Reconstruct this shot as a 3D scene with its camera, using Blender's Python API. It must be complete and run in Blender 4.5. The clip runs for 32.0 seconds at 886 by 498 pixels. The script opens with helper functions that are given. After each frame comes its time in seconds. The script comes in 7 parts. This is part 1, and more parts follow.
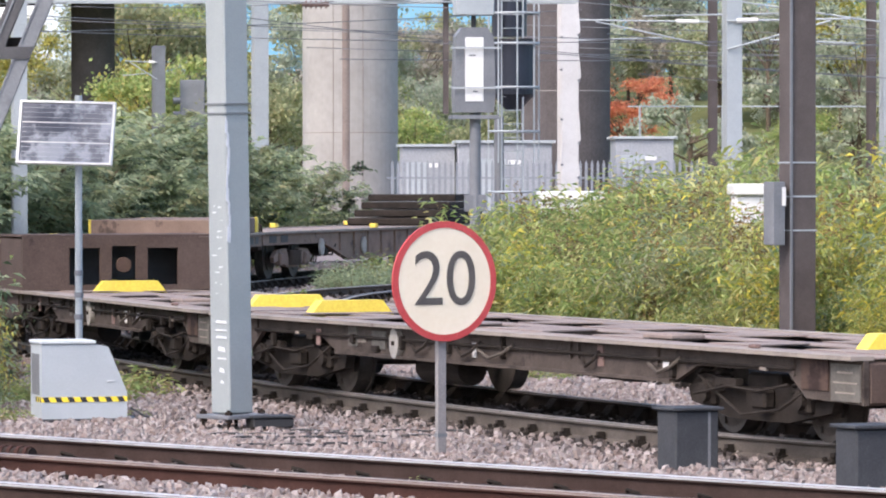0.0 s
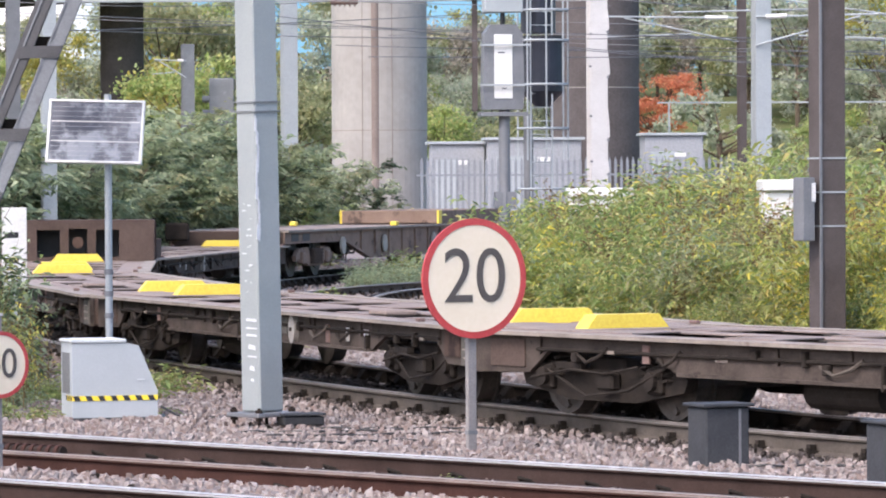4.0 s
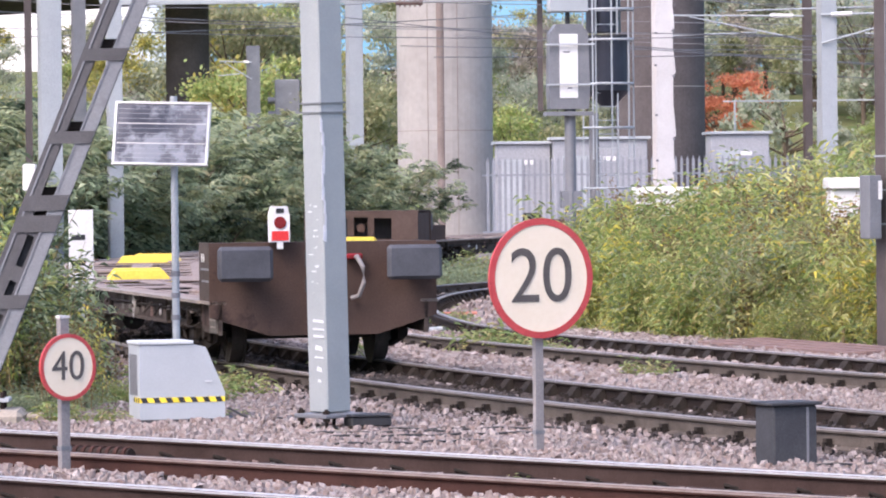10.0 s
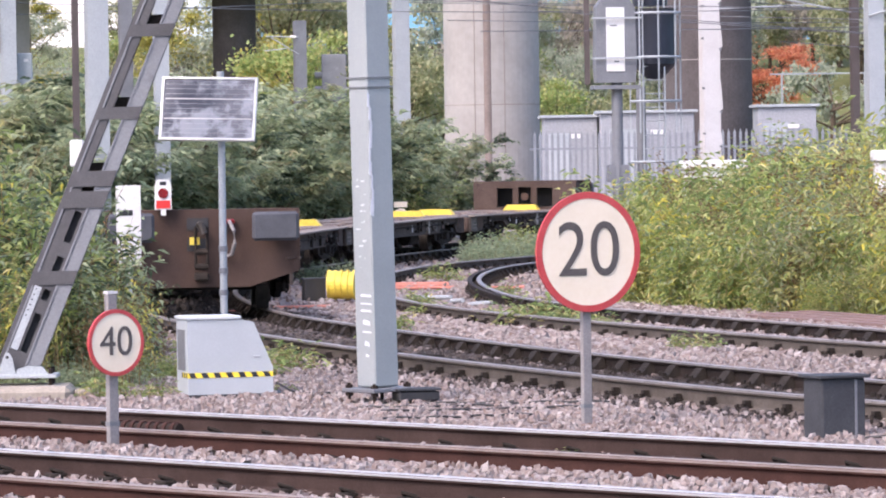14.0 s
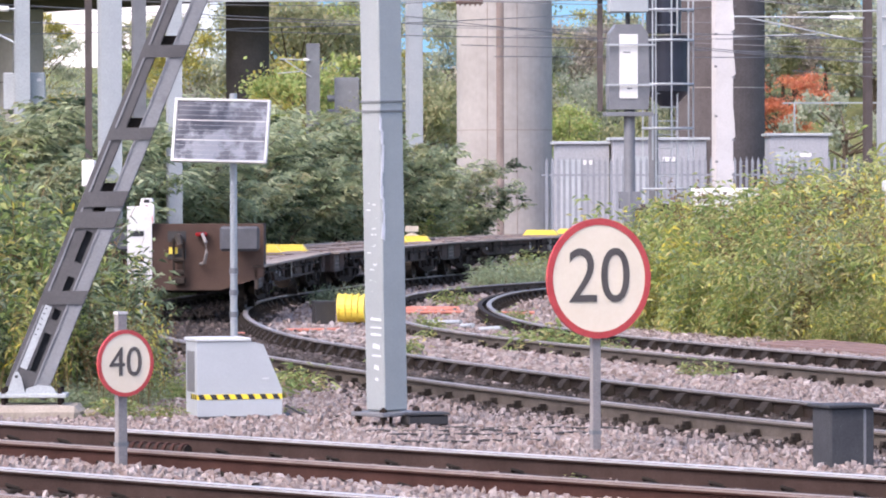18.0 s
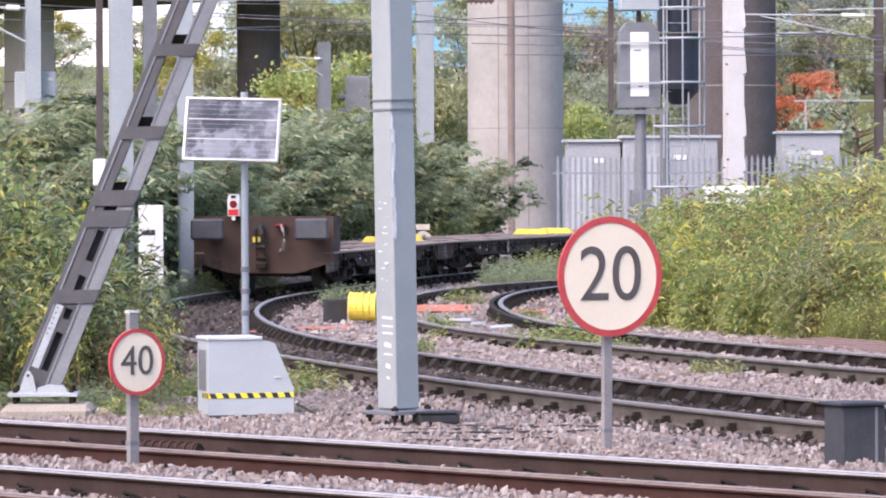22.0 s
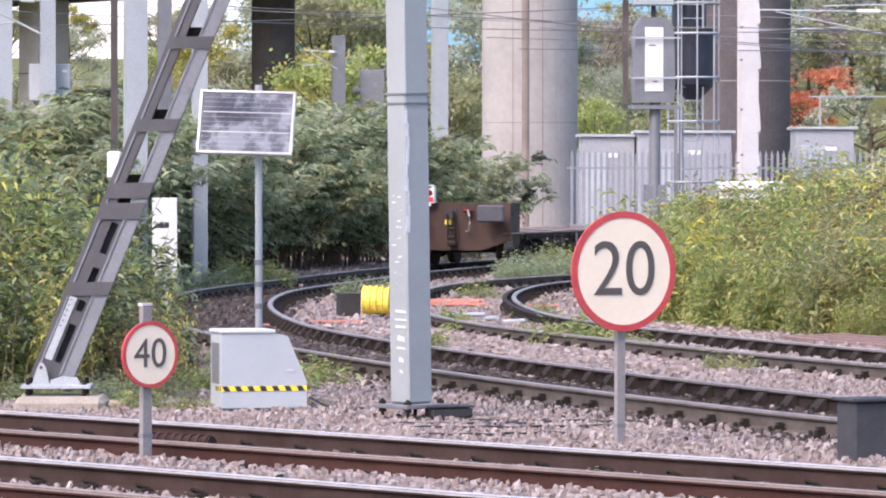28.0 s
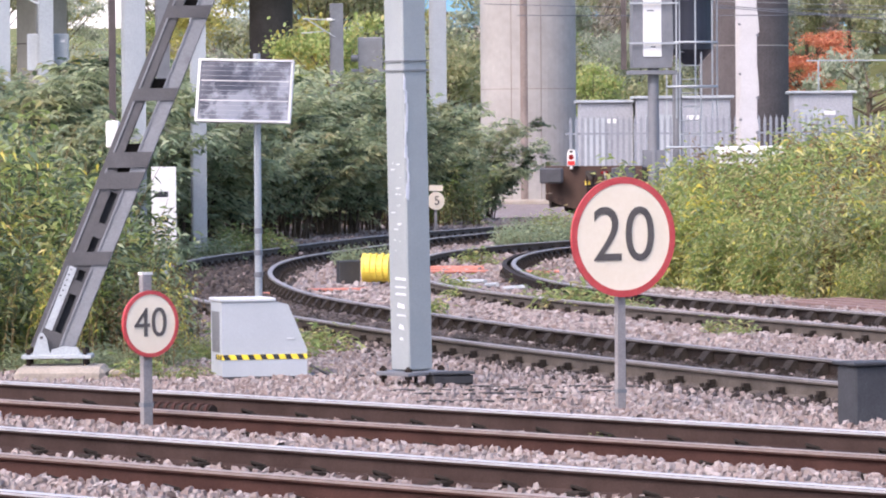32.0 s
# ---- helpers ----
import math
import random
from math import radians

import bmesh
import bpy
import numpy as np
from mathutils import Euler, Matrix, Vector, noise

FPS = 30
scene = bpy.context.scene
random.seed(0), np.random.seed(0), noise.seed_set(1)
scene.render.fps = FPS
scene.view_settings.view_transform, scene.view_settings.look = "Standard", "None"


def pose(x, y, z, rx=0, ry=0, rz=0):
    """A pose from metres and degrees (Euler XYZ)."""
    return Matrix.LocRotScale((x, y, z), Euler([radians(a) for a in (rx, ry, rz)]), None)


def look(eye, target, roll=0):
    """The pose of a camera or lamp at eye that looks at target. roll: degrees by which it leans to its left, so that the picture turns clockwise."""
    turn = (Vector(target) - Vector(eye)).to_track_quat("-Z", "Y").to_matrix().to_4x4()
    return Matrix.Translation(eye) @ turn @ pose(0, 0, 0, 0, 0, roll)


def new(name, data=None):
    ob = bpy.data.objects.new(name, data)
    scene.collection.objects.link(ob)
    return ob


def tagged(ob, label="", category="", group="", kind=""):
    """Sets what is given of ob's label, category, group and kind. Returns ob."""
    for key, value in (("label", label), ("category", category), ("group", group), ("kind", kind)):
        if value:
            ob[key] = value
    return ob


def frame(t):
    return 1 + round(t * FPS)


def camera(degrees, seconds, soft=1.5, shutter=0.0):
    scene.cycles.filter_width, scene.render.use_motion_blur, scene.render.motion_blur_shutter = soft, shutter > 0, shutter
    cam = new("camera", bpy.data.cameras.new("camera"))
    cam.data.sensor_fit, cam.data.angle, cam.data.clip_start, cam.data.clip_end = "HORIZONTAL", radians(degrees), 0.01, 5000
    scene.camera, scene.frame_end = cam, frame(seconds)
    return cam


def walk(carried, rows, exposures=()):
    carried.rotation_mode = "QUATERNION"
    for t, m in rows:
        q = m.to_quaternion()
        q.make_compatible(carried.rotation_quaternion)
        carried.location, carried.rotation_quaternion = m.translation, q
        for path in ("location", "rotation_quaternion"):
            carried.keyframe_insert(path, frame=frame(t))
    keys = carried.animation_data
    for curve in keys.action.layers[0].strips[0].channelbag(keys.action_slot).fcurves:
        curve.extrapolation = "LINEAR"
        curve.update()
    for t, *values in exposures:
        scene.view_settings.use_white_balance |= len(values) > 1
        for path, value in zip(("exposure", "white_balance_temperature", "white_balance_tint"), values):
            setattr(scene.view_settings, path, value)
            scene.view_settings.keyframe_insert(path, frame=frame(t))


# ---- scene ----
cam = camera(10.66, 32.0, soft=2.0)
EYE = (0.0, 0.0, 1.971)


def aim(yaw, tilt, roll):
    """A hand-held view from one standing place: degrees to the left, up, and of lean."""
    return (Matrix.Translation(EYE) @ Matrix.Rotation(radians(yaw), 4, "Z")
            @ Matrix.Rotation(radians(90 + tilt), 4, "X") @ Matrix.Rotation(radians(roll), 4, "Z"))


PATH = [
    (0, -2.4135, -0.7957, -0.046),
    (0.5, -2.1376, -0.8311, -0.163),
    (1, -2.1881, -0.5026, -0.242),
    (1.5, -2.2763, -0.4366, -0.148),
    (2, -2.1174, -0.8278, -0.297),
    (2.5, -2.0512, -0.7346, -0.100),
    (3, -1.8880, -0.8567, -0.322),
    (3.5, -2.0571, -0.8232, -0.291),
    (5.5, -1.8778, -1.0995, -0.353),
    (6, -1.6158, -1.3986, -0.344),
    (6.5, -1.6991, -1.6124, -0.663),
    (7, -1.5436, -1.5037, -0.863),
    (7.5, -1.6147, -1.3033, -0.846),
    (8, -1.6284, -1.0998, -0.915),
    (8.5, -1.6686, -1.1513, -0.721),
    (9, -1.5050, -0.9433, -0.691),
    (9.5, -1.4553, -0.9480, -0.607),
    (10, -1.2534, -0.8197, -0.625),
    (10.5, -1.1457, -0.5878, -0.578),
    (11, -1.1326, -0.6857, -0.483),
    (11.5, -1.0454, -0.6951, -0.468),
    (12, -0.7868, -0.6854, -0.569),
    (12.5, -0.6425, -0.7091, -0.666),
    (13, -0.3778, -0.8186, -0.827),
    (13.5, -0.5655, -0.9933, -0.724),
    (14, -0.6778, -1.1236, -0.859),
    (14.5, -0.6266, -0.8968, -0.837),
    (16.5, -0.4756, -0.6650, -0.454),
    (17, -0.4392, -0.5798, -0.334),
    (17.5, -0.6267, -0.8038, -0.233),
    (18, -0.5507, -0.8255, -0.148),
    (18.5, -0.4917, -0.9106, -0.178),
    (19, -0.4209, -0.9691, -0.283),
    (19.5, -0.5236, -0.9465, -0.305),
    (20, -0.4212, -0.8844, -0.293),
    (20.5, -0.3984, -1.0325, -0.378),
    (21, -0.4866, -0.9883, -0.334),
    (21.5, -0.3739, -0.8808, -0.340),
    (22, -0.4141, -0.8447, -0.243),
    (22.5, -0.3146, -0.7018, -0.230),
    (23, -0.3635, -0.5261, -0.007),
    (23.5, -0.5418, -0.4844, -0.015),
    (24, -0.3243, -0.5069, -0.047),
    (24.5, -0.2352, -0.4973, 0.129),
    (26.5, -0.3771, -0.6362, 0.056),
    (27, -0.3481, -0.7332, 0.011),
    (27.5, -0.3008, -0.9635, 0.067),
    (28, -0.2496, -0.9168, 0.038),
    (28.5, -0.1455, -0.8745, -0.055),
    (29, -0.0132, -0.8950, -0.020),
    (29.5, 0.0522, -0.9684, -0.128),
    (30, 0.0000, -1.2092, -0.032),
    (30.5, -0.0127, -1.1494, -0.050),
    (31, -0.2241, -1.1136, -0.096),
    (31.5, -0.2216, -1.1195, -0.170),
    (32, -0.2542, -1.3148, -0.403),
]
walk(cam, [(t, aim(a, b, c)) for t, a, b, c in PATH],
     [(0, 1.48, 6460, 15), (3.5, 1.48, 6460, 15), (6.0, 1.52, 6440, 23), (32, 1.56, 6450, 23)])

# ---- light ----
world = bpy.data.worlds.new("sky")
scene.world = world
world.use_nodes = True
wn = world.node_tree
sky = wn.nodes.new("ShaderNodeTexSky")
sky.sky_type = "NISHITA"
sky.sun_disc = False
sky.sun_elevation = radians(47)
sky.sun_rotation = radians(219)
sky.dust_density = 2.5
sky.ozone_density = 1.0
wn.links.new(sky.outputs["Color"], wn.nodes["Background"].inputs["Color"])
wn.nodes["Background"].inputs["Strength"].default_value = 0.15
SUN_FROM = Vector((-0.43, -0.53, 0.73))
sun = new("sun", bpy.data.lights.new("sun", "SUN"))
sun.data.energy = 1.0
sun.data.angle = radians(24)
sun.data.color = (1.0, 0.95, 0.88)
sun.matrix_world = look((0, 0, 30), Vector((0, 0, 30)) - SUN_FROM)


# ---- materials ----
def mat(name, c1, c2, scale=4.0, rough=0.8, metal=0.0, bump=0.3, fine=60.0, c3=None, spots=0.0, spot_scale=1.2, contrast=0.25, grainy=0.35):
    """Two-scale procedural surface: broad tone changes, fine grain with relief, optional stains c3."""
    m = bpy.data.materials.new(name)
    m.use_nodes = True
    n, l = m.node_tree.nodes, m.node_tree.links
    b = n["Principled BSDF"]
    co = n.new("ShaderNodeTexCoord")
    big = n.new("ShaderNodeTexNoise")
    big.inputs["Scale"].default_value = scale
    big.inputs["Detail"].default_value = 6
    big.inputs["Roughness"].default_value = 0.65
    l.new(co.outputs["Object"], big.inputs["Vector"])
    ramp = n.new("ShaderNodeValToRGB")
    ramp.color_ramp.elements[0].position = 0.5 - contrast
    ramp.color_ramp.elements[1].position = 0.5 + contrast
    ramp.color_ramp.elements[0].color = (*c1, 1)
    ramp.color_ramp.elements[1].color = (*c2, 1)
    l.new(big.outputs["Fac"], ramp.inputs["Fac"])
    col = ramp.outputs["Color"]
    small = n.new("ShaderNodeTexNoise")
    small.inputs["Scale"].default_value = fine
    small.inputs["Detail"].default_value = 4
    l.new(co.outputs["Object"], small.inputs["Vector"])
    grain = n.new("ShaderNodeMix")
    grain.data_type, grain.blend_type = "RGBA", "OVERLAY"
    grain.inputs["Factor"].default_value = grainy
    l.new(col, grain.inputs["A"])
    l.new(small.outputs["Fac"], grain.inputs["B"])
    col = grain.outputs["Result"]
    if c3 is not None:
        st = n.new("ShaderNodeTexNoise")
        st.inputs["Scale"].default_value = spot_scale
        st.inputs["Detail"].default_value = 8
        st.inputs["Roughness"].default_value = 0.7
        l.new(co.outputs["Object"], st.inputs["Vector"])
        mr = n.new("ShaderNodeMapRange")
        mr.inputs["From Min"].default_value = 0.68 - spots * 0.4
        mr.inputs["From Max"].default_value = 0.76 - spots * 0.4
        l.new(st.outputs["Fac"], mr.inputs["Value"])
        mx = n.new("ShaderNodeMix")
        mx.data_type = "RGBA"
        l.new(mr.outputs["Result"], mx.inputs["Factor"])
        l.new(col, mx.inputs["A"])
        mx.inputs["B"].default_value = (*c3, 1)
        col = mx.outputs["Result"]
    l.new(col, b.inputs["Base Color"])
    b.inputs["Roughness"].default_value = rough
    if max(c2) < 0.2 and rough > 0.6:
        b.inputs["Specular IOR Level"].default_value = 0.12
    b.inputs["Metallic"].default_value = metal
    if bump > 0:
        bp = n.new("ShaderNodeBump")
        bp.inputs["Strength"].default_value = bump
        bp.inputs["Distance"].default_value = 0.01
        l.new(small.outputs["Fac"], bp.inputs["Height"])
        l.new(bp.outputs["Normal"], b.inputs["Normal"])
    return m


def leaf_mat(name, colours, shine=0.5, through_light=0.45):
    """Leaves whose tone differs from leaf to leaf."""
    m = bpy.data.materials.new(name)
    m.use_nodes = True
    n, l = m.node_tree.nodes, m.node_tree.links
    b = n["Principled BSDF"]
    g = n.new("ShaderNodeNewGeometry")
    ramp = n.new("ShaderNodeValToRGB")
    el = ramp.color_ramp.elements
    while len(el) < len(colours):
        el.new(0.5)
    for i, c in enumerate(colours):
        el[i].position = i / max(len(colours) - 1, 1)
        el[i].color = (*c, 1)
    l.new(g.outputs["Random Per Island"], ramp.inputs["Fac"])
    l.new(ramp.outputs["Color"], b.inputs["Base Color"])
    b.inputs["Roughness"].default_value = shine
    tr = n.new("ShaderNodeBsdfTranslucent")
    l.new(ramp.outputs["Color"], tr.inputs["Color"])
    mx = n.new("ShaderNodeMixShader")
    mx.inputs[0].default_value = through_light
    l.new(b.outputs[0], mx.inputs[1])
    l.new(tr.outputs[0], mx.inputs[2])
    l.new(mx.outputs[0], n["Material Output"].inputs["Surface"])
    return m


def island_mat(name, colours, rough=0.9):
    """Stones: each with a tone of its own, with grain."""
    m = mat(name, (0.3, 0.26, 0.25), (0.5, 0.45, 0.43), 30, rough, 0, 0.6, 90)
    n, l = m.node_tree.nodes, m.node_tree.links
    g = n.new("ShaderNodeNewGeometry")
    ramp = n.new("ShaderNodeValToRGB")
    el = ramp.color_ramp.elements
    while len(el) < len(colours):
        el.new(0.5)
    for i, c in enumerate(colours):
        el[i].position = i / max(len(colours) - 1, 1)
        el[i].color = (*c, 1)
    l.new(g.outputs["Random Per Island"], ramp.inputs["Fac"])
    small = [x for x in n if x.bl_idname == "ShaderNodeTexNoise"][-1]
    mx = n.new("ShaderNodeMix")
    mx.data_type, mx.blend_type = "RGBA", "OVERLAY"
    mx.inputs["Factor"].default_value = 0.4
    l.new(ramp.outputs["Color"], mx.inputs["A"])
    l.new(small.outputs["Fac"], mx.inputs["B"])
    l.new(mx.outputs["Result"], n["Principled BSDF"].inputs["Base Color"])
    return m


M_GROUND = mat("soil_and_weeds", (0.10, 0.12, 0.04), (0.18, 0.18, 0.08), 0.8, 0.95, 0, 0.5, 25, (0.09, 0.14, 0.04), 0.35, 0.3)
M_BALLAST = mat("ballast_bed", (0.13, 0.10, 0.088), (0.24, 0.20, 0.185), 2.0, 0.95, 0, 1.0, 38, (0.13, 0.10, 0.09), 0.1, 0.5)
M_STONE = island_mat("ballast_stone", [(0.16, 0.118, 0.102), (0.275, 0.228, 0.205), (0.22, 0.168, 0.148), (0.36, 0.312, 0.288), (0.25, 0.218, 0.203), (0.19, 0.135, 0.116)])
M_RUST = mat("rusty_rail_web", (0.036, 0.017, 0.0135), (0.070, 0.034, 0.027), 3, 0.85, 0.0, 0.4, 80, (0.0490, 0.0171, 0.0127), 0.2, 1.5)
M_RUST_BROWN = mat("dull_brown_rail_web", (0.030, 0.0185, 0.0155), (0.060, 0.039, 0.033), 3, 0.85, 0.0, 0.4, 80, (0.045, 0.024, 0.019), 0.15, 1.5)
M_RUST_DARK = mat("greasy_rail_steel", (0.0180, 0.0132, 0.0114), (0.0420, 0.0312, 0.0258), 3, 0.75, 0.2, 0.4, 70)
M_RUST_GREY = mat("grey_brown_rail_web", (0.070, 0.058, 0.049), (0.135, 0.115, 0.097), 3, 0.8, 0.1, 0.4, 70)
# oil and the shade beneath the wagons, both in the ballast colour
M_STONE_OIL_SHADE = island_mat("oily_shaded_ballast_stone", [(0.0250, 0.0200, 0.0180), (0.0600, 0.0480, 0.0420), (0.0400, 0.0300, 0.0270), (0.1000, 0.0800, 0.0700), (0.0500, 0.0400, 0.0360)])
M_BED_OIL_SHADE = mat("oily_shaded_ballast_bed", (0.03, 0.024, 0.021), (0.075, 0.06, 0.052), 2.0, 0.95, 0, 1.0, 38)
M_RAILHEAD = mat("polished_rail_head", (0.40, 0.385, 0.37), (0.55, 0.53, 0.515), 6, 0.42, 0.5, 0.1, 120)
M_RAILHEAD_TAN = mat("tan_rail_head", (0.17, 0.135, 0.115), (0.27, 0.215, 0.185), 6, 0.55, 0.15, 0.1, 120)
M_RAILHEAD_DULL = mat("dull_rail_head", (0.22, 0.19, 0.17), (0.36, 0.32, 0.29), 6, 0.5, 0.6, 0.2, 120)
M_NAVY = mat("dark_navy_hood", (0.012, 0.014, 0.024), (0.026, 0.03, 0.045), 2, 0.4, 0.1, 0.05, 60)
M_CHAIR = mat("rail_chair_iron", (0.0179, 0.0157, 0.0134), (0.0504, 0.0403, 0.0336), 8, 0.85, 0.2, 0.5, 90)
M_SLEEPER = mat("creosoted_sleeper", (0.045, 0.035, 0.028), (0.11, 0.085, 0.07), 6, 0.9, 0, 0.6, 70)
M_CONC_SLEEPER = mat("concrete_sleeper", (0.26, 0.22, 0.20), (0.38, 0.34, 0.31), 6, 0.9, 0, 0.4, 70)
M_GALV = mat("galvanised_mast_steel", (0.268, 0.294, 0.290), (0.342, 0.364, 0.358), 1.3, 0.55, 0.25, 0.08, 90, (0.4498, 0.4658, 0.4819), 0.06, 2.0, grainy=0.12)
M_GALV_DARK = mat("weathered_galvanised_steel", (0.13, 0.135, 0.145), (0.22, 0.225, 0.235), 2, 0.6, 0.3, 0.2, 80, (0.32, 0.32, 0.33), 0.1, 3)
M_GALV_FAR = mat("pale_galvanised_steel", (0.300, 0.328, 0.338), (0.405, 0.432, 0.440), 1.2, 0.6, 0.2, 0.1, 60)
M_BROWN_MAST = mat("brown_weathered_steel_mast", (0.0688, 0.0562, 0.0525), (0.1250, 0.1063, 0.1000), 1.5, 0.7, 0.2, 0.2, 60)
M_CREAM = mat("cream_wrapped_mast", (0.4925, 0.4761, 0.4596), (0.6238, 0.6074, 0.5910), 1.5, 0.7, 0, 0.2, 40)
M_CABINET = mat("pale_grey_cabinet_paint", (0.34, 0.37, 0.385), (0.40, 0.43, 0.445), 2, 0.5, 0, 0.02, 60, (0.28, 0.30, 0.30), 0.03, 5, grainy=0.08)
M_CAB_TOP = mat("cabinet_lid", (0.4670, 0.4896, 0.4972), (0.5574, 0.5800, 0.5800), 3, 0.5, 0, 0.08, 60)
M_BLACK = mat("black_paint", (0.012, 0.012, 0.013), (0.03, 0.03, 0.032), 5, 0.6, 0, 0.1, 60)
M_YELLOW = mat("yellow_paint", (0.66, 0.48, 0.05), (0.76, 0.60, 0.09), 4, 0.55, 0, 0.15, 60, (0.40, 0.28, 0.06), 0.1, 5)
M_HAZARD = mat("hazard_yellow", (0.80, 0.60, 0.03), (0.88, 0.68, 0.06), 5, 0.5, 0, 0.05, 60)
M_DISC = mat("weathered_cream_paint", (0.24, 0.22, 0.19), (0.40, 0.37, 0.33), 9, 0.75, 0, 0.3, 60)
M_FADED = mat("faded_brown_wagon_side", (0.150, 0.100, 0.074), (0.235, 0.165, 0.125), 2.2, 0.9, 0, 0.4, 50, (0.07, 0.048, 0.037), 0.28, 2)
M_WAGON = mat("wagon_brown_grime", (0.058, 0.040, 0.033), (0.105, 0.076, 0.064), 1.6, 0.8, 0.05, 0.4, 60, (0.0286, 0.0211, 0.0191), 0.2, 2)
M_PLATE = mat("wagon_end_plate_rust_brown", (0.0540, 0.0342, 0.0270), (0.0945, 0.0630, 0.0504), 1.2, 0.75, 0.05, 0.3, 60, (0.0360, 0.0243, 0.0216), 0.25, 1.5)
M_DECK = mat("wagon_deck_dusty_brown", (0.165, 0.125, 0.105), (0.30, 0.235, 0.20), 1.8, 0.85, 0.05, 0.5, 50, (0.09, 0.07, 0.06), 0.2, 2.5)
M_PATCH = mat("faded_grey_brown_patch", (0.095, 0.088, 0.076), (0.155, 0.142, 0.124), 5, 0.85, 0, 0.2, 50, (0.30, 0.29, 0.27), 0.12, 9)
M_DECK_EDGE = mat("wagon_deck_edge_pale", (0.17, 0.14, 0.115), (0.33, 0.28, 0.235), 2.5, 0.8, 0.05, 0.4, 50, (0.15, 0.11, 0.09), 0.2, 3)
M_SOLEBAR = mat("wagon_solebar_grey_brown", (0.043, 0.034, 0.029), (0.108, 0.086, 0.073), 3.5, 0.85, 0.05, 0.4, 50, (0.0374, 0.0299, 0.0262), 0.25, 3)
M_UNDER = mat("wagon_underframe_black", (0.017, 0.014, 0.012), (0.046, 0.037, 0.031), 4, 0.85, 0.1, 0.4, 60)
M_WHEEL = mat("wheel_steel_dirty", (0.0273, 0.0237, 0.0200), (0.1092, 0.0910, 0.0774), 5, 0.6, 0.4, 0.3, 80)
M_BUFFER = mat("buffer_pad_dark_grey", (0.045, 0.047, 0.055), (0.085, 0.088, 0.098), 3, 0.55, 0.2, 0.15, 70)
M_WHITE = mat("white_paint", (0.6056, 0.5974, 0.5729), (0.6711, 0.6629, 0.6384), 4, 0.5, 0, 0.05, 60, (0.4501, 0.4092, 0.3437), 0.03, 6)
M_SIGN_FACE = mat("cream_sign_face", (0.70, 0.60, 0.45), (0.77, 0.68, 0.54), 2.5, 0.16, 0, 0.02, 40, (0.56, 0.42, 0.26), 0.16, 3, grainy=0.06)
M_SIGN_RED = mat("sign_red_border", (0.38, 0.035, 0.038), (0.52, 0.075, 0.07), 7, 0.4, 0, 0.05, 60)
M_SIGN_BLACK = mat("sign_black_figure", (0.06, 0.05, 0.045), (0.10, 0.085, 0.075), 6, 0.5, 0, 0.03, 60)
M_SIGN_POST = mat("sign_post_grey", (0.20, 0.185, 0.18), (0.29, 0.27, 0.26), 3, 0.7, 0.2, 0.2, 70)
M_RED = mat("red_lamp_paint", (0.55, 0.02, 0.02), (0.68, 0.04, 0.03), 8, 0.4, 0, 0.05, 60)
M_LENS = mat("dark_red_lens", (0.14, 0.008, 0.01), (0.22, 0.015, 0.015), 10, 0.15, 0, 0, 60)
M_CONCRETE = mat("concrete_pier", (0.2340, 0.2184, 0.1989), (0.3432, 0.3276, 0.3003), 0.5, 0.9, 0, 0.15, 6, (0.1560, 0.1326, 0.1170), 0.1, 0.6, grainy=0.15)
# a darker concrete for two piers and the viaduct slab
M_CONC_DARK = mat("dark_concrete", (0.0658, 0.0557, 0.0557), (0.1265, 0.1113, 0.1088), 0.5, 0.9, 0, 0.25, 15)
M_CONC_BASE = mat("concrete_foundation", (0.2448, 0.2088, 0.1656), (0.3312, 0.2952, 0.2448), 3, 0.9, 0, 0.4, 40, (0.1440, 0.1224, 0.0864), 0.2, 4)
M_TROUGH = mat("slate_grey_plastic", (0.038, 0.040, 0.045), (0.064, 0.067, 0.072), 3, 0.65, 0, 0.2, 60, (0.1550, 0.1550, 0.1550), 0.08, 6)
M_PLANK = mat("red_brown_boards", (0.13, 0.08, 0.068), (0.21, 0.135, 0.115), 3, 0.85, 0, 0.4, 50)
# the pale blotches are cloud reflections painted into the cell colour
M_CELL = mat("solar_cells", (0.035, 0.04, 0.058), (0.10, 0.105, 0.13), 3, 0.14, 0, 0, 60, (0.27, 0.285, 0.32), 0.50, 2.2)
M_FENCE = mat("grey_palisade", (0.1766, 0.1914, 0.2134), (0.2502, 0.2650, 0.2870), 2, 0.6, 0.2, 0.1, 40)
M_BUILDING = mat("pale_cabin_wall", (0.2448, 0.2556, 0.2700), (0.3168, 0.3276, 0.3420), 0.6, 0.7, 0, 0.1, 20)
M_ORANGE = mat("orange_duct", (0.36, 0.12, 0.08), (0.52, 0.20, 0.14), 5, 0.6, 0, 0.1, 50)
M_WIRE = mat("grey_wire", (0.12, 0.12, 0.125), (0.2, 0.2, 0.21), 10, 0.5, 0.5, 0, 60)
M_BARK = mat("bark", (0.0750, 0.0570, 0.0420), (0.1650, 0.1275, 0.0900), 5, 0.9, 0, 0.6, 40)
M_STEM = mat("weed_stem", (0.14, 0.09, 0.04), (0.27, 0.21, 0.09), 6, 0.8, 0, 0.2, 60)
L_GREEN = leaf_mat("leaf_fresh_green", [(0.1074, 0.1687, 0.0537), (0.3068, 0.3988, 0.1227), (0.1687, 0.2454, 0.0767), (0.4295, 0.4755, 0.1687), (0.1227, 0.1994, 0.0690), (0.5216, 0.4449, 0.1841), (0.1994, 0.2761, 0.0920)])
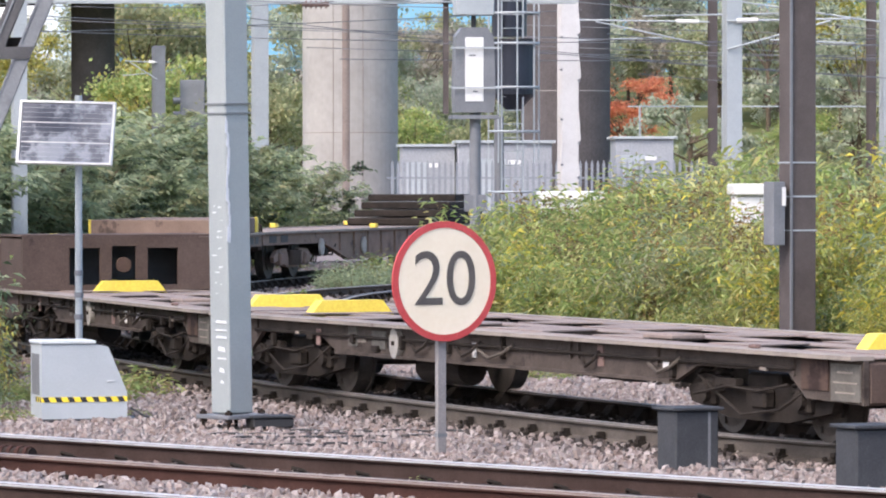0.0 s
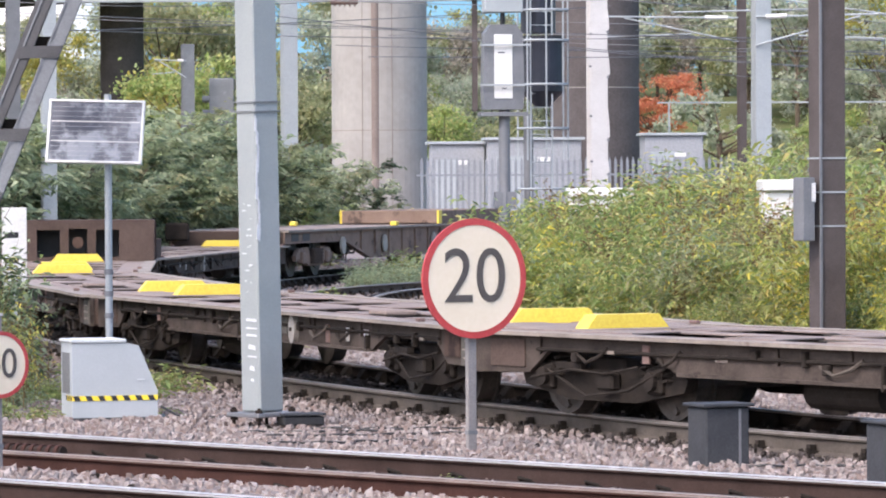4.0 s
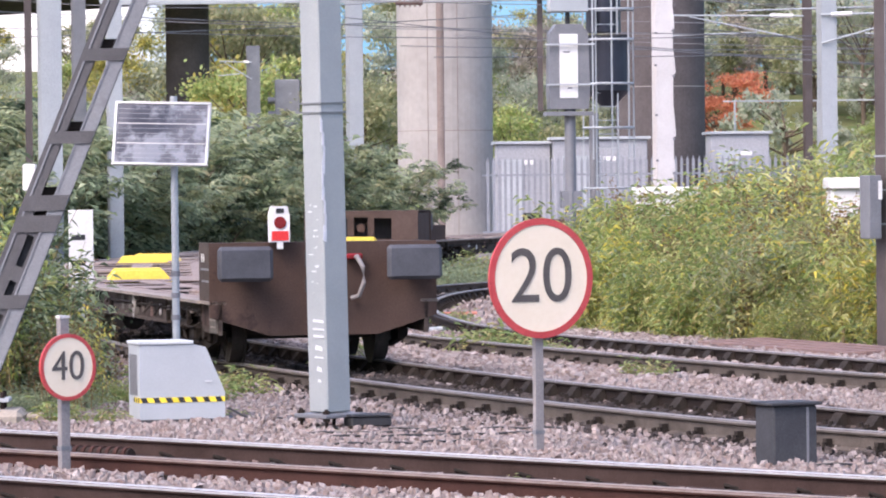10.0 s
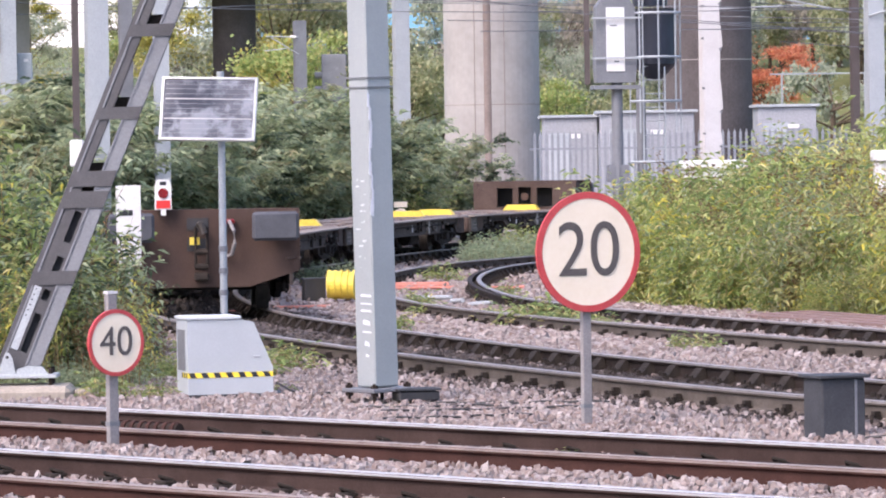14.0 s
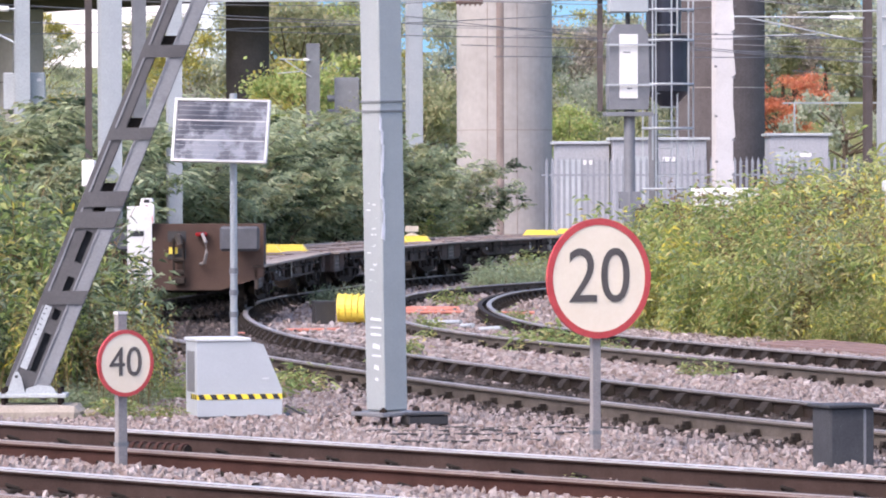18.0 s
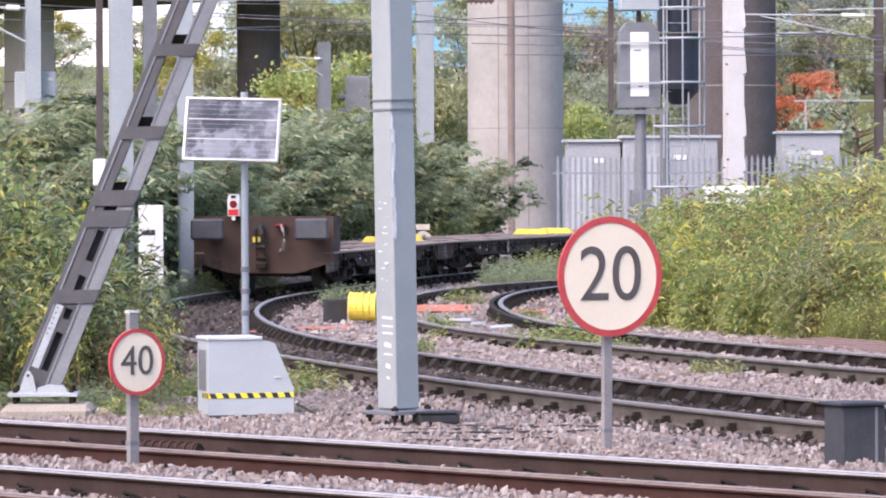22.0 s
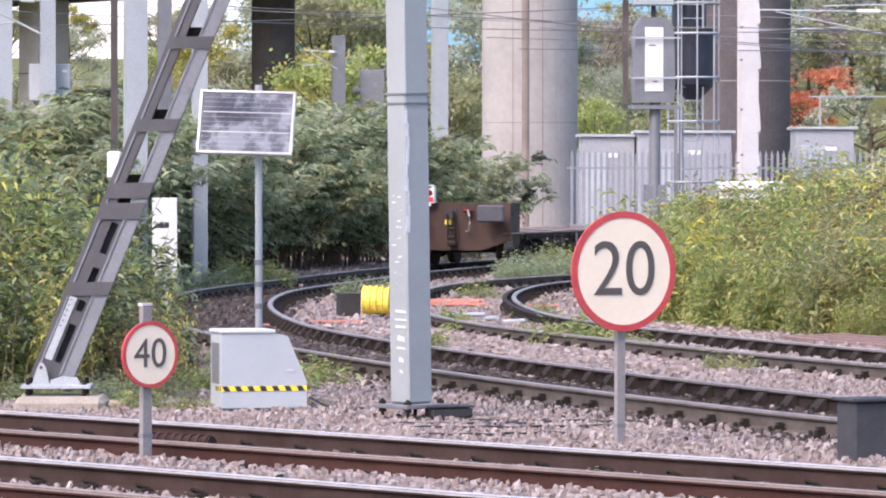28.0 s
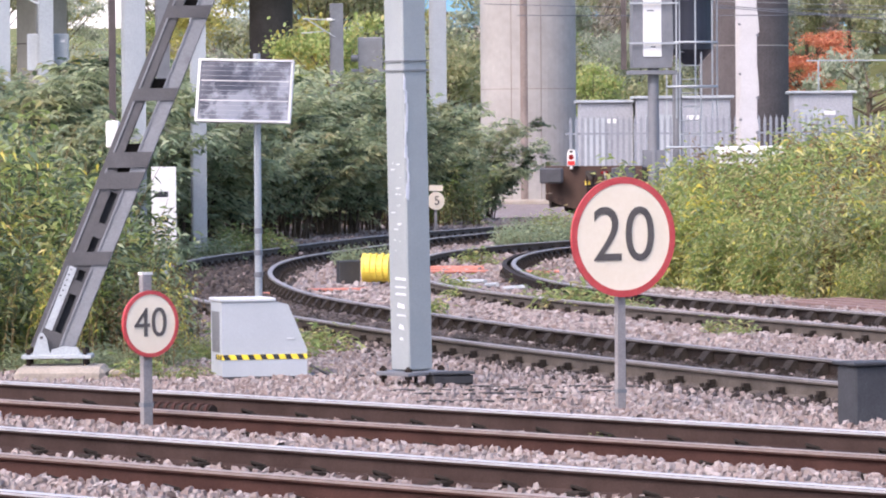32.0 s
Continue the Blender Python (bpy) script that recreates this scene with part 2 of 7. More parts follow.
L_DARK = leaf_mat("leaf_dark_green", [(0.17, 0.225, 0.135), (0.33, 0.40, 0.225), (0.23, 0.29, 0.17), (0.48, 0.53, 0.32), (0.20, 0.26, 0.15), (0.38, 0.44, 0.25)], 0.45, 0.55)
L_YELLOW = leaf_mat("leaf_yellow_green", [(0.2238, 0.2764, 0.0658), (0.5266, 0.5135, 0.1185), (0.3160, 0.3818, 0.1054), (0.8162, 0.6583, 0.1054), (0.2633, 0.3291, 0.0921), (0.4476, 0.4739, 0.1317), (0.6056, 0.4345, 0.1579)], 0.5, 0.45)
L_LIME = leaf_mat("leaf_light_green", [(0.1803, 0.2576, 0.0773), (0.3864, 0.4637, 0.1417), (0.2576, 0.3478, 0.1030), (0.5152, 0.5281, 0.1932), (0.1674, 0.2447, 0.0773), (0.5667, 0.4637, 0.1803)], 0.5, 0.45)
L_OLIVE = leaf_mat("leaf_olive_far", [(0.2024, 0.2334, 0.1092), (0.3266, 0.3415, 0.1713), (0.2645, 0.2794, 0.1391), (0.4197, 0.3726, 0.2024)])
# distance haze is put into these pale, greyed leaf tones
L_HAZE = leaf_mat("leaf_grey_green_haze_tint", [(0.2587, 0.3105, 0.2070), (0.4140, 0.4485, 0.3105), (0.3450, 0.3795, 0.2587), (0.4657, 0.4485, 0.3450)])
L_RUSTY = leaf_mat("leaf_rusty", [(0.26, 0.13, 0.05), (0.36, 0.20, 0.07), (0.22, 0.13, 0.06)])
# a browner tone with the same painted haze
L_MIST = leaf_mat("leaf_brown_grey_haze_tint", [(0.30, 0.27, 0.20), (0.40, 0.36, 0.28), (0.34, 0.31, 0.25), (0.46, 0.40, 0.32)])
L_DEEP = leaf_mat("leaf_deep_green", [(0.0438, 0.0725, 0.0350), (0.0938, 0.1313, 0.0625), (0.0625, 0.0938, 0.0500), (0.1625, 0.2000, 0.1063)])
L_BUSH = leaf_mat("leaf_grey_green_bush", [(0.27, 0.32, 0.19), (0.42, 0.47, 0.27), (0.33, 0.385, 0.225), (0.54, 0.57, 0.34), (0.30, 0.345, 0.205)], 0.45, 0.55)
L_PALE = leaf_mat("leaf_pale_yellow_green", [(0.3604, 0.3922, 0.1484), (0.5512, 0.5300, 0.2120), (0.4240, 0.4664, 0.1908), (0.6360, 0.5512, 0.2332)], 0.5, 0.45)
L_GOLD = leaf_mat("leaf_gold", [(0.325, 0.312, 0.075), (0.525, 0.450, 0.100), (0.250, 0.288, 0.088), (0.425, 0.338, 0.112)])
L_ORANGE = leaf_mat("leaf_orange_red", [(0.46, 0.15, 0.08), (0.62, 0.22, 0.10), (0.52, 0.17, 0.10), (0.62, 0.34, 0.15)])
L_DRY = leaf_mat("leaf_dry_brown", [(0.12, 0.07, 0.03), (0.22, 0.13, 0.06), (0.16, 0.12, 0.06)])


# ---- from the drawn plan to level ground ----
def growth(y):
    """How far a place drawn at depth y moves out along its line of sight, and how much larger its things become."""
    return 1.0 / (1.1263 - 0.001442 * min(y, 110.0))


def laid(x, y, z=0.0):
    """A place of the drawn plan, whose ground fell away, on the level ground."""
    k = growth(y)
    return Vector((k * x, k * y, 1.971 + k * (z - 2.22) + 0.0028424 * k * y))


def grown(m):
    """A thing's pose on the drawn plan, laid on the level ground."""
    x, y, z = m.translation
    return Matrix.Translation(laid(x, y, z)) @ m.to_3x3().to_4x4() @ Matrix.Scale(growth(y), 4)


# ---- mesh helpers ----
def mesh_of(bm, name, material):
    me = bpy.data.meshes.new(name)
    bm.to_mesh(me)
    bm.free()
    me.materials.append(material)
    return me


def part(name, bm, material, parent=None, label="", at=None):
    """Link a bmesh (or a ready mesh) as one object, under its thing where it has one."""
    me = bm if isinstance(bm, bpy.types.Mesh) else mesh_of(bm, name, material)
    ob = new(name, me)
    if parent is not None:
        ob.parent = parent
    if at is not None:
        ob.matrix_basis = at
    if label:
        tagged(ob, label)
    return ob


def thing(name, m, label, category, group="", kind=""):
    """An Empty at a pose of the drawn plan; with m None its parts are in world space, or it is keyed."""
    ob = new(name)
    if m is not None:
        ob.matrix_basis = grown(m)
    return tagged(ob, label, category, group, kind)


def box(bm, x, y, z, sx, sy, sz, m=None, bevel=0.0):
    """A box by its centre and sizes."""
    geo = bmesh.ops.create_cube(bm, size=1, matrix=(m or Matrix()) @ Matrix.Translation((x, y, z)) @ Matrix.Diagonal((sx, sy, sz, 1)))
    if bevel:
        edges = {e for v in geo["verts"] for e in v.link_edges}
        bmesh.ops.bevel(bm, geom=list(edges), offset=bevel, segments=1, affect="EDGES", profile=0.5)
    return bm


def cyl(bm, a, b, r, n=12, r2=None):
    """A round bar from a to b."""
    a, b = Vector(a), Vector(b)
    d = b - a
    q = d.to_track_quat("Z", "Y").to_matrix().to_4x4()
    bmesh.ops.create_cone(bm, cap_ends=True, segments=n, radius1=r, radius2=r if r2 is None else r2, depth=d.length,
                          matrix=Matrix.Translation((a + b) / 2) @ q)
    return bm


def prism(bm, outline, lo, hi, axis="Y"):
    """An outline in two directions, pulled along the third from lo to hi."""
    def p(u, v, w):
        return (u, w, v) if axis == "Y" else ((w, u, v) if axis == "X" else (u, v, w))
    a = [bm.verts.new(p(u, v, lo)) for u, v in outline]
    b = [bm.verts.new(p(u, v, hi)) for u, v in outline]
    k = len(outline)
    fs = [bm.faces.new(a), bm.faces.new(b[::-1])]
    for i in range(k):
        fs.append(bm.faces.new((a[i], b[i], b[(i + 1) % k], a[(i + 1) % k])))
    bmesh.ops.recalc_face_normals(bm, faces=fs)
    return bm


def B():
    return bmesh.new()


def tube(bm, pts, r, n=6, loop=False):
    """One bent round bar through the points."""
    pts = [Vector(p) for p in pts]
    k = len(pts)
    rings = []
    for i in range(k):
        a = pts[(i - 1) % k] if loop or i else pts[0]
        b = pts[(i + 1) % k] if loop or i < k - 1 else pts[-1]
        q = (b - a).to_track_quat("Z", "Y")
        rings.append([bm.verts.new(pts[i] + q @ Vector((r * math.cos(2 * math.pi * j / n), r * math.sin(2 * math.pi * j / n), 0))) for j in range(n)])
    for i in range(k if loop else k - 1):
        a, b = rings[i], rings[(i + 1) % k]
        for j in range(n):
            bm.faces.new((a[j], a[(j + 1) % n], b[(j + 1) % n], b[j]))
    if not loop:
        bm.faces.new(rings[0][::-1])
        bm.faces.new(rings[-1])
    bmesh.ops.recalc_face_normals(bm, faces=bm.faces)
    return bm


def sweep(bm, pts, profile, closed=True):
    """Pull a cross-section (sideways, up) along a line on the ground."""
    rings = []
    k = len(pts)
    for i in range(k):
        d = pts[min(i + 1, k - 1)] - pts[max(i - 1, 0)]
        d = d / np.linalg.norm(d)
        nx, ny = d[1], -d[0]
        rings.append([bm.verts.new((pts[i][0] + u * nx, pts[i][1] + u * ny, v)) for u, v in profile])
    m = len(profile)
    for a, b in zip(rings, rings[1:]):
        for j in range(m if closed else m - 1):
            bm.faces.new((a[j], b[j], b[(j + 1) % m], a[(j + 1) % m]))
    if closed:
        bm.faces.new(rings[0])
        bm.faces.new(rings[-1][::-1])
    bmesh.ops.recalc_face_normals(bm, faces=bm.faces)
    return bm


# ---- lines of the tracks ----
def smooth_line(ctrl, step=0.25, rounds=120):
    c = np.array(ctrl, float)
    out = []
    for i in range(len(c) - 1):
        p0, p1, p2, p3 = c[max(i - 1, 0)], c[i], c[i + 1], c[min(i + 2, len(c) - 1)]
        k = max(int(np.linalg.norm(p2 - p1) / step), 2)
        for j in range(k):
            t = j / k
            out.append(0.5 * ((2 * p1) + (p2 - p0) * t + (2 * p0 - 5 * p1 + 4 * p2 - p3) * t * t + (3 * p1 - p0 - 3 * p2 + p3) * t ** 3))
    out = np.array(out + [c[-1]])
    for _ in range(rounds):
        out[1:-1] = 0.25 * out[:-2] + 0.5 * out[1:-1] + 0.25 * out[2:]
    run = np.r_[0, np.cumsum(np.linalg.norm(np.diff(out, axis=0), axis=1))]
    return out, run


LINE_D = [(30, 11), (21.5, 18.0), (14.2, 24.4), (9.4, 29.4), (6.3, 33.9), (4.5, 36.6), (3.88, 37.85), (2.69, 41.1), (1.78, 43.5),
          (0.77, 46.65), (-0.25, 50.2), (-1.85, 56.5), (-2.4, 60.1), (-2.83, 64.65), (-2.98, 68.5), (-2.95, 71.9), (-2.72, 75.5),
          (-1.57, 81.9), (-0.45, 88.1), (1.3, 94.4), (4.0, 102), (8.5, 110.5), (15, 119), (24, 127), (36, 134), (52, 140), (75, 145), (110, 150), (170, 153)]
LINE_E = [(14, 33.5), (9.5, 39.6), (6.6, 44.6), (5.09, 48.07), (3.83, 51.7), (2.61, 55.25), (1.63, 58.6), (0.95, 62), (0.68, 65.5), (0.56, 70.2),
          (0.74, 74.2), (1.4, 79.3), (3.6, 85.3), (8, 91.5), (15, 97)]
D_PTS, D_RUN = smooth_line([laid(*p)[:2] for p in LINE_D])
E_PTS, E_RUN = smooth_line([laid(*p)[:2] for p in LINE_E])


def on_line(pts, run, s):
    return np.array([np.interp(s, run, pts[:, 0]), np.interp(s, run, pts[:, 1])])


def shifted(pts, off):
    """The line moved sideways, to the right of its way."""
    d = np.gradient(pts, axis=0)
    d /= np.linalg.norm(d, axis=1)[:, None]
    return pts + off * np.c_[d[:, 1], -d[:, 0]]


# ---- ground ----
def hill(x, y):
    k = min(max((y - 175) / 120, 0), 1)
    return -0.10 + 8.5 * k * k * (3 - 2 * k) + 0.5 * k * noise.noise((x * 0.03, y * 0.03, 0))


ALONG = np.array((0.6494, -0.7604))
ACROSS = np.array((0.7604, 0.6494))


def shoulder(x, y):
    """Height of the ballast: heaped between the main lines, low between their rails."""
    q = (x + 3.0) * ACROSS[0] + (y - 34.584) * ACROSS[1]
    if q > 2.2:
        return 0.0
    d = min(abs(q), abs(q + 3.37), abs(q + 6.58))
    k = min(max((d - 0.86) / 0.22, 0), 1)
    fade = min(max((2.2 - q) / 0.8, 0), 1)
    return 0.065 * k * fade


def dirty(p, jitter):
    """Where the ballast is black along the siding: oil, and wagon shade put into the colour."""
    out = np.zeros(len(p), bool)
    line = D_PTS[(D_PTS[:, 1] > 20) & (D_PTS[:, 1] < 130)][::3]
    rng = np.random.default_rng(8)
    wide = 1.05 + jitter * rng.normal(0, 0.3, len(p))
    for q in line:
        out |= (p[:, 0] - q[0]) ** 2 + (p[:, 1] - q[1]) ** 2 < wide ** 2
    return out


def build_ground():
    xs = sorted({*np.linspace(-2600, -120, 9), *np.linspace(-120, 160, 36), *np.linspace(160, 2600, 9)})
    ys = sorted({*np.linspace(-600, 0, 5), *np.linspace(0, 170, 12), *np.linspace(170, 330, 24), *np.linspace(330, 3000, 10)})
    vs = [tuple(laid(x, y, hill(x, y))) for y in ys for x in xs]
    w = len(xs)
    fs = [(j * w + i, j * w + i + 1, (j + 1) * w + i + 1, (j + 1) * w + i) for j in range(len(ys) - 1) for i in range(w - 1)]
    me = bpy.data.meshes.new("ground")
    me.from_pydata(vs, [], fs)
    me.materials.append(M_GROUND)
    for p in me.polygons:
        p.use_smooth = True
    tagged(new("ground", me), "weedy brown soil reaching to a grassy rise", "ground", kind="structure")
    xs, ys = np.arange(-16, 24, 0.25), np.concatenate((np.arange(14, 46, 0.2), np.arange(46, 146, 0.6)))
    vs = [(x, y, shoulder(x, y) + 0.022 * noise.noise((x * 0.7, y * 0.7, 3)) + 0.012 * noise.noise((x * 3, y * 3, 7))) for y in ys for x in xs]
    w = len(xs)
    fs = [(j * w + i, j * w + i + 1, (j + 1) * w + i + 1, (j + 1) * w + i) for j in range(len(ys) - 1) for i in range(w - 1)]
    me = bpy.data.meshes.new("ballast_bed")
    me.from_pydata(vs, [], fs)
    me.materials.append(M_BALLAST)
    me.materials.append(M_BED_OIL_SHADE)
    mid = np.array([(vs[f[0]][0] + 0.12, vs[f[0]][1] + 0.2) for f in fs])
    me.polygons.foreach_set("material_index", dirty(mid, 0.0).astype(np.int32))
    bed = tagged(new("ballast_bed", me), "pinkish grey granite ballast between the tracks", "ballast", kind="structure")
    return bed


build_ground()


def build_backdrop():
    """The pale blue sky low down, all round the horizon."""
    m = bpy.data.materials.new("low_blue_sky")
    m.use_nodes = True
    n, l = m.node_tree.nodes, m.node_tree.links
    n.remove(n["Principled BSDF"])
    e = n.new("ShaderNodeEmission")
    no = n.new("ShaderNodeTexNoise")
    no.inputs["Scale"].default_value = 0.004
    co = n.new("ShaderNodeTexCoord")
    l.new(co.outputs["Object"], no.inputs["Vector"])
    r = n.new("ShaderNodeValToRGB")
    r.color_ramp.elements[0].position, r.color_ramp.elements[1].position = 0.45, 0.75
    r.color_ramp.elements[0].color, r.color_ramp.elements[1].color = (0.095, 0.24, 0.36, 1), (0.20, 0.32, 0.39, 1)
    l.new(no.outputs["Fac"], r.inputs["Fac"])
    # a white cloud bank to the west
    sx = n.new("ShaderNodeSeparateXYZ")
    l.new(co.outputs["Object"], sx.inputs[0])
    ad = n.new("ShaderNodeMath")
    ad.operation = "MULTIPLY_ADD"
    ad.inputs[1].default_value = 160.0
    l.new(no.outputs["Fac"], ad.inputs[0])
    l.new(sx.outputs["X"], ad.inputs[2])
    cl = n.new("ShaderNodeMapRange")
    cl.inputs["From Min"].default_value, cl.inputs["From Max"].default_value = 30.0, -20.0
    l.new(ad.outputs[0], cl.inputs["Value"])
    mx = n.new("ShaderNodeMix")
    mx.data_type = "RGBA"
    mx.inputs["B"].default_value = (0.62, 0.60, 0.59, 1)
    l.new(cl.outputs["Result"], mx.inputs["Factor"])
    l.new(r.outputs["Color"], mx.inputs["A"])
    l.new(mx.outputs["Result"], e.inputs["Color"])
    l.new(e.outputs[0], n["Material Output"].inputs["Surface"])
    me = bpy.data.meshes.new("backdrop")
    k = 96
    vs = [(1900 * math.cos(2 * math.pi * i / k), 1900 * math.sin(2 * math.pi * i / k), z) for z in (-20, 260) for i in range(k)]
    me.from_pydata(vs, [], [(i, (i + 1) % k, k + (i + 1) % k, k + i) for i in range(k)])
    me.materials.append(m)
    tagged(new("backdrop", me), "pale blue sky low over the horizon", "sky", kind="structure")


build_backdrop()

# straight main lines, nearest last
def straight(x, y, back=26, ahead=22):
    c = np.array((x, y))
    pts = np.array([c + ALONG * k for k in np.arange(-back, ahead, 0.5)])
    return pts, np.arange(len(pts)) * 0.5


A_PTS, A_RUN = straight(-3.0, 34.584)
B_PTS, B_RUN = straight(-3.0, 29.396)
C_PTS, C_RUN = straight(-3.0, 24.456)
RAIL = [(-0.07, 0.012), (0.07, 0.012), (0.07, 0.024), (0.012, 0.045), (0.010, 0.125), (0.035, 0.138), (0.035, 0.164), (-0.035, 0.164),
        (-0.035, 0.138), (-0.010, 0.125), (-0.012, 0.045), (-0.07, 0.024)]
HEAD = [(-0.0365, 0.149), (0.0365, 0.149), (0.0368, 0.159), (0.029, 0.1688), (-0.029, 0.1688), (-0.0368, 0.159)]


def clip_mesh():
    bm = B()
    box(bm, 0.085, 0, 0.030, 0.10, 0.12, 0.035, bevel=0.008)
    cyl(bm, (0.06, -0.05, 0.05), (0.12, -0.01, 0.075), 0.011, 6)
    cyl(bm, (0.12, -0.01, 0.075), (0.06, 0.05, 0.05), 0.011, 6)
    return mesh_of(bm, "rail_clip", M_CHAIR)


def small_chair_mesh():
    bm = B()
    prism(bm, [(0.0, 0.004), (0.15, 0.004), (0.14, 0.03), (0.07, 0.05), (0.02, 0.05)], -0.05, 0.05)
    cyl(bm, (0.11, -0.03, 0.02), (0.12, -0.03, 0.065), 0.02, 6)
    cyl(bm, (0.10, 0.035, 0.02), (0.10, 0.03, 0.07), 0.018, 6)
    box(bm, 0.05, 0.0, 0.07, 0.05, 0.05, 0.05)
    return mesh_of(bm, "rail_chair", M_CHAIR)


def tall_chair_mesh():
    bm = B()
    prism(bm, [(0.0, 0.004), (0.21, 0.004), (0.20, 0.035), (0.11, 0.06), (0.05, 0.135), (0.02, 0.135)], -0.075, 0.075)
    cyl(bm, (0.15, -0.05, 0.02), (0.15, -0.05, 0.085), 0.022, 6)
    cyl(bm, (0.15, 0.05, 0.02), (0.15, 0.05, 0.075), 0.022, 6)
    return mesh_of(bm, "rail_chair", M_CHAIR)


CLIP, CHAIR, CHAIR_TALL = clip_mesh(), small_chair_mesh(), tall_chair_mesh()


def track(name, pts, run, lo, hi, gap, web, head, sleeper_mat, fast, label, beyond=0.0):
    t = thing(name, None, label, "railway track", kind="structure")
    keep = (run >= lo) & (run <= hi + beyond)
    for side in (-0.7525, 0.7525):
        # web and head colours differ between the two rails
        line = shifted(pts, side)[keep]
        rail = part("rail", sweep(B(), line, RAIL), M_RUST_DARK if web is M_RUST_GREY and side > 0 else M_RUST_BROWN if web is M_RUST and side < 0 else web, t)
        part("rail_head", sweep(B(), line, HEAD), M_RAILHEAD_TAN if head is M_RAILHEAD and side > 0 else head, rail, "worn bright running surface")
    bm = B()
    box(bm, 0, 0, -0.075, 2.6, 0.25, 0.125, bevel=0.015)
    sl = mesh_of(bm, "sleeper", sleeper_mat)
    s = lo + 0.3
    while s < hi - 0.3:
        p, d = on_line(pts, run, s), on_line(pts, run, s + 0.1) - on_line(pts, run, s - 0.1)
        a = math.degrees(math.atan2(d[1], d[0])) - 90
        m = pose(p[0], p[1], 0, 0, 0, a)
        ob = part("sleeper", sl, None, t, at=m)
        for side in (-0.7525, 0.7525):
            for turn in (0, 180):
                part("rail_fastening", CHAIR_TALL if fast is CHAIR and side > 0 else fast, None, ob, at=pose(side, 0, 0, 0, 0, turn) @ pose(0.0, 0, 0))
        s += gap + random.uniform(-0.02, 0.02)
    return t


track("track_1", A_PTS, A_RUN, 12, 42, 0.62, M_RUST, M_RAILHEAD, M_CONC_SLEEPER, CLIP, "main line track with bright rails and rusty webs")
track("track_2", B_PTS, B_RUN, 14, 40, 0.56, M_RUST, M_RAILHEAD, M_CONC_SLEEPER, CLIP, "main line track with bright rails and rusty webs")
track("track_3", C_PTS, C_RUN, 16, 38, 0.62, M_RUST, M_RAILHEAD, M_CONC_SLEEPER, CLIP, "nearest main line track with bright rails")
track("track_4", D_PTS, D_RUN, 21, 150, 0.62, M_RUST_GREY, M_RAILHEAD_DULL, M_SLEEPER, CHAIR, "curving dark siding track with iron rail chairs", 90)
track("track_5", E_PTS, E_RUN, 7, 72, 0.60, M_RUST_GREY, M_RAILHEAD_DULL, M_SLEEPER, CHAIR, "sharply curving dark siding track with a check rail")


def build_check_rail():
    keep = (E_RUN > 32) & (E_RUN < 55)
    ob = part("check_rail", sweep(B(), shifted(E_PTS, 0.62)[keep], RAIL), M_RUST_DARK)
    tagged(ob, "dark check rail inside the sharp curve", "check rail", kind="structure")


build_check_rail()


def build_stones(count=115000):
    """Loose granite stones over the bed, in one mesh."""
    rng = np.random.default_rng(5)
    y = np.concatenate((np.sqrt(rng.uniform(20.5 ** 2, 61.0 ** 2, count + count // 2)), np.sqrt(rng.uniform(50.0 ** 2, 118.0 ** 2, count // 2))))
    rng.shuffle(y)
    u = rng.uniform(-0.105, 0.150, count * 2)
    p = np.c_[u * y, y][:count]
    base = np.array([(-1, -1, -1), (1, -1, -1), (1, 1, -1), (-1, 1, -1), (-0.8, -0.8, 1), (0.8, -0.8, 1), (0.8, 0.8, 1), (-0.8, 0.8, 1)]) * 0.72
    tri = np.array([(0, 1, 5), (0, 5, 4), (1, 2, 6), (1, 6, 5), (2, 3, 7), (2, 7, 6), (3, 0, 4), (3, 4, 7), (4, 5, 6), (4, 6, 7)])
    n = len(p)
    size = rng.uniform(0.017, 0.040, n) * (0.8 + 0.5 * (p[:, 1] > 45))
    v = base[None] * rng.uniform(0.7, 1.2, (n, 1, 3)) * rng.uniform(0.8, 1.15, (n, 8, 1)) + rng.uniform(-0.28, 0.28, (n, 8, 3))
    tip = rng.normal(0, 0.35, (n, 1, 2))
    v[..., 2] += v[..., 0] * tip[..., 0] + v[..., 1] * tip[..., 1]
    a = rng.uniform(0, 2 * np.pi, n)
    c, s = np.cos(a)[:, None], np.sin(a)[:, None]
    x2, y2 = v[..., 0] * c - v[..., 1] * s, v[..., 0] * s + v[..., 1] * c
    v = np.stack((x2, y2, v[..., 2] * 0.8), -1) * size[:, None, None]
    lift = np.array([shoulder(*q) for q in p])
    v += np.c_[p, lift + rng.uniform(-0.005, 0.03, n)][:, None, :]
    me = bpy.data.meshes.new("ballast_stones")
    me.from_pydata(v.reshape(-1, 3).tolist(), [], (tri[None] + 8 * np.arange(n)[:, None, None]).reshape(-1, 3).tolist())
    me.materials.append(M_STONE)
    me.materials.append(M_STONE_OIL_SHADE)
    me.polygons.foreach_set("material_index", np.repeat(dirty(p, 1.0), 10).astype(np.int32))
    ob = new("ballast_stones", me)
    tagged(ob, "loose pinkish grey granite ballast stones", "ballast stones", kind="stuff")


build_stones()


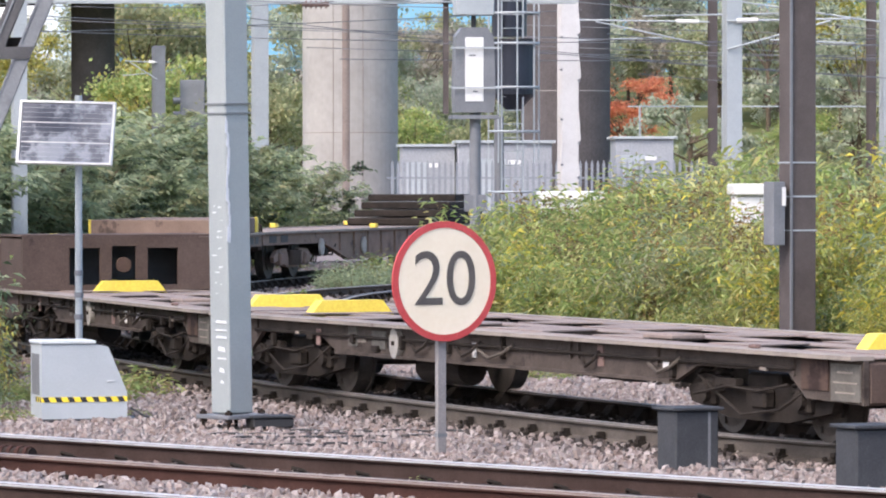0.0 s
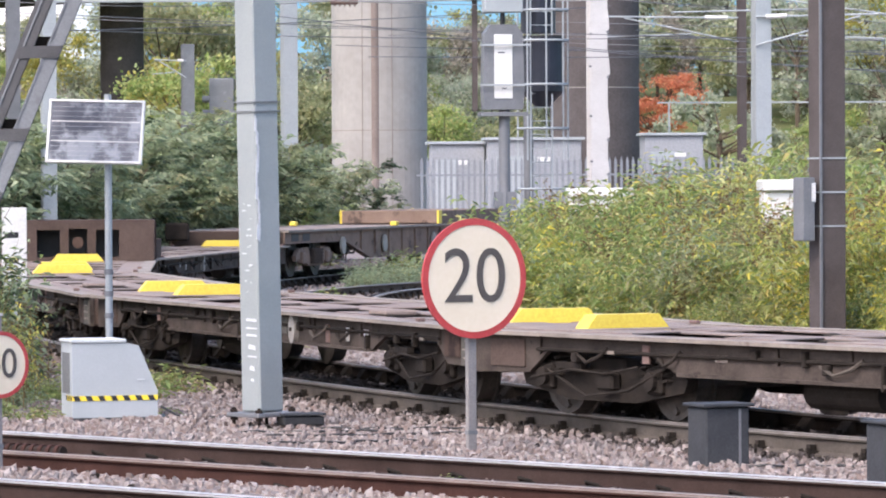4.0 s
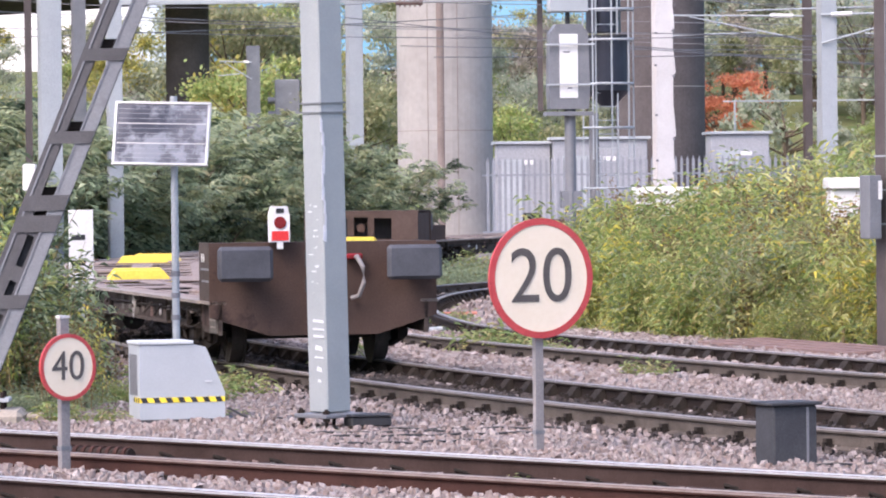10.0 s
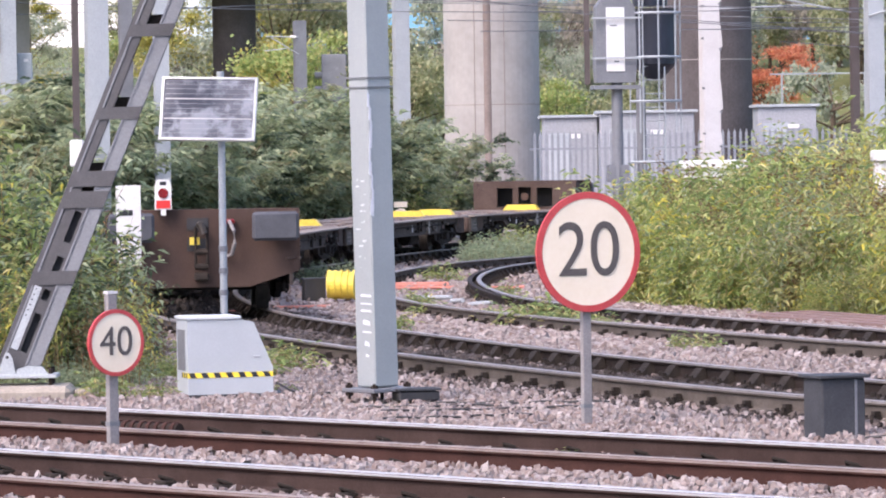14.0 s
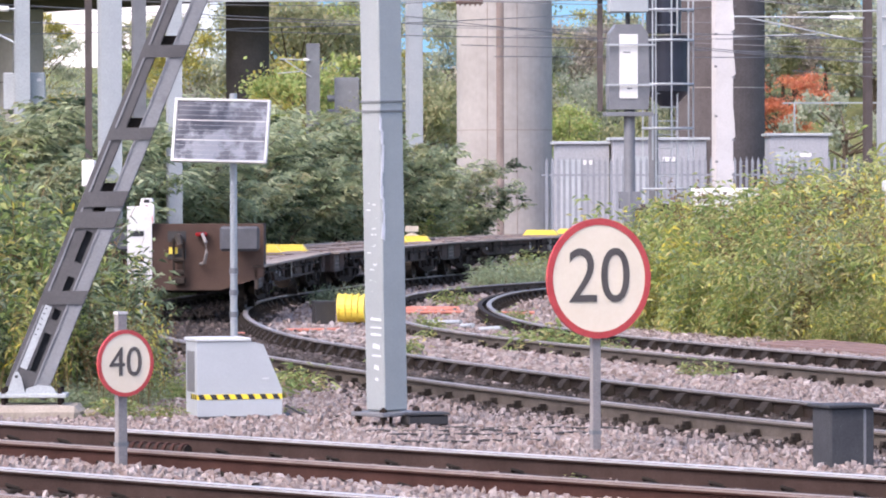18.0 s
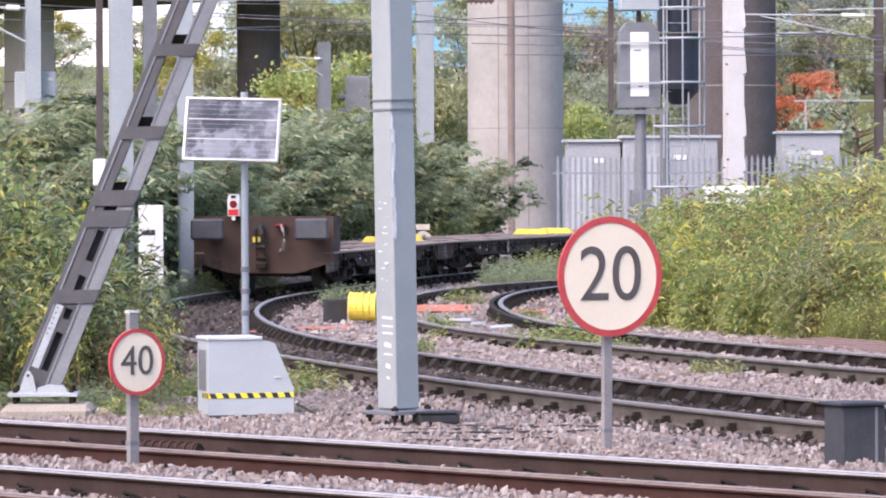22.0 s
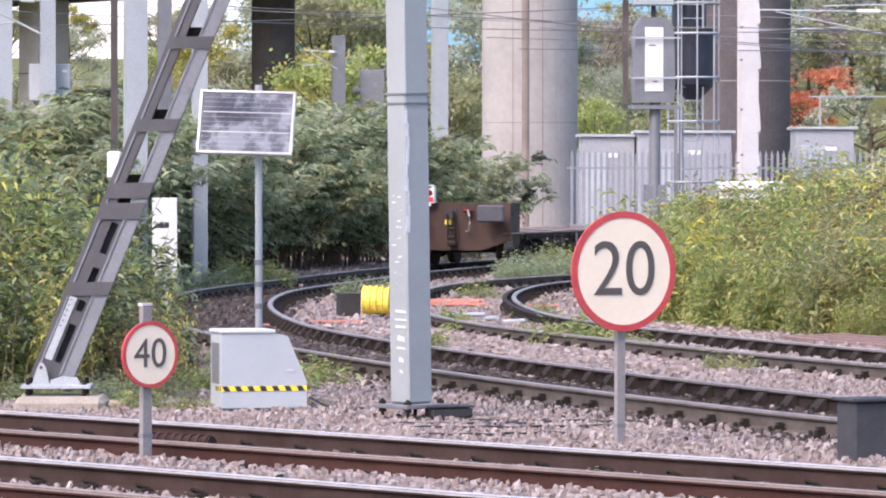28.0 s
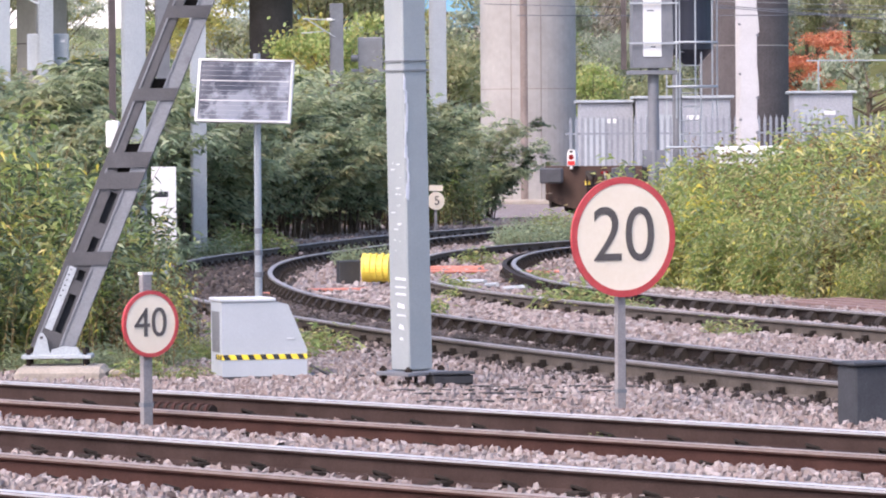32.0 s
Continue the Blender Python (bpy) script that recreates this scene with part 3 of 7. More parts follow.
# ---- plants ----
def plant_mesh(name, seed, height, spread, stems, per_stem, leaf, wide, material, lean=0.35, start=0.15, droop=0.5, clump=0.0, mix=()):
    """Leaves along many leaning stems: every leaf a folded blade with a point."""
    rng = np.random.default_rng(seed)
    vs, fs = [], []
    lines = []
    for _ in range(stems):
        a, r = rng.uniform(0, 2 * np.pi), spread * np.sqrt(rng.uniform(0, 1))
        foot = np.array((r * np.cos(a), r * np.sin(a), 0.0))
        h = height * rng.uniform(0.55, 1.0) * (1 - 0.35 * (r / spread) ** 2)
        b = rng.uniform(0, 2 * np.pi)
        bend = lean * h * rng.uniform(0.2, 1.0) * np.array((np.cos(b), np.sin(b), 0))
        lines.append((foot, h, bend))
        for t in rng.uniform(start, 1.0, per_stem):
            q = foot + bend * t * t + np.array((0, 0, h * t)) + rng.normal(0, 0.05 + clump, 3) * np.array((1, 1, 0.7))
            c = rng.uniform(0, 2 * np.pi)
            d = np.array((np.cos(c), np.sin(c), rng.uniform(-droop, 0.35)))
            d /= np.linalg.norm(d)
            side = np.cross(d, (0, 0, 1)) + rng.normal(0, 0.35, 3)
            side /= np.linalg.norm(side)
            L, W = leaf * rng.uniform(0.55, 1.2), wide * rng.uniform(0.6, 1.2)
            up = np.cross(side, d) * W * 0.25
            k = len(vs)
            vs += [q, q + d * L * 0.45 + side * W + up, q + d * L - np.array((0, 0, L * droop * 0.35)), q + d * L * 0.45 - side * W + up]
            fs += [(k, k + 1, k + 2), (k, k + 2, k + 3)]
    me = bpy.data.meshes.new(name)
    me.from_pydata([tuple(v) for v in vs], [], fs)
    me.materials.append(material)
    for extra in mix:
        me.materials.append(extra)
    if mix:
        which = np.repeat(np.repeat(rng.choice(len(mix) + 1, stems, p=[0.4] + [0.6 / len(mix)] * len(mix)), per_stem), 2)
        odd = np.repeat(rng.uniform(0, 1, stems * per_stem) < 0.25, 2)
        which = np.where(odd, np.repeat(rng.integers(0, len(mix) + 1, stems * per_stem), 2), which)
        me.polygons.foreach_set("material_index", which.astype(np.int32))
    sv, sf = [], []
    for foot, h, bend in lines:
        r0 = 0.006 + 0.006 * height / 2
        for j in range(4):
            t0, t1 = j / 4, (j + 1) / 4
            k = len(sv)
            for t, r in ((t0, r0 * (1 - 0.8 * t0)), (t1, r0 * (1 - 0.8 * t1))):
                q = foot + bend * t * t + np.array((0, 0, h * t))
                sv += [tuple(q + (r, 0, 0)), tuple(q + (-r / 2, r * 0.87, 0)), tuple(q + (-r / 2, -r * 0.87, 0))]
            sf += [(k + i, k + (i + 1) % 3, k + 3 + (i + 1) % 3, k + 3 + i) for i in range(3)]
    st = bpy.data.meshes.new("stems")
    st.from_pydata(sv, [], sf)
    st.materials.append(M_STEM)
    return me, st


def spray_mesh(name, seed, height, spread, branches, twigs, per_twig, leaf, wide, materials, weights):
    """A bush of arching branches; each carries side twigs with leaves on both sides, in layered clumps with gaps."""
    rng = np.random.default_rng(seed)
    vs, fs, which = [], [], []
    sv, sf = [], []

    def bar(p, q, r0, r1):
        k = len(sv)
        for c, r in ((p, r0), (q, r1)):
            sv.extend((tuple(c + (r, 0, 0)), tuple(c + (-r / 2, r * 0.87, 0)), tuple(c + (-r / 2, -r * 0.87, 0))))
        sf.extend([(k + i, k + (i + 1) % 3, k + 3 + (i + 1) % 3, k + 3 + i) for i in range(3)])

    for _ in range(branches):
        a = rng.uniform(0, 2 * np.pi)
        foot = np.array((np.cos(a), np.sin(a), 0)) * spread * 0.35 * np.sqrt(rng.uniform())
        b = a + rng.normal(0, 0.7)
        h, reach = height * rng.uniform(0.45, 1.0), spread * rng.uniform(0.3, 1.0)
        out = np.array((np.cos(b), np.sin(b), 0.0))
        tone = rng.choice(len(materials), p=weights)

        def at(t):
            return foot + out * reach * t ** 1.6 + np.array((0, 0, h * (1.35 * t - 0.42 * t ** 3)))
        for j in range(5):
            bar(at(j / 5), at((j + 1) / 5), 0.022 * (1 - j / 5) + 0.004, 0.022 * (1 - (j + 1) / 5) + 0.003)
        for t in rng.uniform(0.22, 1.0, twigs):
            p = at(t)
            c = b + rng.normal(0, 1.3)
            d = np.array((np.cos(c), np.sin(c), rng.uniform(-0.35, 0.55)))
            d /= np.linalg.norm(d)
            L = rng.uniform(0.25, 0.62) * (1.15 - 0.5 * t)
            bar(p, p + d * L, 0.007, 0.003)
            side = np.cross(d, (0, 0, 1))
            side /= np.linalg.norm(side)
            mood = tone if rng.uniform() < 0.75 else rng.choice(len(materials), p=weights)
            for u in np.linspace(0.15, 1.0, per_twig):
                q = p + d * L * u + rng.normal(0, 0.02, 3)
                for w in (-1, 1):
                    e = d * 0.55 + side * w * rng.uniform(0.5, 1.0) + np.array((0, 0, rng.uniform(-0.55, 0.15)))
                    e /= np.linalg.norm(e)
                    n = np.cross(e, d) + rng.normal(0, 0.25, 3)
                    g = np.cross(n, e)
                    g /= np.linalg.norm(g) + 1e-6
                    S = leaf * rng.uniform(0.6, 1.2)
                    k = len(vs)
                    vs.extend((tuple(q), tuple(q + e * S * 0.45 + g * wide), tuple(q + e * S + np.array((0, 0, -0.15 * S))), tuple(q + e * S * 0.45 - g * wide)))
                    fs.append((k, k + 1, k + 2, k + 3))
                    which.append(mood)
    me = bpy.data.meshes.new(name)
    me.from_pydata(vs, [], fs)
    for m in materials:
        me.materials.append(m)
    me.polygons.foreach_set("material_index", np.array(which, np.int32))
    st = bpy.data.meshes.new("stems")
    st.from_pydata(sv, [], sf)
    st.materials.append(M_BARK)
    return me, st


def shrub(kind, m, label, group):
    me, st = kind
    t = thing("shrub", m, label, "shrub", group)
    tagged(part("foliage", me, None, t), kind="stuff")
    tagged(part("stalk_mass", st, None, t), kind="stuff")
    return t


K_DARK = [spray_mesh("leaves", 11 + i, 3.2, 1.9, 46, 26, 6, 0.17, 0.032, (L_DARK, L_DEEP, L_BUSH, L_OLIVE), (0.36, 0.08, 0.36, 0.20)) for i in range(4)]
K_MID = [plant_mesh("leaves", 21 + i, 2.6, 1.4, 60, 150, 0.14, 0.035, (L_GREEN, L_LIME, L_GREEN)[i], clump=0.10, mix=(L_DARK, L_OLIVE)) for i in range(3)]
K_YEL = [plant_mesh("leaves", 31 + i, 2.5, 1.15, 50, 118, 0.20, 0.028, (L_YELLOW, L_LIME, L_GREEN, L_OLIVE, L_YELLOW)[i], lean=0.45, start=0.03, clump=0.10, droop=0.8, mix=(L_LIME, L_GREEN, L_PALE, L_YELLOW, L_DARK)) for i in range(5)]
K_NEAR = [plant_mesh("leaves", 41 + i, 2.3, 0.85, 34, 75, 0.14, 0.024, (L_GREEN, L_LIME, L_GREEN, L_DARK)[i], mix=(L_GREEN, L_DARK, L_DEEP, L_LIME, L_DEEP), lean=0.35, start=0.08, clump=0.06, droop=0.7) for i in range(4)]
K_TALL = [plant_mesh("leaves", 45 + i, 2.7, 0.6, 14, 34, 0.13, 0.018, (L_DRY, L_YELLOW, L_LIME)[i], lean=0.18, start=0.35, clump=0.03, droop=0.9) for i in range(3)]
K_HEAD = [plant_mesh("leaves", 48 + i, 2.7, 0.7, 12, 40, 0.10, 0.020, (L_DRY, L_RUSTY)[i], lean=0.22, start=0.72, clump=0.03, droop=0.6) for i in range(2)]
K_LOW = [plant_mesh("leaves", 51 + i, 0.8, 0.9, 50, 40, 0.12, 0.024, (L_DARK, L_GREEN, L_DARK)[i], lean=0.6, start=0.02, clump=0.06) for i in range(3)]
K_WEED = [plant_mesh("leaves", 61 + i, 0.32, 0.25, 26, 14, 0.09, 0.014, L_GREEN, lean=0.7, start=0.05) for i in range(2)]


def plant(kinds, places, label, group, lo=0.84, hi=1.14):
    for i, (x, y, k) in enumerate(places):
        s = k * random.uniform(lo, hi)
        ob = shrub(kinds[i % len(kinds)], pose(x, y, -0.05, 0, 0, random.uniform(0, 360)), label, group)
        k = growth(y)
        ob.scale = (s * 1.05 * k, s * 1.05 * k, s * k)


# the thicket behind the first curve
plant(K_DARK, [(-5.8, 74, 0.85), (-5.4, 77.5, 0.9), (-5.3, 80.5, 0.95), (-4.5, 83.5, 1.0), (-4.1, 87, 0.95), (-3.7, 91, 1.0), (-2.9, 94.5, 1.0), (-1.9, 98, 1.0), (-1.0, 101.5, 1.0),
                (-0.7, 106, 0.95), (0.3, 110, 0.85), (1.2, 113, 0.72), (-6.7, 79, 1.1), (-6.1, 84, 1.1), (-5.3, 90, 1.15), (-4.1, 96, 1.15), (-2.7, 101, 1.15), (-1.9, 107, 1.05), (-0.9, 112, 0.95)],
      "dark green leafy shrub in the thicket behind the siding", "thicket shrubs")
plant(K_MID, [(-7.5, 72, 1.1), (-7.0, 86, 1.2), (-5.6, 93, 1.25), (-8.6, 80, 1.25), (-9.5, 90, 1.4), (0.2, 106, 1.0)],
      "green leafy shrub in the thicket behind the siding", "thicket shrubs")
# yellowing stand inside the second curve
plant(K_YEL, [(3.75, 64.5, 0.61), (4.2, 62.3, 0.64), (4.9, 60.6, 0.67), (5.6, 59.2, 0.70), (6.9, 57.6, 0.70), (7.9, 56.3, 0.79), (4.0, 67.5, 0.67), (4.9, 65.2, 0.77),
               (5.8, 63.2, 0.79), (6.8, 61.4, 0.77), (8.0, 60.0, 0.87), (4.5, 71, 0.77), (5.7, 68.5, 0.95), (6.3, 65.5, 0.90), (8.6, 64, 1.02), (9.2, 61, 1.09),
               (4.3, 75, 0.79), (5.3, 73.5, 0.84), (6.6, 70.5, 1.12), (7.6, 73.5, 1.12), (10.2, 66.5, 1.12), (10.4, 59, 1.09), (9.4, 56.6, 1.02), (8.9, 53.6, 0.96), (10.4, 54.5, 1.09),
               (11.2, 62, 1.12), (7.0, 67.0, 0.70), (7.9, 63.6, 0.70), (8.9, 68.5, 0.77)],
      "tall yellow-green weed stand inside the track curve", "weed stand")
plant(K_MID, [(6.6, 78, 0.9), (8.3, 76, 1.0), (10.0, 77, 0.95), (11.5, 74, 0.95), (12.8, 70, 1.0), (4.9, 81, 0.66)], "green shrub behind the yellowing weeds", "weed stand")
plant(K_YEL, [(4.75, 76.6, 0.70), (5.5, 76.9, 0.68), (6.1, 76.2, 0.80), (6.9, 75.4, 0.92), (7.7, 78.0, 1.0), (4.2, 78.4, 0.62), (8.4, 70.4, 1.05), (9.3, 72.5, 1.12), (6.7, 64.6, 0.74), (7.6, 64.9, 0.74)],
      "tall yellow-green weeds in front of the white cases", "weed stand")
plant(K_MID, [(7.0, 83, 0.95), (8.2, 86, 1.0), (9.6, 84, 1.1), (10.9, 88, 1.1), (12.4, 86, 1.15), (5.6, 86, 0.7)], "green shrub in front of the palisade fence", "weed stand")
plant(K_YEL, [(3.9, 62.6, 0.36), (4.5, 61.0, 0.36), (5.1, 59.4, 0.38), (5.9, 58.0, 0.38), (6.7, 56.8, 0.38), (7.5, 55.6, 0.40), (5.5, 58.4, 0.34), (7.1, 56.4, 0.34)],
      "low yellow-green weeds at the edge of the ballast", "weed stand")
plant(K_HEAD, [(5.0, 61.4, 0.62), (5.7, 60.0, 0.66), (6.4, 59.4, 0.70), (7.1, 58.4, 0.70), (7.7, 57.6, 0.74), (8.3, 58.2, 0.86), (4.6, 63.6, 0.66), (5.4, 62.6, 0.72), (6.2, 61.8, 0.76), (7.2, 60.8, 0.80),
               (8.0, 61.6, 0.92), (5.0, 66.2, 0.80), (6.0, 65.9, 0.90), (7.0, 65.2, 0.94), (8.2, 63.0, 0.98), (9.0, 63.6, 1.04), (4.7, 72.6, 0.85), (5.9, 74.2, 0.92), (6.4, 68.6, 1.02), (9.6, 60.2, 1.04)],
      "weed stalks with dry brown seed heads", "weed stand")
# plants by the raking strut
plant(K_NEAR, [(-4.6, 45.2, 1.05), (-4.2, 46.4, 1.15), (-3.6, 45.0, 0.85), (-3.3, 46.2, 0.9), (-4.9, 47.4, 1.25), (-4.0, 48.2, 1.15), (-3.15, 47.8, 0.78), (-2.85, 45.2, 0.5),
                (-5.0, 44.0, 1.0), (-4.3, 43.9, 0.8), (-3.7, 50.2, 1.0), (-4.6, 50.5, 1.3), (-5.3, 49.2, 1.35), (-2.95, 49.6, 0.55), (-5.6, 46, 1.3), (-6.0, 50, 1.4), (-3.9, 44.0, 0.6), (-5.3, 53, 1.4), (-4.4, 54.5, 1.1)],
      "tall green weeds with fading leaves by the raking strut", "trackside weeds")
plant(K_TALL, [(-4.7, 44.2, 0.85), (-4.3, 45.0, 0.95), (-5.0, 45.6, 1.0), (-3.9, 46.0, 0.9), (-4.5, 47.0, 1.0), (-3.4, 44.6, 0.7), (-5.2, 47.8, 1.05), (-3.5, 48.6, 0.85), (-4.2, 49.5, 1.0), (-3.0, 46.6, 0.6)],
      "tall thin weed stalks turning brown by the strut", "trackside weeds")
plant(K_TALL, [(5.3, 59.8, 0.6), (6.2, 58.6, 0.65), (7.3, 57.2, 0.65), (4.5, 62.0, 0.55), (8.4, 56.4, 0.75), (6.0, 64.6, 0.8), (5.0, 68, 0.8), (9.0, 59.5, 0.85), (7.2, 62.8, 0.7), (4.3, 65.4, 0.7), (5.1, 63.4, 0.72), (5.9, 61.3, 0.75), (6.6, 60.2, 0.72), (7.9, 58.8, 0.8), (8.8, 57.4, 0.85), (5.5, 66.4, 0.9), (6.6, 66.8, 0.95), (7.7, 66.9, 1.0), (8.8, 65.8, 1.05), (9.8, 63.2, 1.08), (4.6, 69.8, 0.85), (5.6, 71.4, 0.95), (6.8, 73.0, 1.0), (8.0, 75.2, 1.05), (5.2, 58.9, 0.5), (6.4, 57.4, 0.5)],
      "thin yellowing weed stalks inside the curve", "weed stand")
plant(K_LOW, [(-4.3, 61.5, 0.8), (-4.6, 64.5, 0.9), (-4.7, 67, 0.9), (-4.75, 69.6, 0.9), (-4.6, 72.2, 0.9), (-4.3, 74.8, 0.8), (-3.7, 78.4, 0.8), (-3.0, 81.8, 0.8), (2.2, 89.5, 0.9), (1.9, 86.0, 0.7), (2.8, 92.5, 0.9), (-0.9, 76.8, 0.6), (-2.65, 44.0, 0.5), (-2.5, 45.1, 0.5), (-3.0, 43.2, 0.5), (-3.6, 43.3, 0.5), (-2.1, 45.6, 0.45),
               (-4.9, 68, 0.6), (-5.0, 63, 0.8), (-4.5, 58.5, 0.7), (-3.9, 54.5, 0.6), (-2.75, 50.6, 0.4), (-5.6, 60, 1.0), (-6, 66, 1.0)],
      "low dark green trackside plant", "low plants")
plant(K_TALL, [(-2.55, 43.6, 0.42), (-2.3, 44.3, 0.45), (-2.75, 45.9, 0.55), (-2.45, 46.9, 0.5), (-3.2, 43.4, 0.5), (-5.6, 44.6, 1.0), (-5.4, 46.9, 1.1), (-4.0, 47.4, 0.95), (-4.8, 49.0, 1.05), (-3.4, 50.4, 0.8)],
      "thin brown weed stalks at the foot of the strut", "trackside weeds")
plant(K_WEED, [(-1.35, 45.4, 1.2), (-0.95, 46.9, 1.1), (-1.5, 48.3, 1.3), (-1.9, 50.6, 1.3), (1.5, 57.6, 1.2), (0.4, 63.2, 1.0), (3.2, 49.6, 0.9), (2.4, 54.6, 1.0), (-2.1, 41.9, 0.9), (-2.5, 42.0, 1.0), (-0.95, 42.6, 0.5), (0.9, 76.0, 1.2), (1.6, 66.4, 1.0), (1.75, 56.2, 1.5), (2.15, 55.6, 1.3), (0.05, 55.5, 1.2), (1.55, 31.2, 0.5), (1.72, 31.1, 0.4), (0.55, 60.5, 1.0), (-0.2, 52.9, 0.6), (1.2, 33.0, 0.4)],
      "small green weed in the ballast", "ballast weeds")


def tree_kind(seed, height, width, material, n=1500, leaf=0.34, flat=0.10):
    """Trunk and limbs, and a crown of separate leafy clumps with gaps."""
    rng = np.random.default_rng(seed)
    bm = B()
    cyl(bm, (0, 0, -0.3), (0.1, 0.05, height * 0.55), 0.16, 8, 0.07)
    vs, fs = [], []
    for i in range(16):
        a, t = rng.uniform(0, 2 * np.pi), rng.uniform(0.25, 0.6)
        z0 = height * t
        r = width * rng.uniform(0.35, 1.0) * 0.5
        tip = Vector((r * np.cos(a), r * np.sin(a), z0 + height * rng.uniform(0.08, 0.42)))
        cyl(bm, (0.1 * t, 0.05 * t, z0), tip, 0.05, 5, 0.015)
        for _ in range(n // 16):
            q = np.array(tip) + rng.normal(0, 1, 3) * np.array((0.16, 0.16, flat)) * height * 0.55 * rng.uniform(0.3, 1)
            d = rng.normal(0, 1, 3)
            d /= np.linalg.norm(d)
            s = np.cross(d, rng.normal(0, 1, 3))
            s /= np.linalg.norm(s)
            L = leaf * rng.uniform(0.5, 1.2)
            k = len(vs)
            vs += [tuple(q), tuple(q + d * L * 0.5 + s * L * 0.3), tuple(q + d * L), tuple(q + d * L * 0.5 - s * L * 0.3)]
            fs += [(k, k + 1, k + 2, k + 3)]
    crown = bpy.data.meshes.new("crown")
    crown.from_pydata(vs, [], fs)
    crown.materials.append(material)
    return mesh_of(bm, "trunk", M_BARK), crown


def tree(kind, x, y, s, label, group="hillside trees"):
    t = thing("tree", pose(x, y, hill(x, y) - 0.05, 0, 0, random.uniform(0, 360)), label, "tree", group)
    s *= growth(y)
    t.scale = (s, s, s)
    part("trunk", kind[0], None, t)
    part("crown", kind[1], None, t)


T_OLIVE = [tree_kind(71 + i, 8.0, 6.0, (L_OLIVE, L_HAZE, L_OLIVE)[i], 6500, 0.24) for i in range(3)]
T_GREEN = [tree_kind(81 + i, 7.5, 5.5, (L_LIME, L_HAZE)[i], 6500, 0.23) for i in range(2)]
T_GOLD = [tree_kind(91 + i, 7.0, 5.0, L_GOLD, 6000, 0.23) for i in range(2)]
T_RED = tree_kind(99, 6.0, 5.4, L_ORANGE, 9000, 0.17, 0.07)
POOL = [(T_OLIVE[0], "olive autumn tree on the rise"), (T_OLIVE[1], "grey-green autumn tree on the rise"), (T_GREEN[0], "light green tree on the rise"), (T_GOLD[0], "yellowing autumn tree on the rise"),
        (T_OLIVE[2], "olive autumn tree on the rise"), (T_GREEN[1], "grey-green autumn tree on the rise"), (T_GOLD[1], "yellowing autumn tree on the rise")]
for i in range(64):
    x = -40 + i * 1.35 + random.uniform(-0.8, 0.8)
    y = 205 + (i * 37 % 60) + random.uniform(-4, 4)
    k, what = POOL[i * 5 % 7]
    if 15 < x < 27 and y < 244:
        continue
    tree(k, x, y, random.uniform(0.75, 1.15) * (0.62 if 6 < x < 16 else 0.66 if x < -10 else 1), what)
for x, y, s, k, what in ((-3.0, 176, 0.85, T_GREEN[0], "green tree with yellow tips behind the masts"), (-4.6, 182, 0.9, T_GOLD[0], "yellowing tree behind the line masts"),
                         (-9.6, 180, 0.72, T_GOLD[1], "yellowing tree behind the line masts"), (-11.5, 178, 0.62, T_OLIVE[0], "olive tree behind the line masts"), (-16.4, 182, 0.55, T_OLIVE[1], "grey-green tree behind the line masts"),
                         (0.5, 172, 0.75, T_OLIVE[2], "olive tree behind the line masts"), (6.2, 172, 0.6, T_GREEN[0], "green tree between the viaduct piers"), (7.6, 176, 0.62, T_OLIVE[0], "olive tree between the viaduct piers"),
                         (17.8, 217, 0.80, T_RED, "orange-red autumn tree on the rise"), (17.2, 216, 0.58, T_RED, "orange-red autumn tree on the rise"),
                         (9.0, 196, 0.72, T_OLIVE[1], "grey-green hazy tree on the rise"), (10.6, 203, 0.78, T_GREEN[1], "grey-green hazy tree on the rise"), (12.2, 198, 0.6, T_OLIVE[1], "grey-green hazy tree on the rise"), (25, 225, 1.0, T_OLIVE[1], "grey-green tree on the rise"), (28, 215, 0.9, T_GREEN[1], "grey-green tree on the rise"),
                         (24, 250, 1.1, T_OLIVE[1], "grey-green tree on the rise"), (31, 200, 0.9, T_OLIVE[0], "olive autumn tree on the rise"), (20, 256, 1.1, T_GREEN[1], "grey-green tree on the rise"), (16.5, 246, 0.9, T_OLIVE[1], "grey-green tree on the rise"),
                         (26, 228, 0.5, T_OLIVE[1], "pale bushy tree on the rise"),
                         (23.5, 205, 0.4, T_GREEN[0], "light green bushy tree on the rise"), (27.5, 198, 0.4, T_GREEN[0], "light green bushy tree on the rise")):
    tree(k, x, y, s, what)

# low scrub over the rise, under the trees; its pale leaves have haze painted in
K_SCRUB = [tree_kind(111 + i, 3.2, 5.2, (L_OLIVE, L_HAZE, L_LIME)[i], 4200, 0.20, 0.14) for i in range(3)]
for i in range(46):
    x = -34 + i * 1.42 + random.uniform(-0.7, 0.7)
    y = 196 + (i * 29 % 34) + random.uniform(-3, 3)
    if 20.5 < x < 25.5 or 14.0 < x < 19.0:
        continue
    tree(K_SCRUB[i * 2 % 3], x, y, random.uniform(0.8, 1.25), ("olive scrub on the rise", "grey-green scrub on the rise", "light green scrub on the rise")[i * 2 % 3] + " under the trees", "hillside scrub")


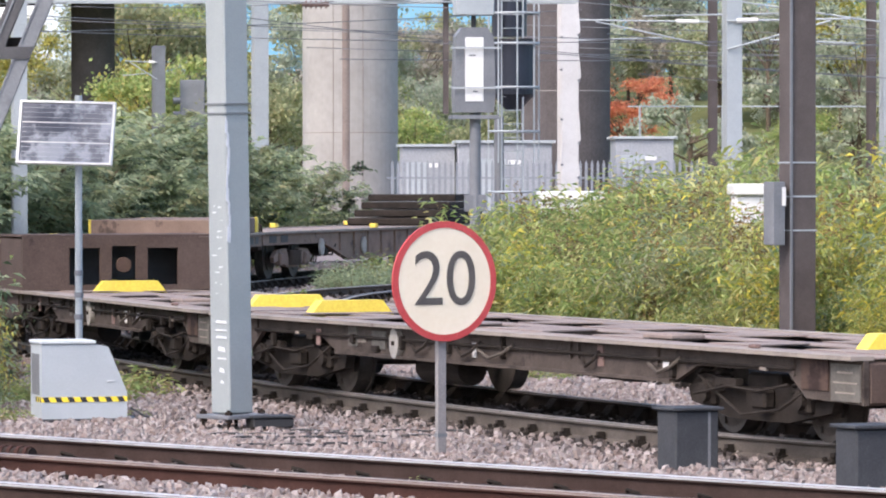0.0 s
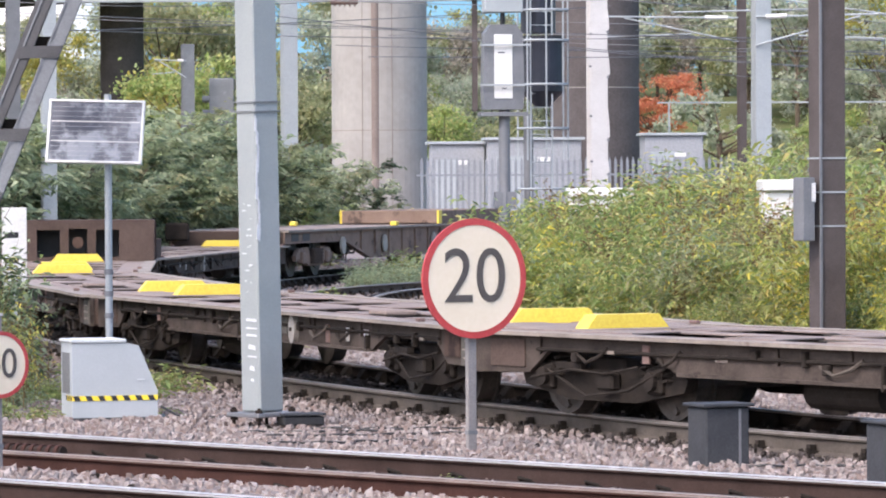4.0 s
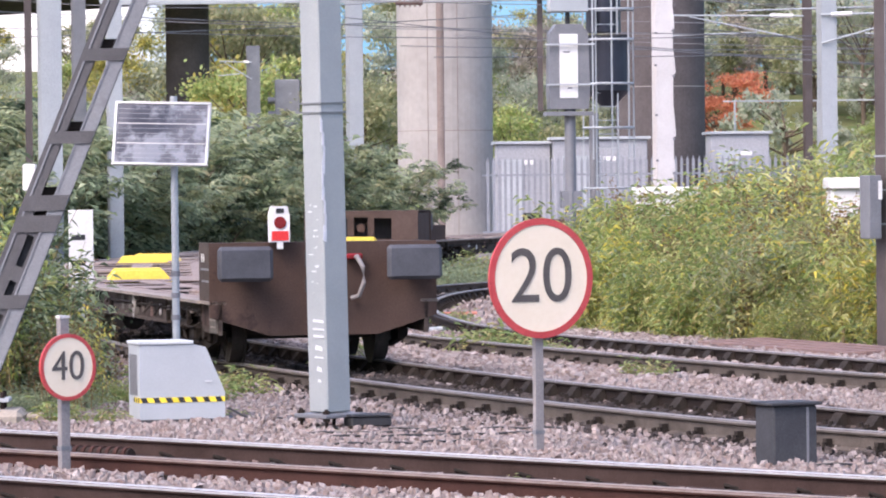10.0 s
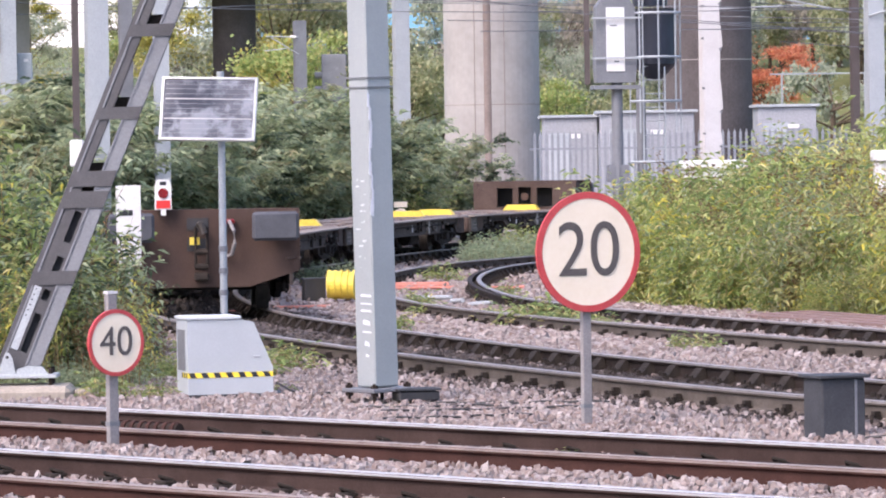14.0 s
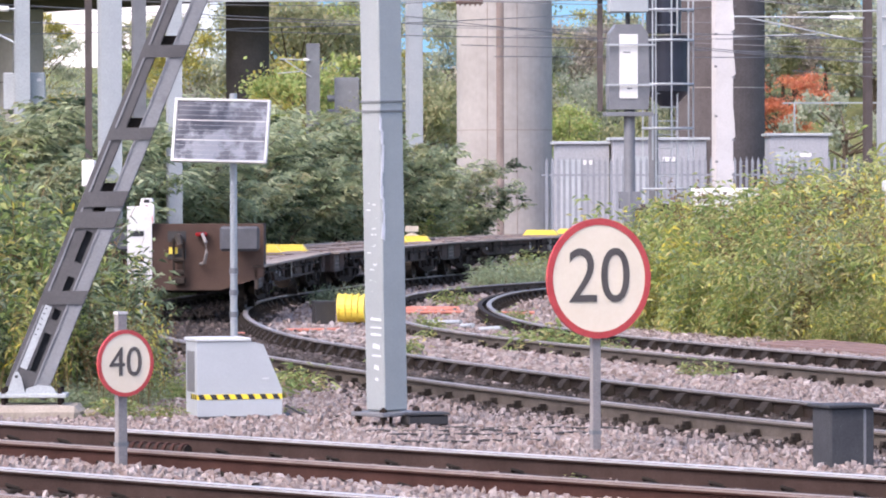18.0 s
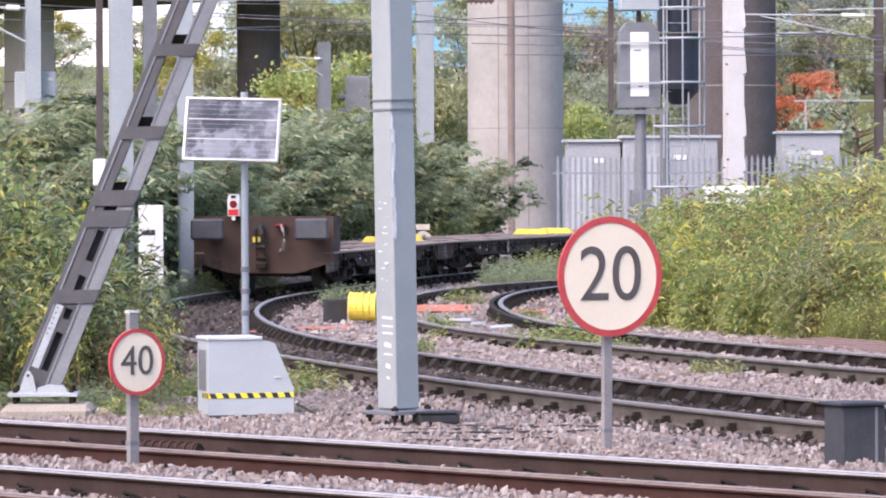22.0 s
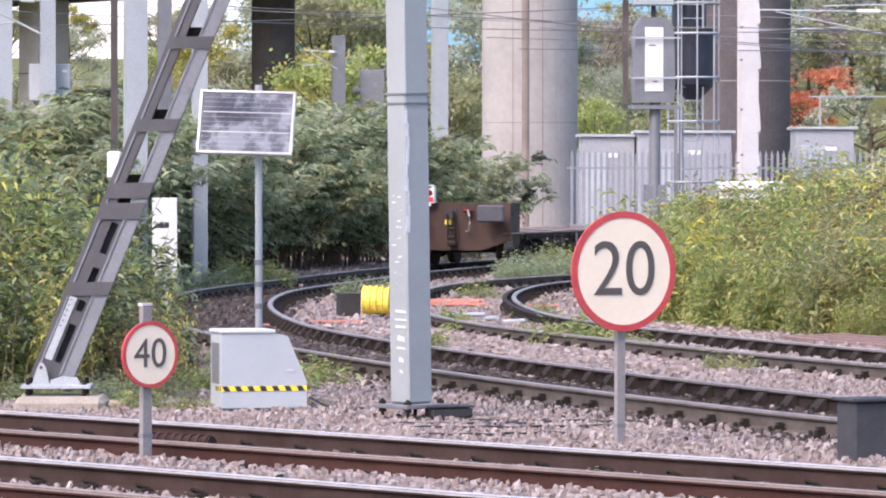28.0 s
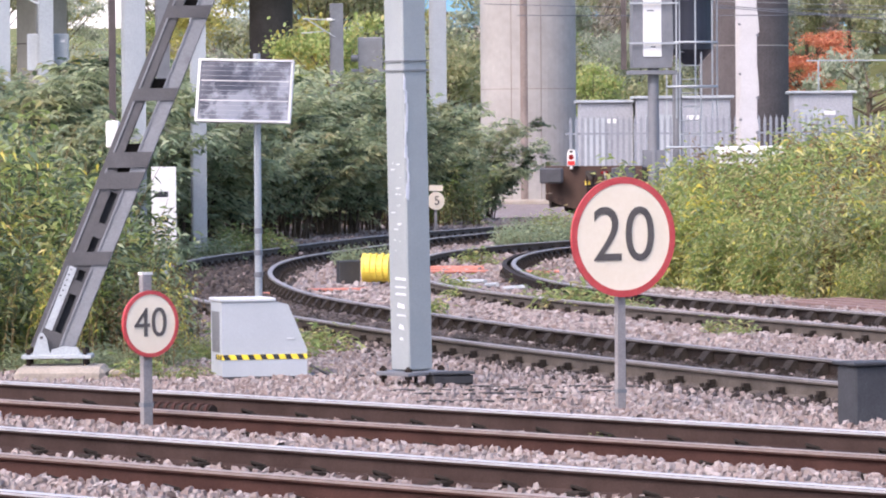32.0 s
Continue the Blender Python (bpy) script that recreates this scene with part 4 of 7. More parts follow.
# tall bushes that close the view over the rise, hazy by their leaf colours
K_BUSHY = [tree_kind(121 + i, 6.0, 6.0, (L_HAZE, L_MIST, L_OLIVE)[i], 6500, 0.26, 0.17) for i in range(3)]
for i in range(26):
    x = 6.0 + i * 1.25 + random.uniform(-0.5, 0.5)
    y = 232 + (i * 23 % 20) + random.uniform(-2, 2)
    tree(K_BUSHY[(i * 2 + i // 3) % 3], x, y, random.uniform(0.75, 1.1) * 0.84, ("grey-green hazy tree", "brownish grey hazy tree", "olive hazy tree")[(i * 2 + i // 3) % 3] + " high on the rise", "hillside trees")

for i in range(20):
    x = -21.0 + i * 1.35 + random.uniform(-0.5, 0.5)
    y = 204 + (i * 11 % 14) + random.uniform(-2, 2)
    kind = (i + i // 4) % 3
    tree(K_BUSHY[kind], x, y, random.uniform(0.62, 0.9) * (0.8 if x < -8 else 1), ("grey-green hazy tree", "brownish grey hazy tree", "olive hazy tree")[kind] + " on the rise", "hillside trees")


# ---- bridge ----
M_CONC_BROWN = mat("stained_brown_concrete", (0.13, 0.10, 0.085), (0.24, 0.195, 0.17), 0.8, 0.9, 0, 0.2, 20)
def pier(x, y, r, top, material, label, rings=True):
    t = thing("bridge_pier", pose(x, y, -0.3), label, "bridge pier", "viaduct piers")
    part("shaft", cyl(B(), (0, 0, 0), (0, 0, top), r, 48), material, t)
    part("footing", box(B(), 0, 0, 0.1, r * 2.6, r * 2.6, 0.5, bevel=0.05), M_CONC_BASE, t)
    if not rings:
        part("lift_joint", cyl(B(), (0, 0, 5.0), (0, 0, 5.03), r + 0.006, 48), M_CONCRETE, t)
    if rings:
        for z in (3.6, 7.4):
            part("joint_ring", cyl(B(), (0, 0, z), (0, 0, z + 0.018), r + 0.004, 48), M_CONC_BROWN, t)
        for a in (-112, -76):
            u, v = r * math.cos(radians(a)), r * math.sin(radians(a))
            part("form_seam", box(B(), u, v, top / 2, 0.018, 0.02, top - 0.1), M_CONC_BROWN, t)
        bm = B()
        u, v = r * math.cos(radians(-96)), r * math.sin(radians(-96))
        cyl(bm, (u, v + 0.09, 0.2), (u, v + 0.09, top - 0.1), 0.14, 12)
        part("drain_pipe", bm, M_CONC_BROWN, t, "rust-stained down pipe")
    return t


pier(3.2, 141.4, 1.42, 11.0, M_CONCRETE, "round pale concrete viaduct pier with stains")
pier(10.3, 151.4, 1.43, 12.0, M_CONC_DARK, "round dark concrete viaduct pier", False)
pier(-6.0, 191, 0.87, 9.6, M_CONC_DARK, "slender dark viaduct pier", False)


def square_pier():
    t = thing("bridge_pier", pose(-14.97, 188, -0.3, 0, 0, 38), "square stained concrete viaduct pier with a lit side", "bridge pier", "viaduct piers")
    part("shaft", box(B(), 0, 0, 4.4, 1.5, 1.4, 8.8, bevel=0.04), M_CONCRETE, t)
    part("footing", box(B(), 0, 0, 0.1, 2.2, 2.2, 0.5, bevel=0.05), M_CONC_BASE, t)
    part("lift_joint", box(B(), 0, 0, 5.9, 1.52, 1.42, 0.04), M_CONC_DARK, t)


square_pier()


def build_deck():
    t = thing("viaduct_deck", pose(0, 184, 0), "dark underside of a concrete road viaduct", "bridge deck", kind="structure")
    bm = B()
    prism(bm, [(-60, 6.25), (2.5, 9.75), (2.5, 12.2), (-60, 8.6)], 0, 15)
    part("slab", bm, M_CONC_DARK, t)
    bm = B()
    prism(bm, [(-60, 8.4), (2.5, 12.0), (2.5, 13.1), (-60, 9.5)], -1.6, -1.1)
    part("parapet", bm, M_CONCRETE, t)


build_deck()


# ---- overhead line steelwork ----
def h_mast(name, m, w, d, h, material, label, group="line masts", flange=0.022):
    t = thing(name, m, label, "mast", group)
    bm = B()
    box(bm, 0, -d / 2 + flange / 2, h / 2, w, flange, h, bevel=0.003)
    box(bm, 0, d / 2 - flange / 2, h / 2, w, flange, h, bevel=0.003)
    part("flange", bm, material, t)
    part("web", box(B(), 0, 0, h / 2, flange, d - 2 * flange - 0.004, h), material, t)
    return t


def base_plate(t, size, z, material):
    part("base_plate", box(B(), 0, 0, z, size, size, 0.035, bevel=0.006), material, t)
    for u in (-1, 1):
        for v in (-1, 1):
            bm = cyl(B(), (u * size * 0.4, v * size * 0.4, z - 0.11), (u * size * 0.4, v * size * 0.4, z + 0.06), 0.016, 8)
            cyl(bm, (u * size * 0.4, v * size * 0.4, z + 0.018), (u * size * 0.4, v * size * 0.4, z + 0.045), 0.032, 6)
            cyl(bm, (u * size * 0.4, v * size * 0.4, z - 0.05), (u * size * 0.4, v * size * 0.4, z - 0.02), 0.032, 6)
            part("anchor_bolt", bm, M_RUST_DARK, t)


def build_main_mast():
    """The near mast: a broad hollow pale column with a seam, banded, on a bolted plate."""
    t = thing("overhead_line_mast", pose(-0.09, 40.45, 0, 0, -1.0, 38), "pale grey galvanised line mast with white scrawls, on a bolted plate", "mast", "line masts")
    bm = B()
    box(bm, 0, 0, 4.15, 0.256, 0.256, 8.0, bevel=0.012)
    part("column", bm, M_GALV, t)
    for z in (2.70, 2.78):
        bm = B()
        box(bm, 0, 0, z, 0.285, 0.285, 0.012)
        part("band", bm, M_GALV_DARK, t, "thin steel strap")
    base_plate(t, 0.44, 0.125, M_GALV_DARK)
    part("foundation", box(B(), 0.05, 0, -0.02, 0.62, 0.5, 0.06, bevel=0.02), M_CONC_BASE, t)
    rng = random.Random(4)
    for k in range(11):
        z = 1.18 + k * 0.075 + rng.uniform(-0.02, 0.02)
        for q in range(rng.choice((1, 2, 2))):
            part("scrawl", box(B(), -0.1345, rng.uniform(-0.08, 0.05), z + rng.uniform(-0.01, 0.01), 0.003, rng.uniform(0.012, 0.06), rng.uniform(0.004, 0.012)), M_CHALK, t, "faded white chalk bar")
    for z, w, h in ((0.93, 0.15, 0.030), (0.86, 0.16, 0.018), (0.80, 0.15, 0.024), (0.70, 0.10, 0.05), (0.62, 0.13, 0.018), (0.52, 0.07, 0.05), (0.42, 0.05, 0.03)):
        part("scrawl", prism(B(), [(-0.04 - w / 2, z - h / 2), (-0.04 + w / 2, z - h / 4), (-0.05 + w / 2, z + h / 2), (-0.03 - w / 2, z + h / 4)], -0.1365, -0.1335, "X"), M_CHALK, t, "white paint stroke")
    for k in range(9):
        u = -0.112 + 0.012 * math.sin(k * 1.3)
        w = rng.uniform(0.008, 0.026)
        z = 1.62 + k * 0.115
        part("paint_run", prism(B(), [(u - w, z), (u + w * 0.6, z - 0.02), (u + w, z + 0.09), (u - w * 0.5, z + 0.13)], -0.1365, -0.1335), M_CHALK, t, "white paint run")


M_CHALK = mat("faded_white_chalk", (0.52, 0.54, 0.56), (0.64, 0.65, 0.66), 9, 0.8, 0, 0.1, 90, (0.42, 0.45, 0.48), 0.2, 14)
build_main_mast()


# the left channel's shade and the right's light are put into two tones
M_STRUT = mat("strut_shaded_grey_steel", (0.0527, 0.0510, 0.0519), (0.0935, 0.0909, 0.0918), 2, 0.6, 0.3, 0.2, 80, (0.2210, 0.2210, 0.2295), 0.06, 3)
M_STRUT_LIT = mat("strut_lit_grey_steel", (0.1445, 0.1513, 0.1598), (0.2125, 0.2193, 0.2278), 2, 0.6, 0.3, 0.2, 80, (0.1190, 0.1190, 0.1275), 0.1, 3)


def build_strut():
    """Raking twin-channel strut with batten plates, bolted to a plinth."""
    foot, head = Vector((-3.33, 42.3, 0.22)), Vector((-1.545, 42.65, 4.6))
    d = head - foot
    up = d.normalized()
    side = Vector((up.z, 0, -up.x)).normalized()
    back = up.cross(side)
    m = Matrix((side, back, up)).transposed().to_4x4()
    m.translation = foot
    t = thing("raking_strut", m, "weathered grey twin-channel raking strut with batten plates", "strut", "line masts")
    L = d.length
    for u, mm in ((-0.115, M_STRUT), (0.125, M_STRUT_LIT)):
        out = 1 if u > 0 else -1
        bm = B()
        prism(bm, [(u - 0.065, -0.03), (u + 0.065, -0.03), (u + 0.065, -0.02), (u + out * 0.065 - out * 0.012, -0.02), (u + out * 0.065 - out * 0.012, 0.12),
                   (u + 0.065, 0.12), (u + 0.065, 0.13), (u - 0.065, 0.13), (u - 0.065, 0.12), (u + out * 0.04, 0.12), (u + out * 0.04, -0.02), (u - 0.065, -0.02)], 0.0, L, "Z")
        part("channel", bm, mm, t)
        # the lip in the lighter tone is a painted highlight
        part("edge_lip", box(B(), u - 0.02 if u < 0 else u - 0.058, -0.036, L / 2, 0.016, 0.012, L), M_STRUT_LIT, t)
    lean = math.degrees(math.atan2(d.x, d.z))
    slope = up.x / up.z * 0.175
    for z, h in ((0.92, 0.13), (1.67, 0.16), (1.87, 0.15), (2.50, 0.12), (3.30, 0.12), (4.10, 0.12)):
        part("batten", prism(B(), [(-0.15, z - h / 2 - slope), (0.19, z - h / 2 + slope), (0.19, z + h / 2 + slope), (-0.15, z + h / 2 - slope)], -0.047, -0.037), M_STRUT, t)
        # near black for the shade between the channels
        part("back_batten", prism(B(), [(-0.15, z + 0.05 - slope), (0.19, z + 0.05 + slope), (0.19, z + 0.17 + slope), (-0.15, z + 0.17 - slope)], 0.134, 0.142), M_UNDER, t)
    # the closed foot with its slots
    bm = B()
    for lo, hi in ((0.0, 0.205), (0.57, 0.70), (0.80, 0.904), (1.115, 1.256), (1.55, 1.66)):
        box(bm, 0.005, -0.022, (lo + hi) / 2, 0.115, 0.012, hi - lo)
    for u in (-0.042, 0.050):
        box(bm, u, -0.023, 0.83, 0.028, 0.012, 1.66)
    part("slotted_plate", bm, M_STRUT, t, "grey plate with long dark slots")
    # a black sheet added to darken the slots
    part("slot_backing", box(B(), 0.005, 0.08, 0.83, 0.115, 0.01, 1.66), M_BLACK, t)
    worn = part("worn_plate", box(B(), -0.085, -0.036, 0.50, 0.065, 0.008, 0.60), M_GALV_FAR, t, "worn pale steel with bolt holes")
    for k in range(6):
        part("bolt_hole", cyl(B(), (-0.095, -0.0405, 0.52 + 0.05 * k), (-0.095, -0.043, 0.52 + 0.05 * k), 0.008, 8), M_BLACK, worn)
    s = thing("strut_base", pose(-3.25, 42.3, 0), "bolted steel shoe on a stained concrete plinth", "mast base")
    part("plinth", box(B(), 0.05, -0.12, 0.03, 0.80, 0.84, 0.18, bevel=0.05), M_CONC_BASE, s)
    part("shoe_plate", box(B(), 0.0, 0, 0.20, 0.62, 0.42, 0.035, bevel=0.005), M_GALV_FAR, s)
    part("lug", prism(B(), [(-0.22, 0.215), (-0.06, 0.215), (-0.09, 0.36), (-0.12, 0.41), (-0.15, 0.41), (-0.17, 0.37)], -0.13, -0.105), M_GALV_FAR, s, "pale steel lug with a pin hole")
    part("pin_hole", cyl(B(), (-0.135, -0.131, 0.37), (-0.135, -0.134, 0.37), 0.015, 10), M_BLACK, s)
    part("toe_block", prism(B(), [(-0.06, 0.215), (0.22, 0.215), (0.18, 0.28), (0.05, 0.29), (-0.05, 0.26)], -0.12, -0.06), M_GALV_FAR, s)
    for u in (-0.25, 0.25):
        for v in (-0.15, 0.15):
            part("anchor_bolt", cyl(B(), (u, v, 0.11), (u, v, 0.27), 0.02, 8), M_RUST_DARK, s)
    part("stump_block", box(B(), 0.55, -0.05, 0.03, 0.18, 0.2, 0.1, bevel=0.02), M_CONC_BASE, s)


build_strut()
# far masts: place, width, height, material
for x, y, w, h, mm, what in ((-4.53, 75, 0.34, 9.5, M_GALV_FAR, "pale galvanised line mast"), (-6.7, 85, 0.25, 8.5, M_GALV_FAR, "slim pale line mast carrying a grey box"),
                             (-7.9, 90, 0.24, 8.5, M_GALV_FAR, "slim pale line mast"), (-3.75, 80, 0.24, 9.0, M_GALV_FAR, "pale line mast beside a lattice mast"),
                             (-4.45, 82, 0.22, 9.5, M_GALV_DARK, "grey line mast behind the strut"), (-4.80, 74, 0.10, 9.0, M_BROWN_MAST, "thin brown post beside a mast"),
                             (0.40, 110, 0.34, 11.0, M_GALV_FAR, "pale line mast with a lattice back"), (7.54, 110, 0.40, 12.0, M_CREAM, "cream sheathed mast with torn wrapping"),
                             (10.33, 100, 0.34, 10.0, M_GALV_FAR, "pale galvanised line mast with a white tag"), (14.2, 104, 0.33, 10.0, M_GALV_FAR, "blue-grey galvanised line mast"),
                             (11.9, 120, 0.20, 8.2, M_BROWN_MAST, "thin dark post by the sidings"), (-3.0, 170, 0.42, 6.7, M_GALV_DARK, "grey line mast with an arm"), (17.0, 128, 0.22, 7.5, M_BROWN_MAST, "thin dark post by the sidings"),):
    m = h_mast("line_mast", pose(x, y, -0.05, 0, 0, 12), w, w, h, mm, what)
    if mm is M_CREAM:
        # torn wrapping that stands off the edges
        for u, z, k, o in ((-1, 3.45, 0.9, 0.06), (-1, 4.6, 0.8, 0.09), (-1, 5.35, 0.5, 0.05), (1, 2.9, 0.7, 0.05), (1, 4.35, 0.6, 0.06), (-1, 2.4, 0.5, 0.03), (1, 5.4, 0.5, 0.04), (1, 2.1, 0.3, 0.03)):
            part("torn_wrapping", prism(B(), [(u * 0.19, z), (u * (0.20 + o), z + 0.05), (u * (0.20 + o * 0.6), z + k * 0.6), (u * 0.205, z + k), (u * 0.15, z + k * 0.5)], -0.21, -0.19), M_CREAM, m)
            part("torn_shadow", box(B(), u * (0.19 + o * 0.3), -0.2, z - 0.02, 0.06, 0.03, 0.05), M_GALV_DARK, m)


def build_right_mast():
    t = thing("line_mast", pose(6.55, 55.9, -0.05, 0, 0, 20), "dark brown weathered line mast with straps and a pale edge", "mast", "line masts")
    part("column", box(B(), 0, 0, 4.5, 0.34, 0.30, 9.0, bevel=0.01), M_BROWN_MAST, t)
    part("edge_angle", box(B(), -0.165, -0.165, 4.5, 0.03, 0.02, 9.0), M_GALV_DARK, t)
    for z in (1.55, 2.35, 1.95):
        part("strap", box(B(), 0, 0, z, 0.36, 0.32, 0.02), M_GALV_FAR, t, "pale steel strap")
    c = part("junction_box", box(B(), -0.33, -0.05, 1.75, 0.16, 0.26, 0.75, bevel=0.01), M_GALV_DARK, t, "grey junction box on the mast")
    part("box_label", box(B(), -0.27, -0.186, 1.95, 0.05, 0.008, 0.22), M_WHITE, c)


build_right_mast()


# ---- signs and cabinets ----
def text_mesh(word, size, material, squeeze=1.0, thick=0.003):
    cu = bpy.data.curves.new("figures", "FONT")
    cu.body, cu.size, cu.align_x, cu.align_y = word, size, "CENTER", "CENTER"
    cu.extrude = thick
    cu.offset = -0.002 * size
    ob = bpy.data.objects.new("figures", cu)
    scene.collection.objects.link(ob)
    me = bpy.data.meshes.new_from_object(ob.evaluated_get(bpy.context.evaluated_depsgraph_get()))
    bpy.data.objects.remove(ob)
    me.transform(Matrix.Diagonal((squeeze, 1, 1, 1)))
    me.transform(Matrix.Rotation(radians(90), 4, "X"))
    me.materials.clear()
    me.materials.append(material)
    return me


def speed_sign(x, y, turn, dia, zc, word, post_w, post_top, label, figure, foot=0.0):
    """A round plate on a post; it faces the way the turn says."""
    t = thing("speed_limit_sign", pose(x, y, foot, 0, 0, turn), label, "speed sign", "speed signs")
    part("post", box(B(), 0, 0.05, (post_top - 0.1) / 2, post_w, post_w * 0.6, post_top + 0.1, bevel=0.006), M_SIGN_POST, t)
    f = part("disc", cyl(B(), (0, 0, zc), (0, -0.012, zc), dia / 2, 64), M_SIGN_FACE, t, "cream enamelled disc")
    bm = B()
    r0, r1 = dia / 2 + 0.003, dia / 2 - 0.052 * dia
    ring = []
    for k in range(64):
        a = 2 * math.pi * k / 64
        c, s = math.cos(a), math.sin(a)
        ring.append([bm.verts.new((r * c, v, zc + r * s)) for r, v in ((r0, 0.004), (r0, -0.016), (r1, -0.017), (r1, -0.013))])
    for k in range(64):
        p, q = ring[k], ring[(k + 1) % 64]
        for j in range(3):
            bm.faces.new((p[j], q[j], q[j + 1], p[j + 1]))
    part("border", bm, M_SIGN_RED, t, "red border")
    part("figure", text_mesh(word, figure, M_SIGN_BLACK, 0.96), None, t, "black figures", at=pose(0, -0.0155, zc))
    for u in (-0.12, 0.12):
        part("bracket", box(B(), 0, 0.022, zc + u * dia * 2, dia * 0.5, 0.02, 0.04), M_GALV_DARK, t)
    part("post_cap", box(B(), 0, 0.05, post_top + 0.012, post_w * 1.06, post_w * 0.7, 0.02), M_CREAM, t)
    part("post_band", box(B(), 0, 0.05, 0.16, post_w * 1.08, post_w * 0.68, 0.03), M_GALV_DARK, t)
    return t


speed_sign(1.555, 36.75, 28, 0.925, 1.355, "20", 0.078, 1.70, "large round 20 speed sign, cream with red border, on a post", 0.605)
speed_sign(-1.95, 33.93, 37, 0.471, 0.741, "40", 0.082, 1.087, "small round 40 speed sign, cream with red border, on a post", 0.298, 0.084)


def build_cabinet():
    t = thing("equipment_cabinet", pose(-1.435, 42.06, 0, 0, 0, 15), "pale grey slope-sided equipment cabinet with hazard tape", "cabinet")
    body = part("body", prism(B(), [(-0.40, 0.03), (0.37, 0.03), (0.37, 0.26), (0.20, 0.66), (0.08, 0.69), (-0.40, 0.69)], -0.22, 0.22), M_CABINET, t)
    part("lid", box(B(), -0.165, 0, 0.705, 0.50, 0.47, 0.03, bevel=0.006), M_CAB_TOP, t, "pale overhanging lid")
    part("plinth", box(B(), 0.08, 0, 0.0, 1.0, 0.5, 0.06, bevel=0.01), M_BLACK, t)
    tape = part("hazard_tape", box(B(), -0.015, -0.2215, 0.20, 0.768, 0.004, 0.045), M_HAZARD, t, "yellow and black hazard tape")
    for k in range(7):
        u = -0.375 + k * 0.112
        part("tape_stripe", prism(B(), [(u, 0.178), (u + 0.052, 0.178), (u + 0.03, 0.222), (u - 0.022, 0.222)], -0.2262, -0.2245), M_BLACK, tape)
    side = part("hazard_tape", box(B(), -0.4015, -0.1, 0.20, 0.004, 0.24, 0.045), M_HAZARD, t)
    for k in range(3):
        part("tape_stripe", box(B(), -0.405, -0.19 + k * 0.085, 0.20, 0.003, 0.045, 0.044), M_BLACK, side)
    part("latch", box(B(), 0.22, -0.224, 0.36, 0.06, 0.012, 0.010), M_CAB_TOP, t)
    part("door_seam", box(B(), -0.4015, 0.02, 0.42, 0.004, 0.3, 0.36), M_GALV_DARK, t, "recessed side door")
    bm = B()
    pts = [(0.40, -0.2, 0.12), (0.52, -0.25, 0.05), (0.62, -0.3, 0.02), (0.85, -0.28, 0.02), (1.1, -0.35, 0.02)]
    tube(bm, pts, 0.011)
    part("cable", bm, M_BLACK, t, "black cable to the mast")


def build_solar():
    t = thing("solar_panel", pose(-1.50, 43.5, 0), "framed solar panel with cloud reflections painted in, on a galvanised pole", "solar panel")
    part("pole", cyl(B(), (0, 0.03, -0.05), (0, 0.03, 2.90), 0.034, 14), M_GALV_FAR, t)
    for z in (1.05, 1.25, 0.85):
        part("pole_clamp", cyl(B(), (0, 0.03, z), (0, 0.03, z + 0.05), 0.042, 14), M_GALV_DARK, t)
    m = pose(-0.11, -0.03, 2.555, -14, 1.6, -9)
    panel = part("panel", box(B(), 0, 0, 0, 0.84, 0.03, 0.56, bevel=0.004), M_CELL, t, "dark cells with pale sky reflections painted in", at=m)
    for z in (-0.093, 0.093):
        part("busbar", box(B(), 0, -0.0165, z, 0.82, 0.003, 0.008), M_WHITE, panel)
    for z in (-0.23, -0.187, -0.14, -0.047, 0.0, 0.047, 0.14, 0.187, 0.23):
        part("cell_line", box(B(), 0, -0.0162, z, 0.82, 0.002, 0.0025), M_GALV_FAR, panel)
    for z in (-0.287, 0.287):
        part("frame_rail", box(B(), 0, -0.004, z, 0.89, 0.05, 0.022, bevel=0.003), M_WHITE, panel)
    for x in (-0.432, 0.432):
        part("frame_rail", box(B(), x, -0.004, 0, 0.026, 0.05, 0.55, bevel=0.003), M_WHITE, panel)


build_cabinet()
build_solar()


def trough_post(x, y):
    t = thing("cable_box", pose(x, y, 0, 0, 0, 22), "slate-grey cable riser box with a flat lid in the ballast", "cable box", "cable boxes")
    part("body", box(B(), 0, 0, 0.215, 0.36, 0.30, 0.45, bevel=0.012), M_TROUGH, t)
    part("lid", box(B(), 0, 0, 0.455, 0.42, 0.36, 0.025, bevel=0.006), M_TROUGH, t, "grey lid with a pale worn edge")
    part("strap", box(B(), 0.10, -0.153, 0.22, 0.02, 0.005, 0.42), M_GALV_DARK, t)


trough_post(3.285, 34.98)
trough_post(4.30, 32.5)


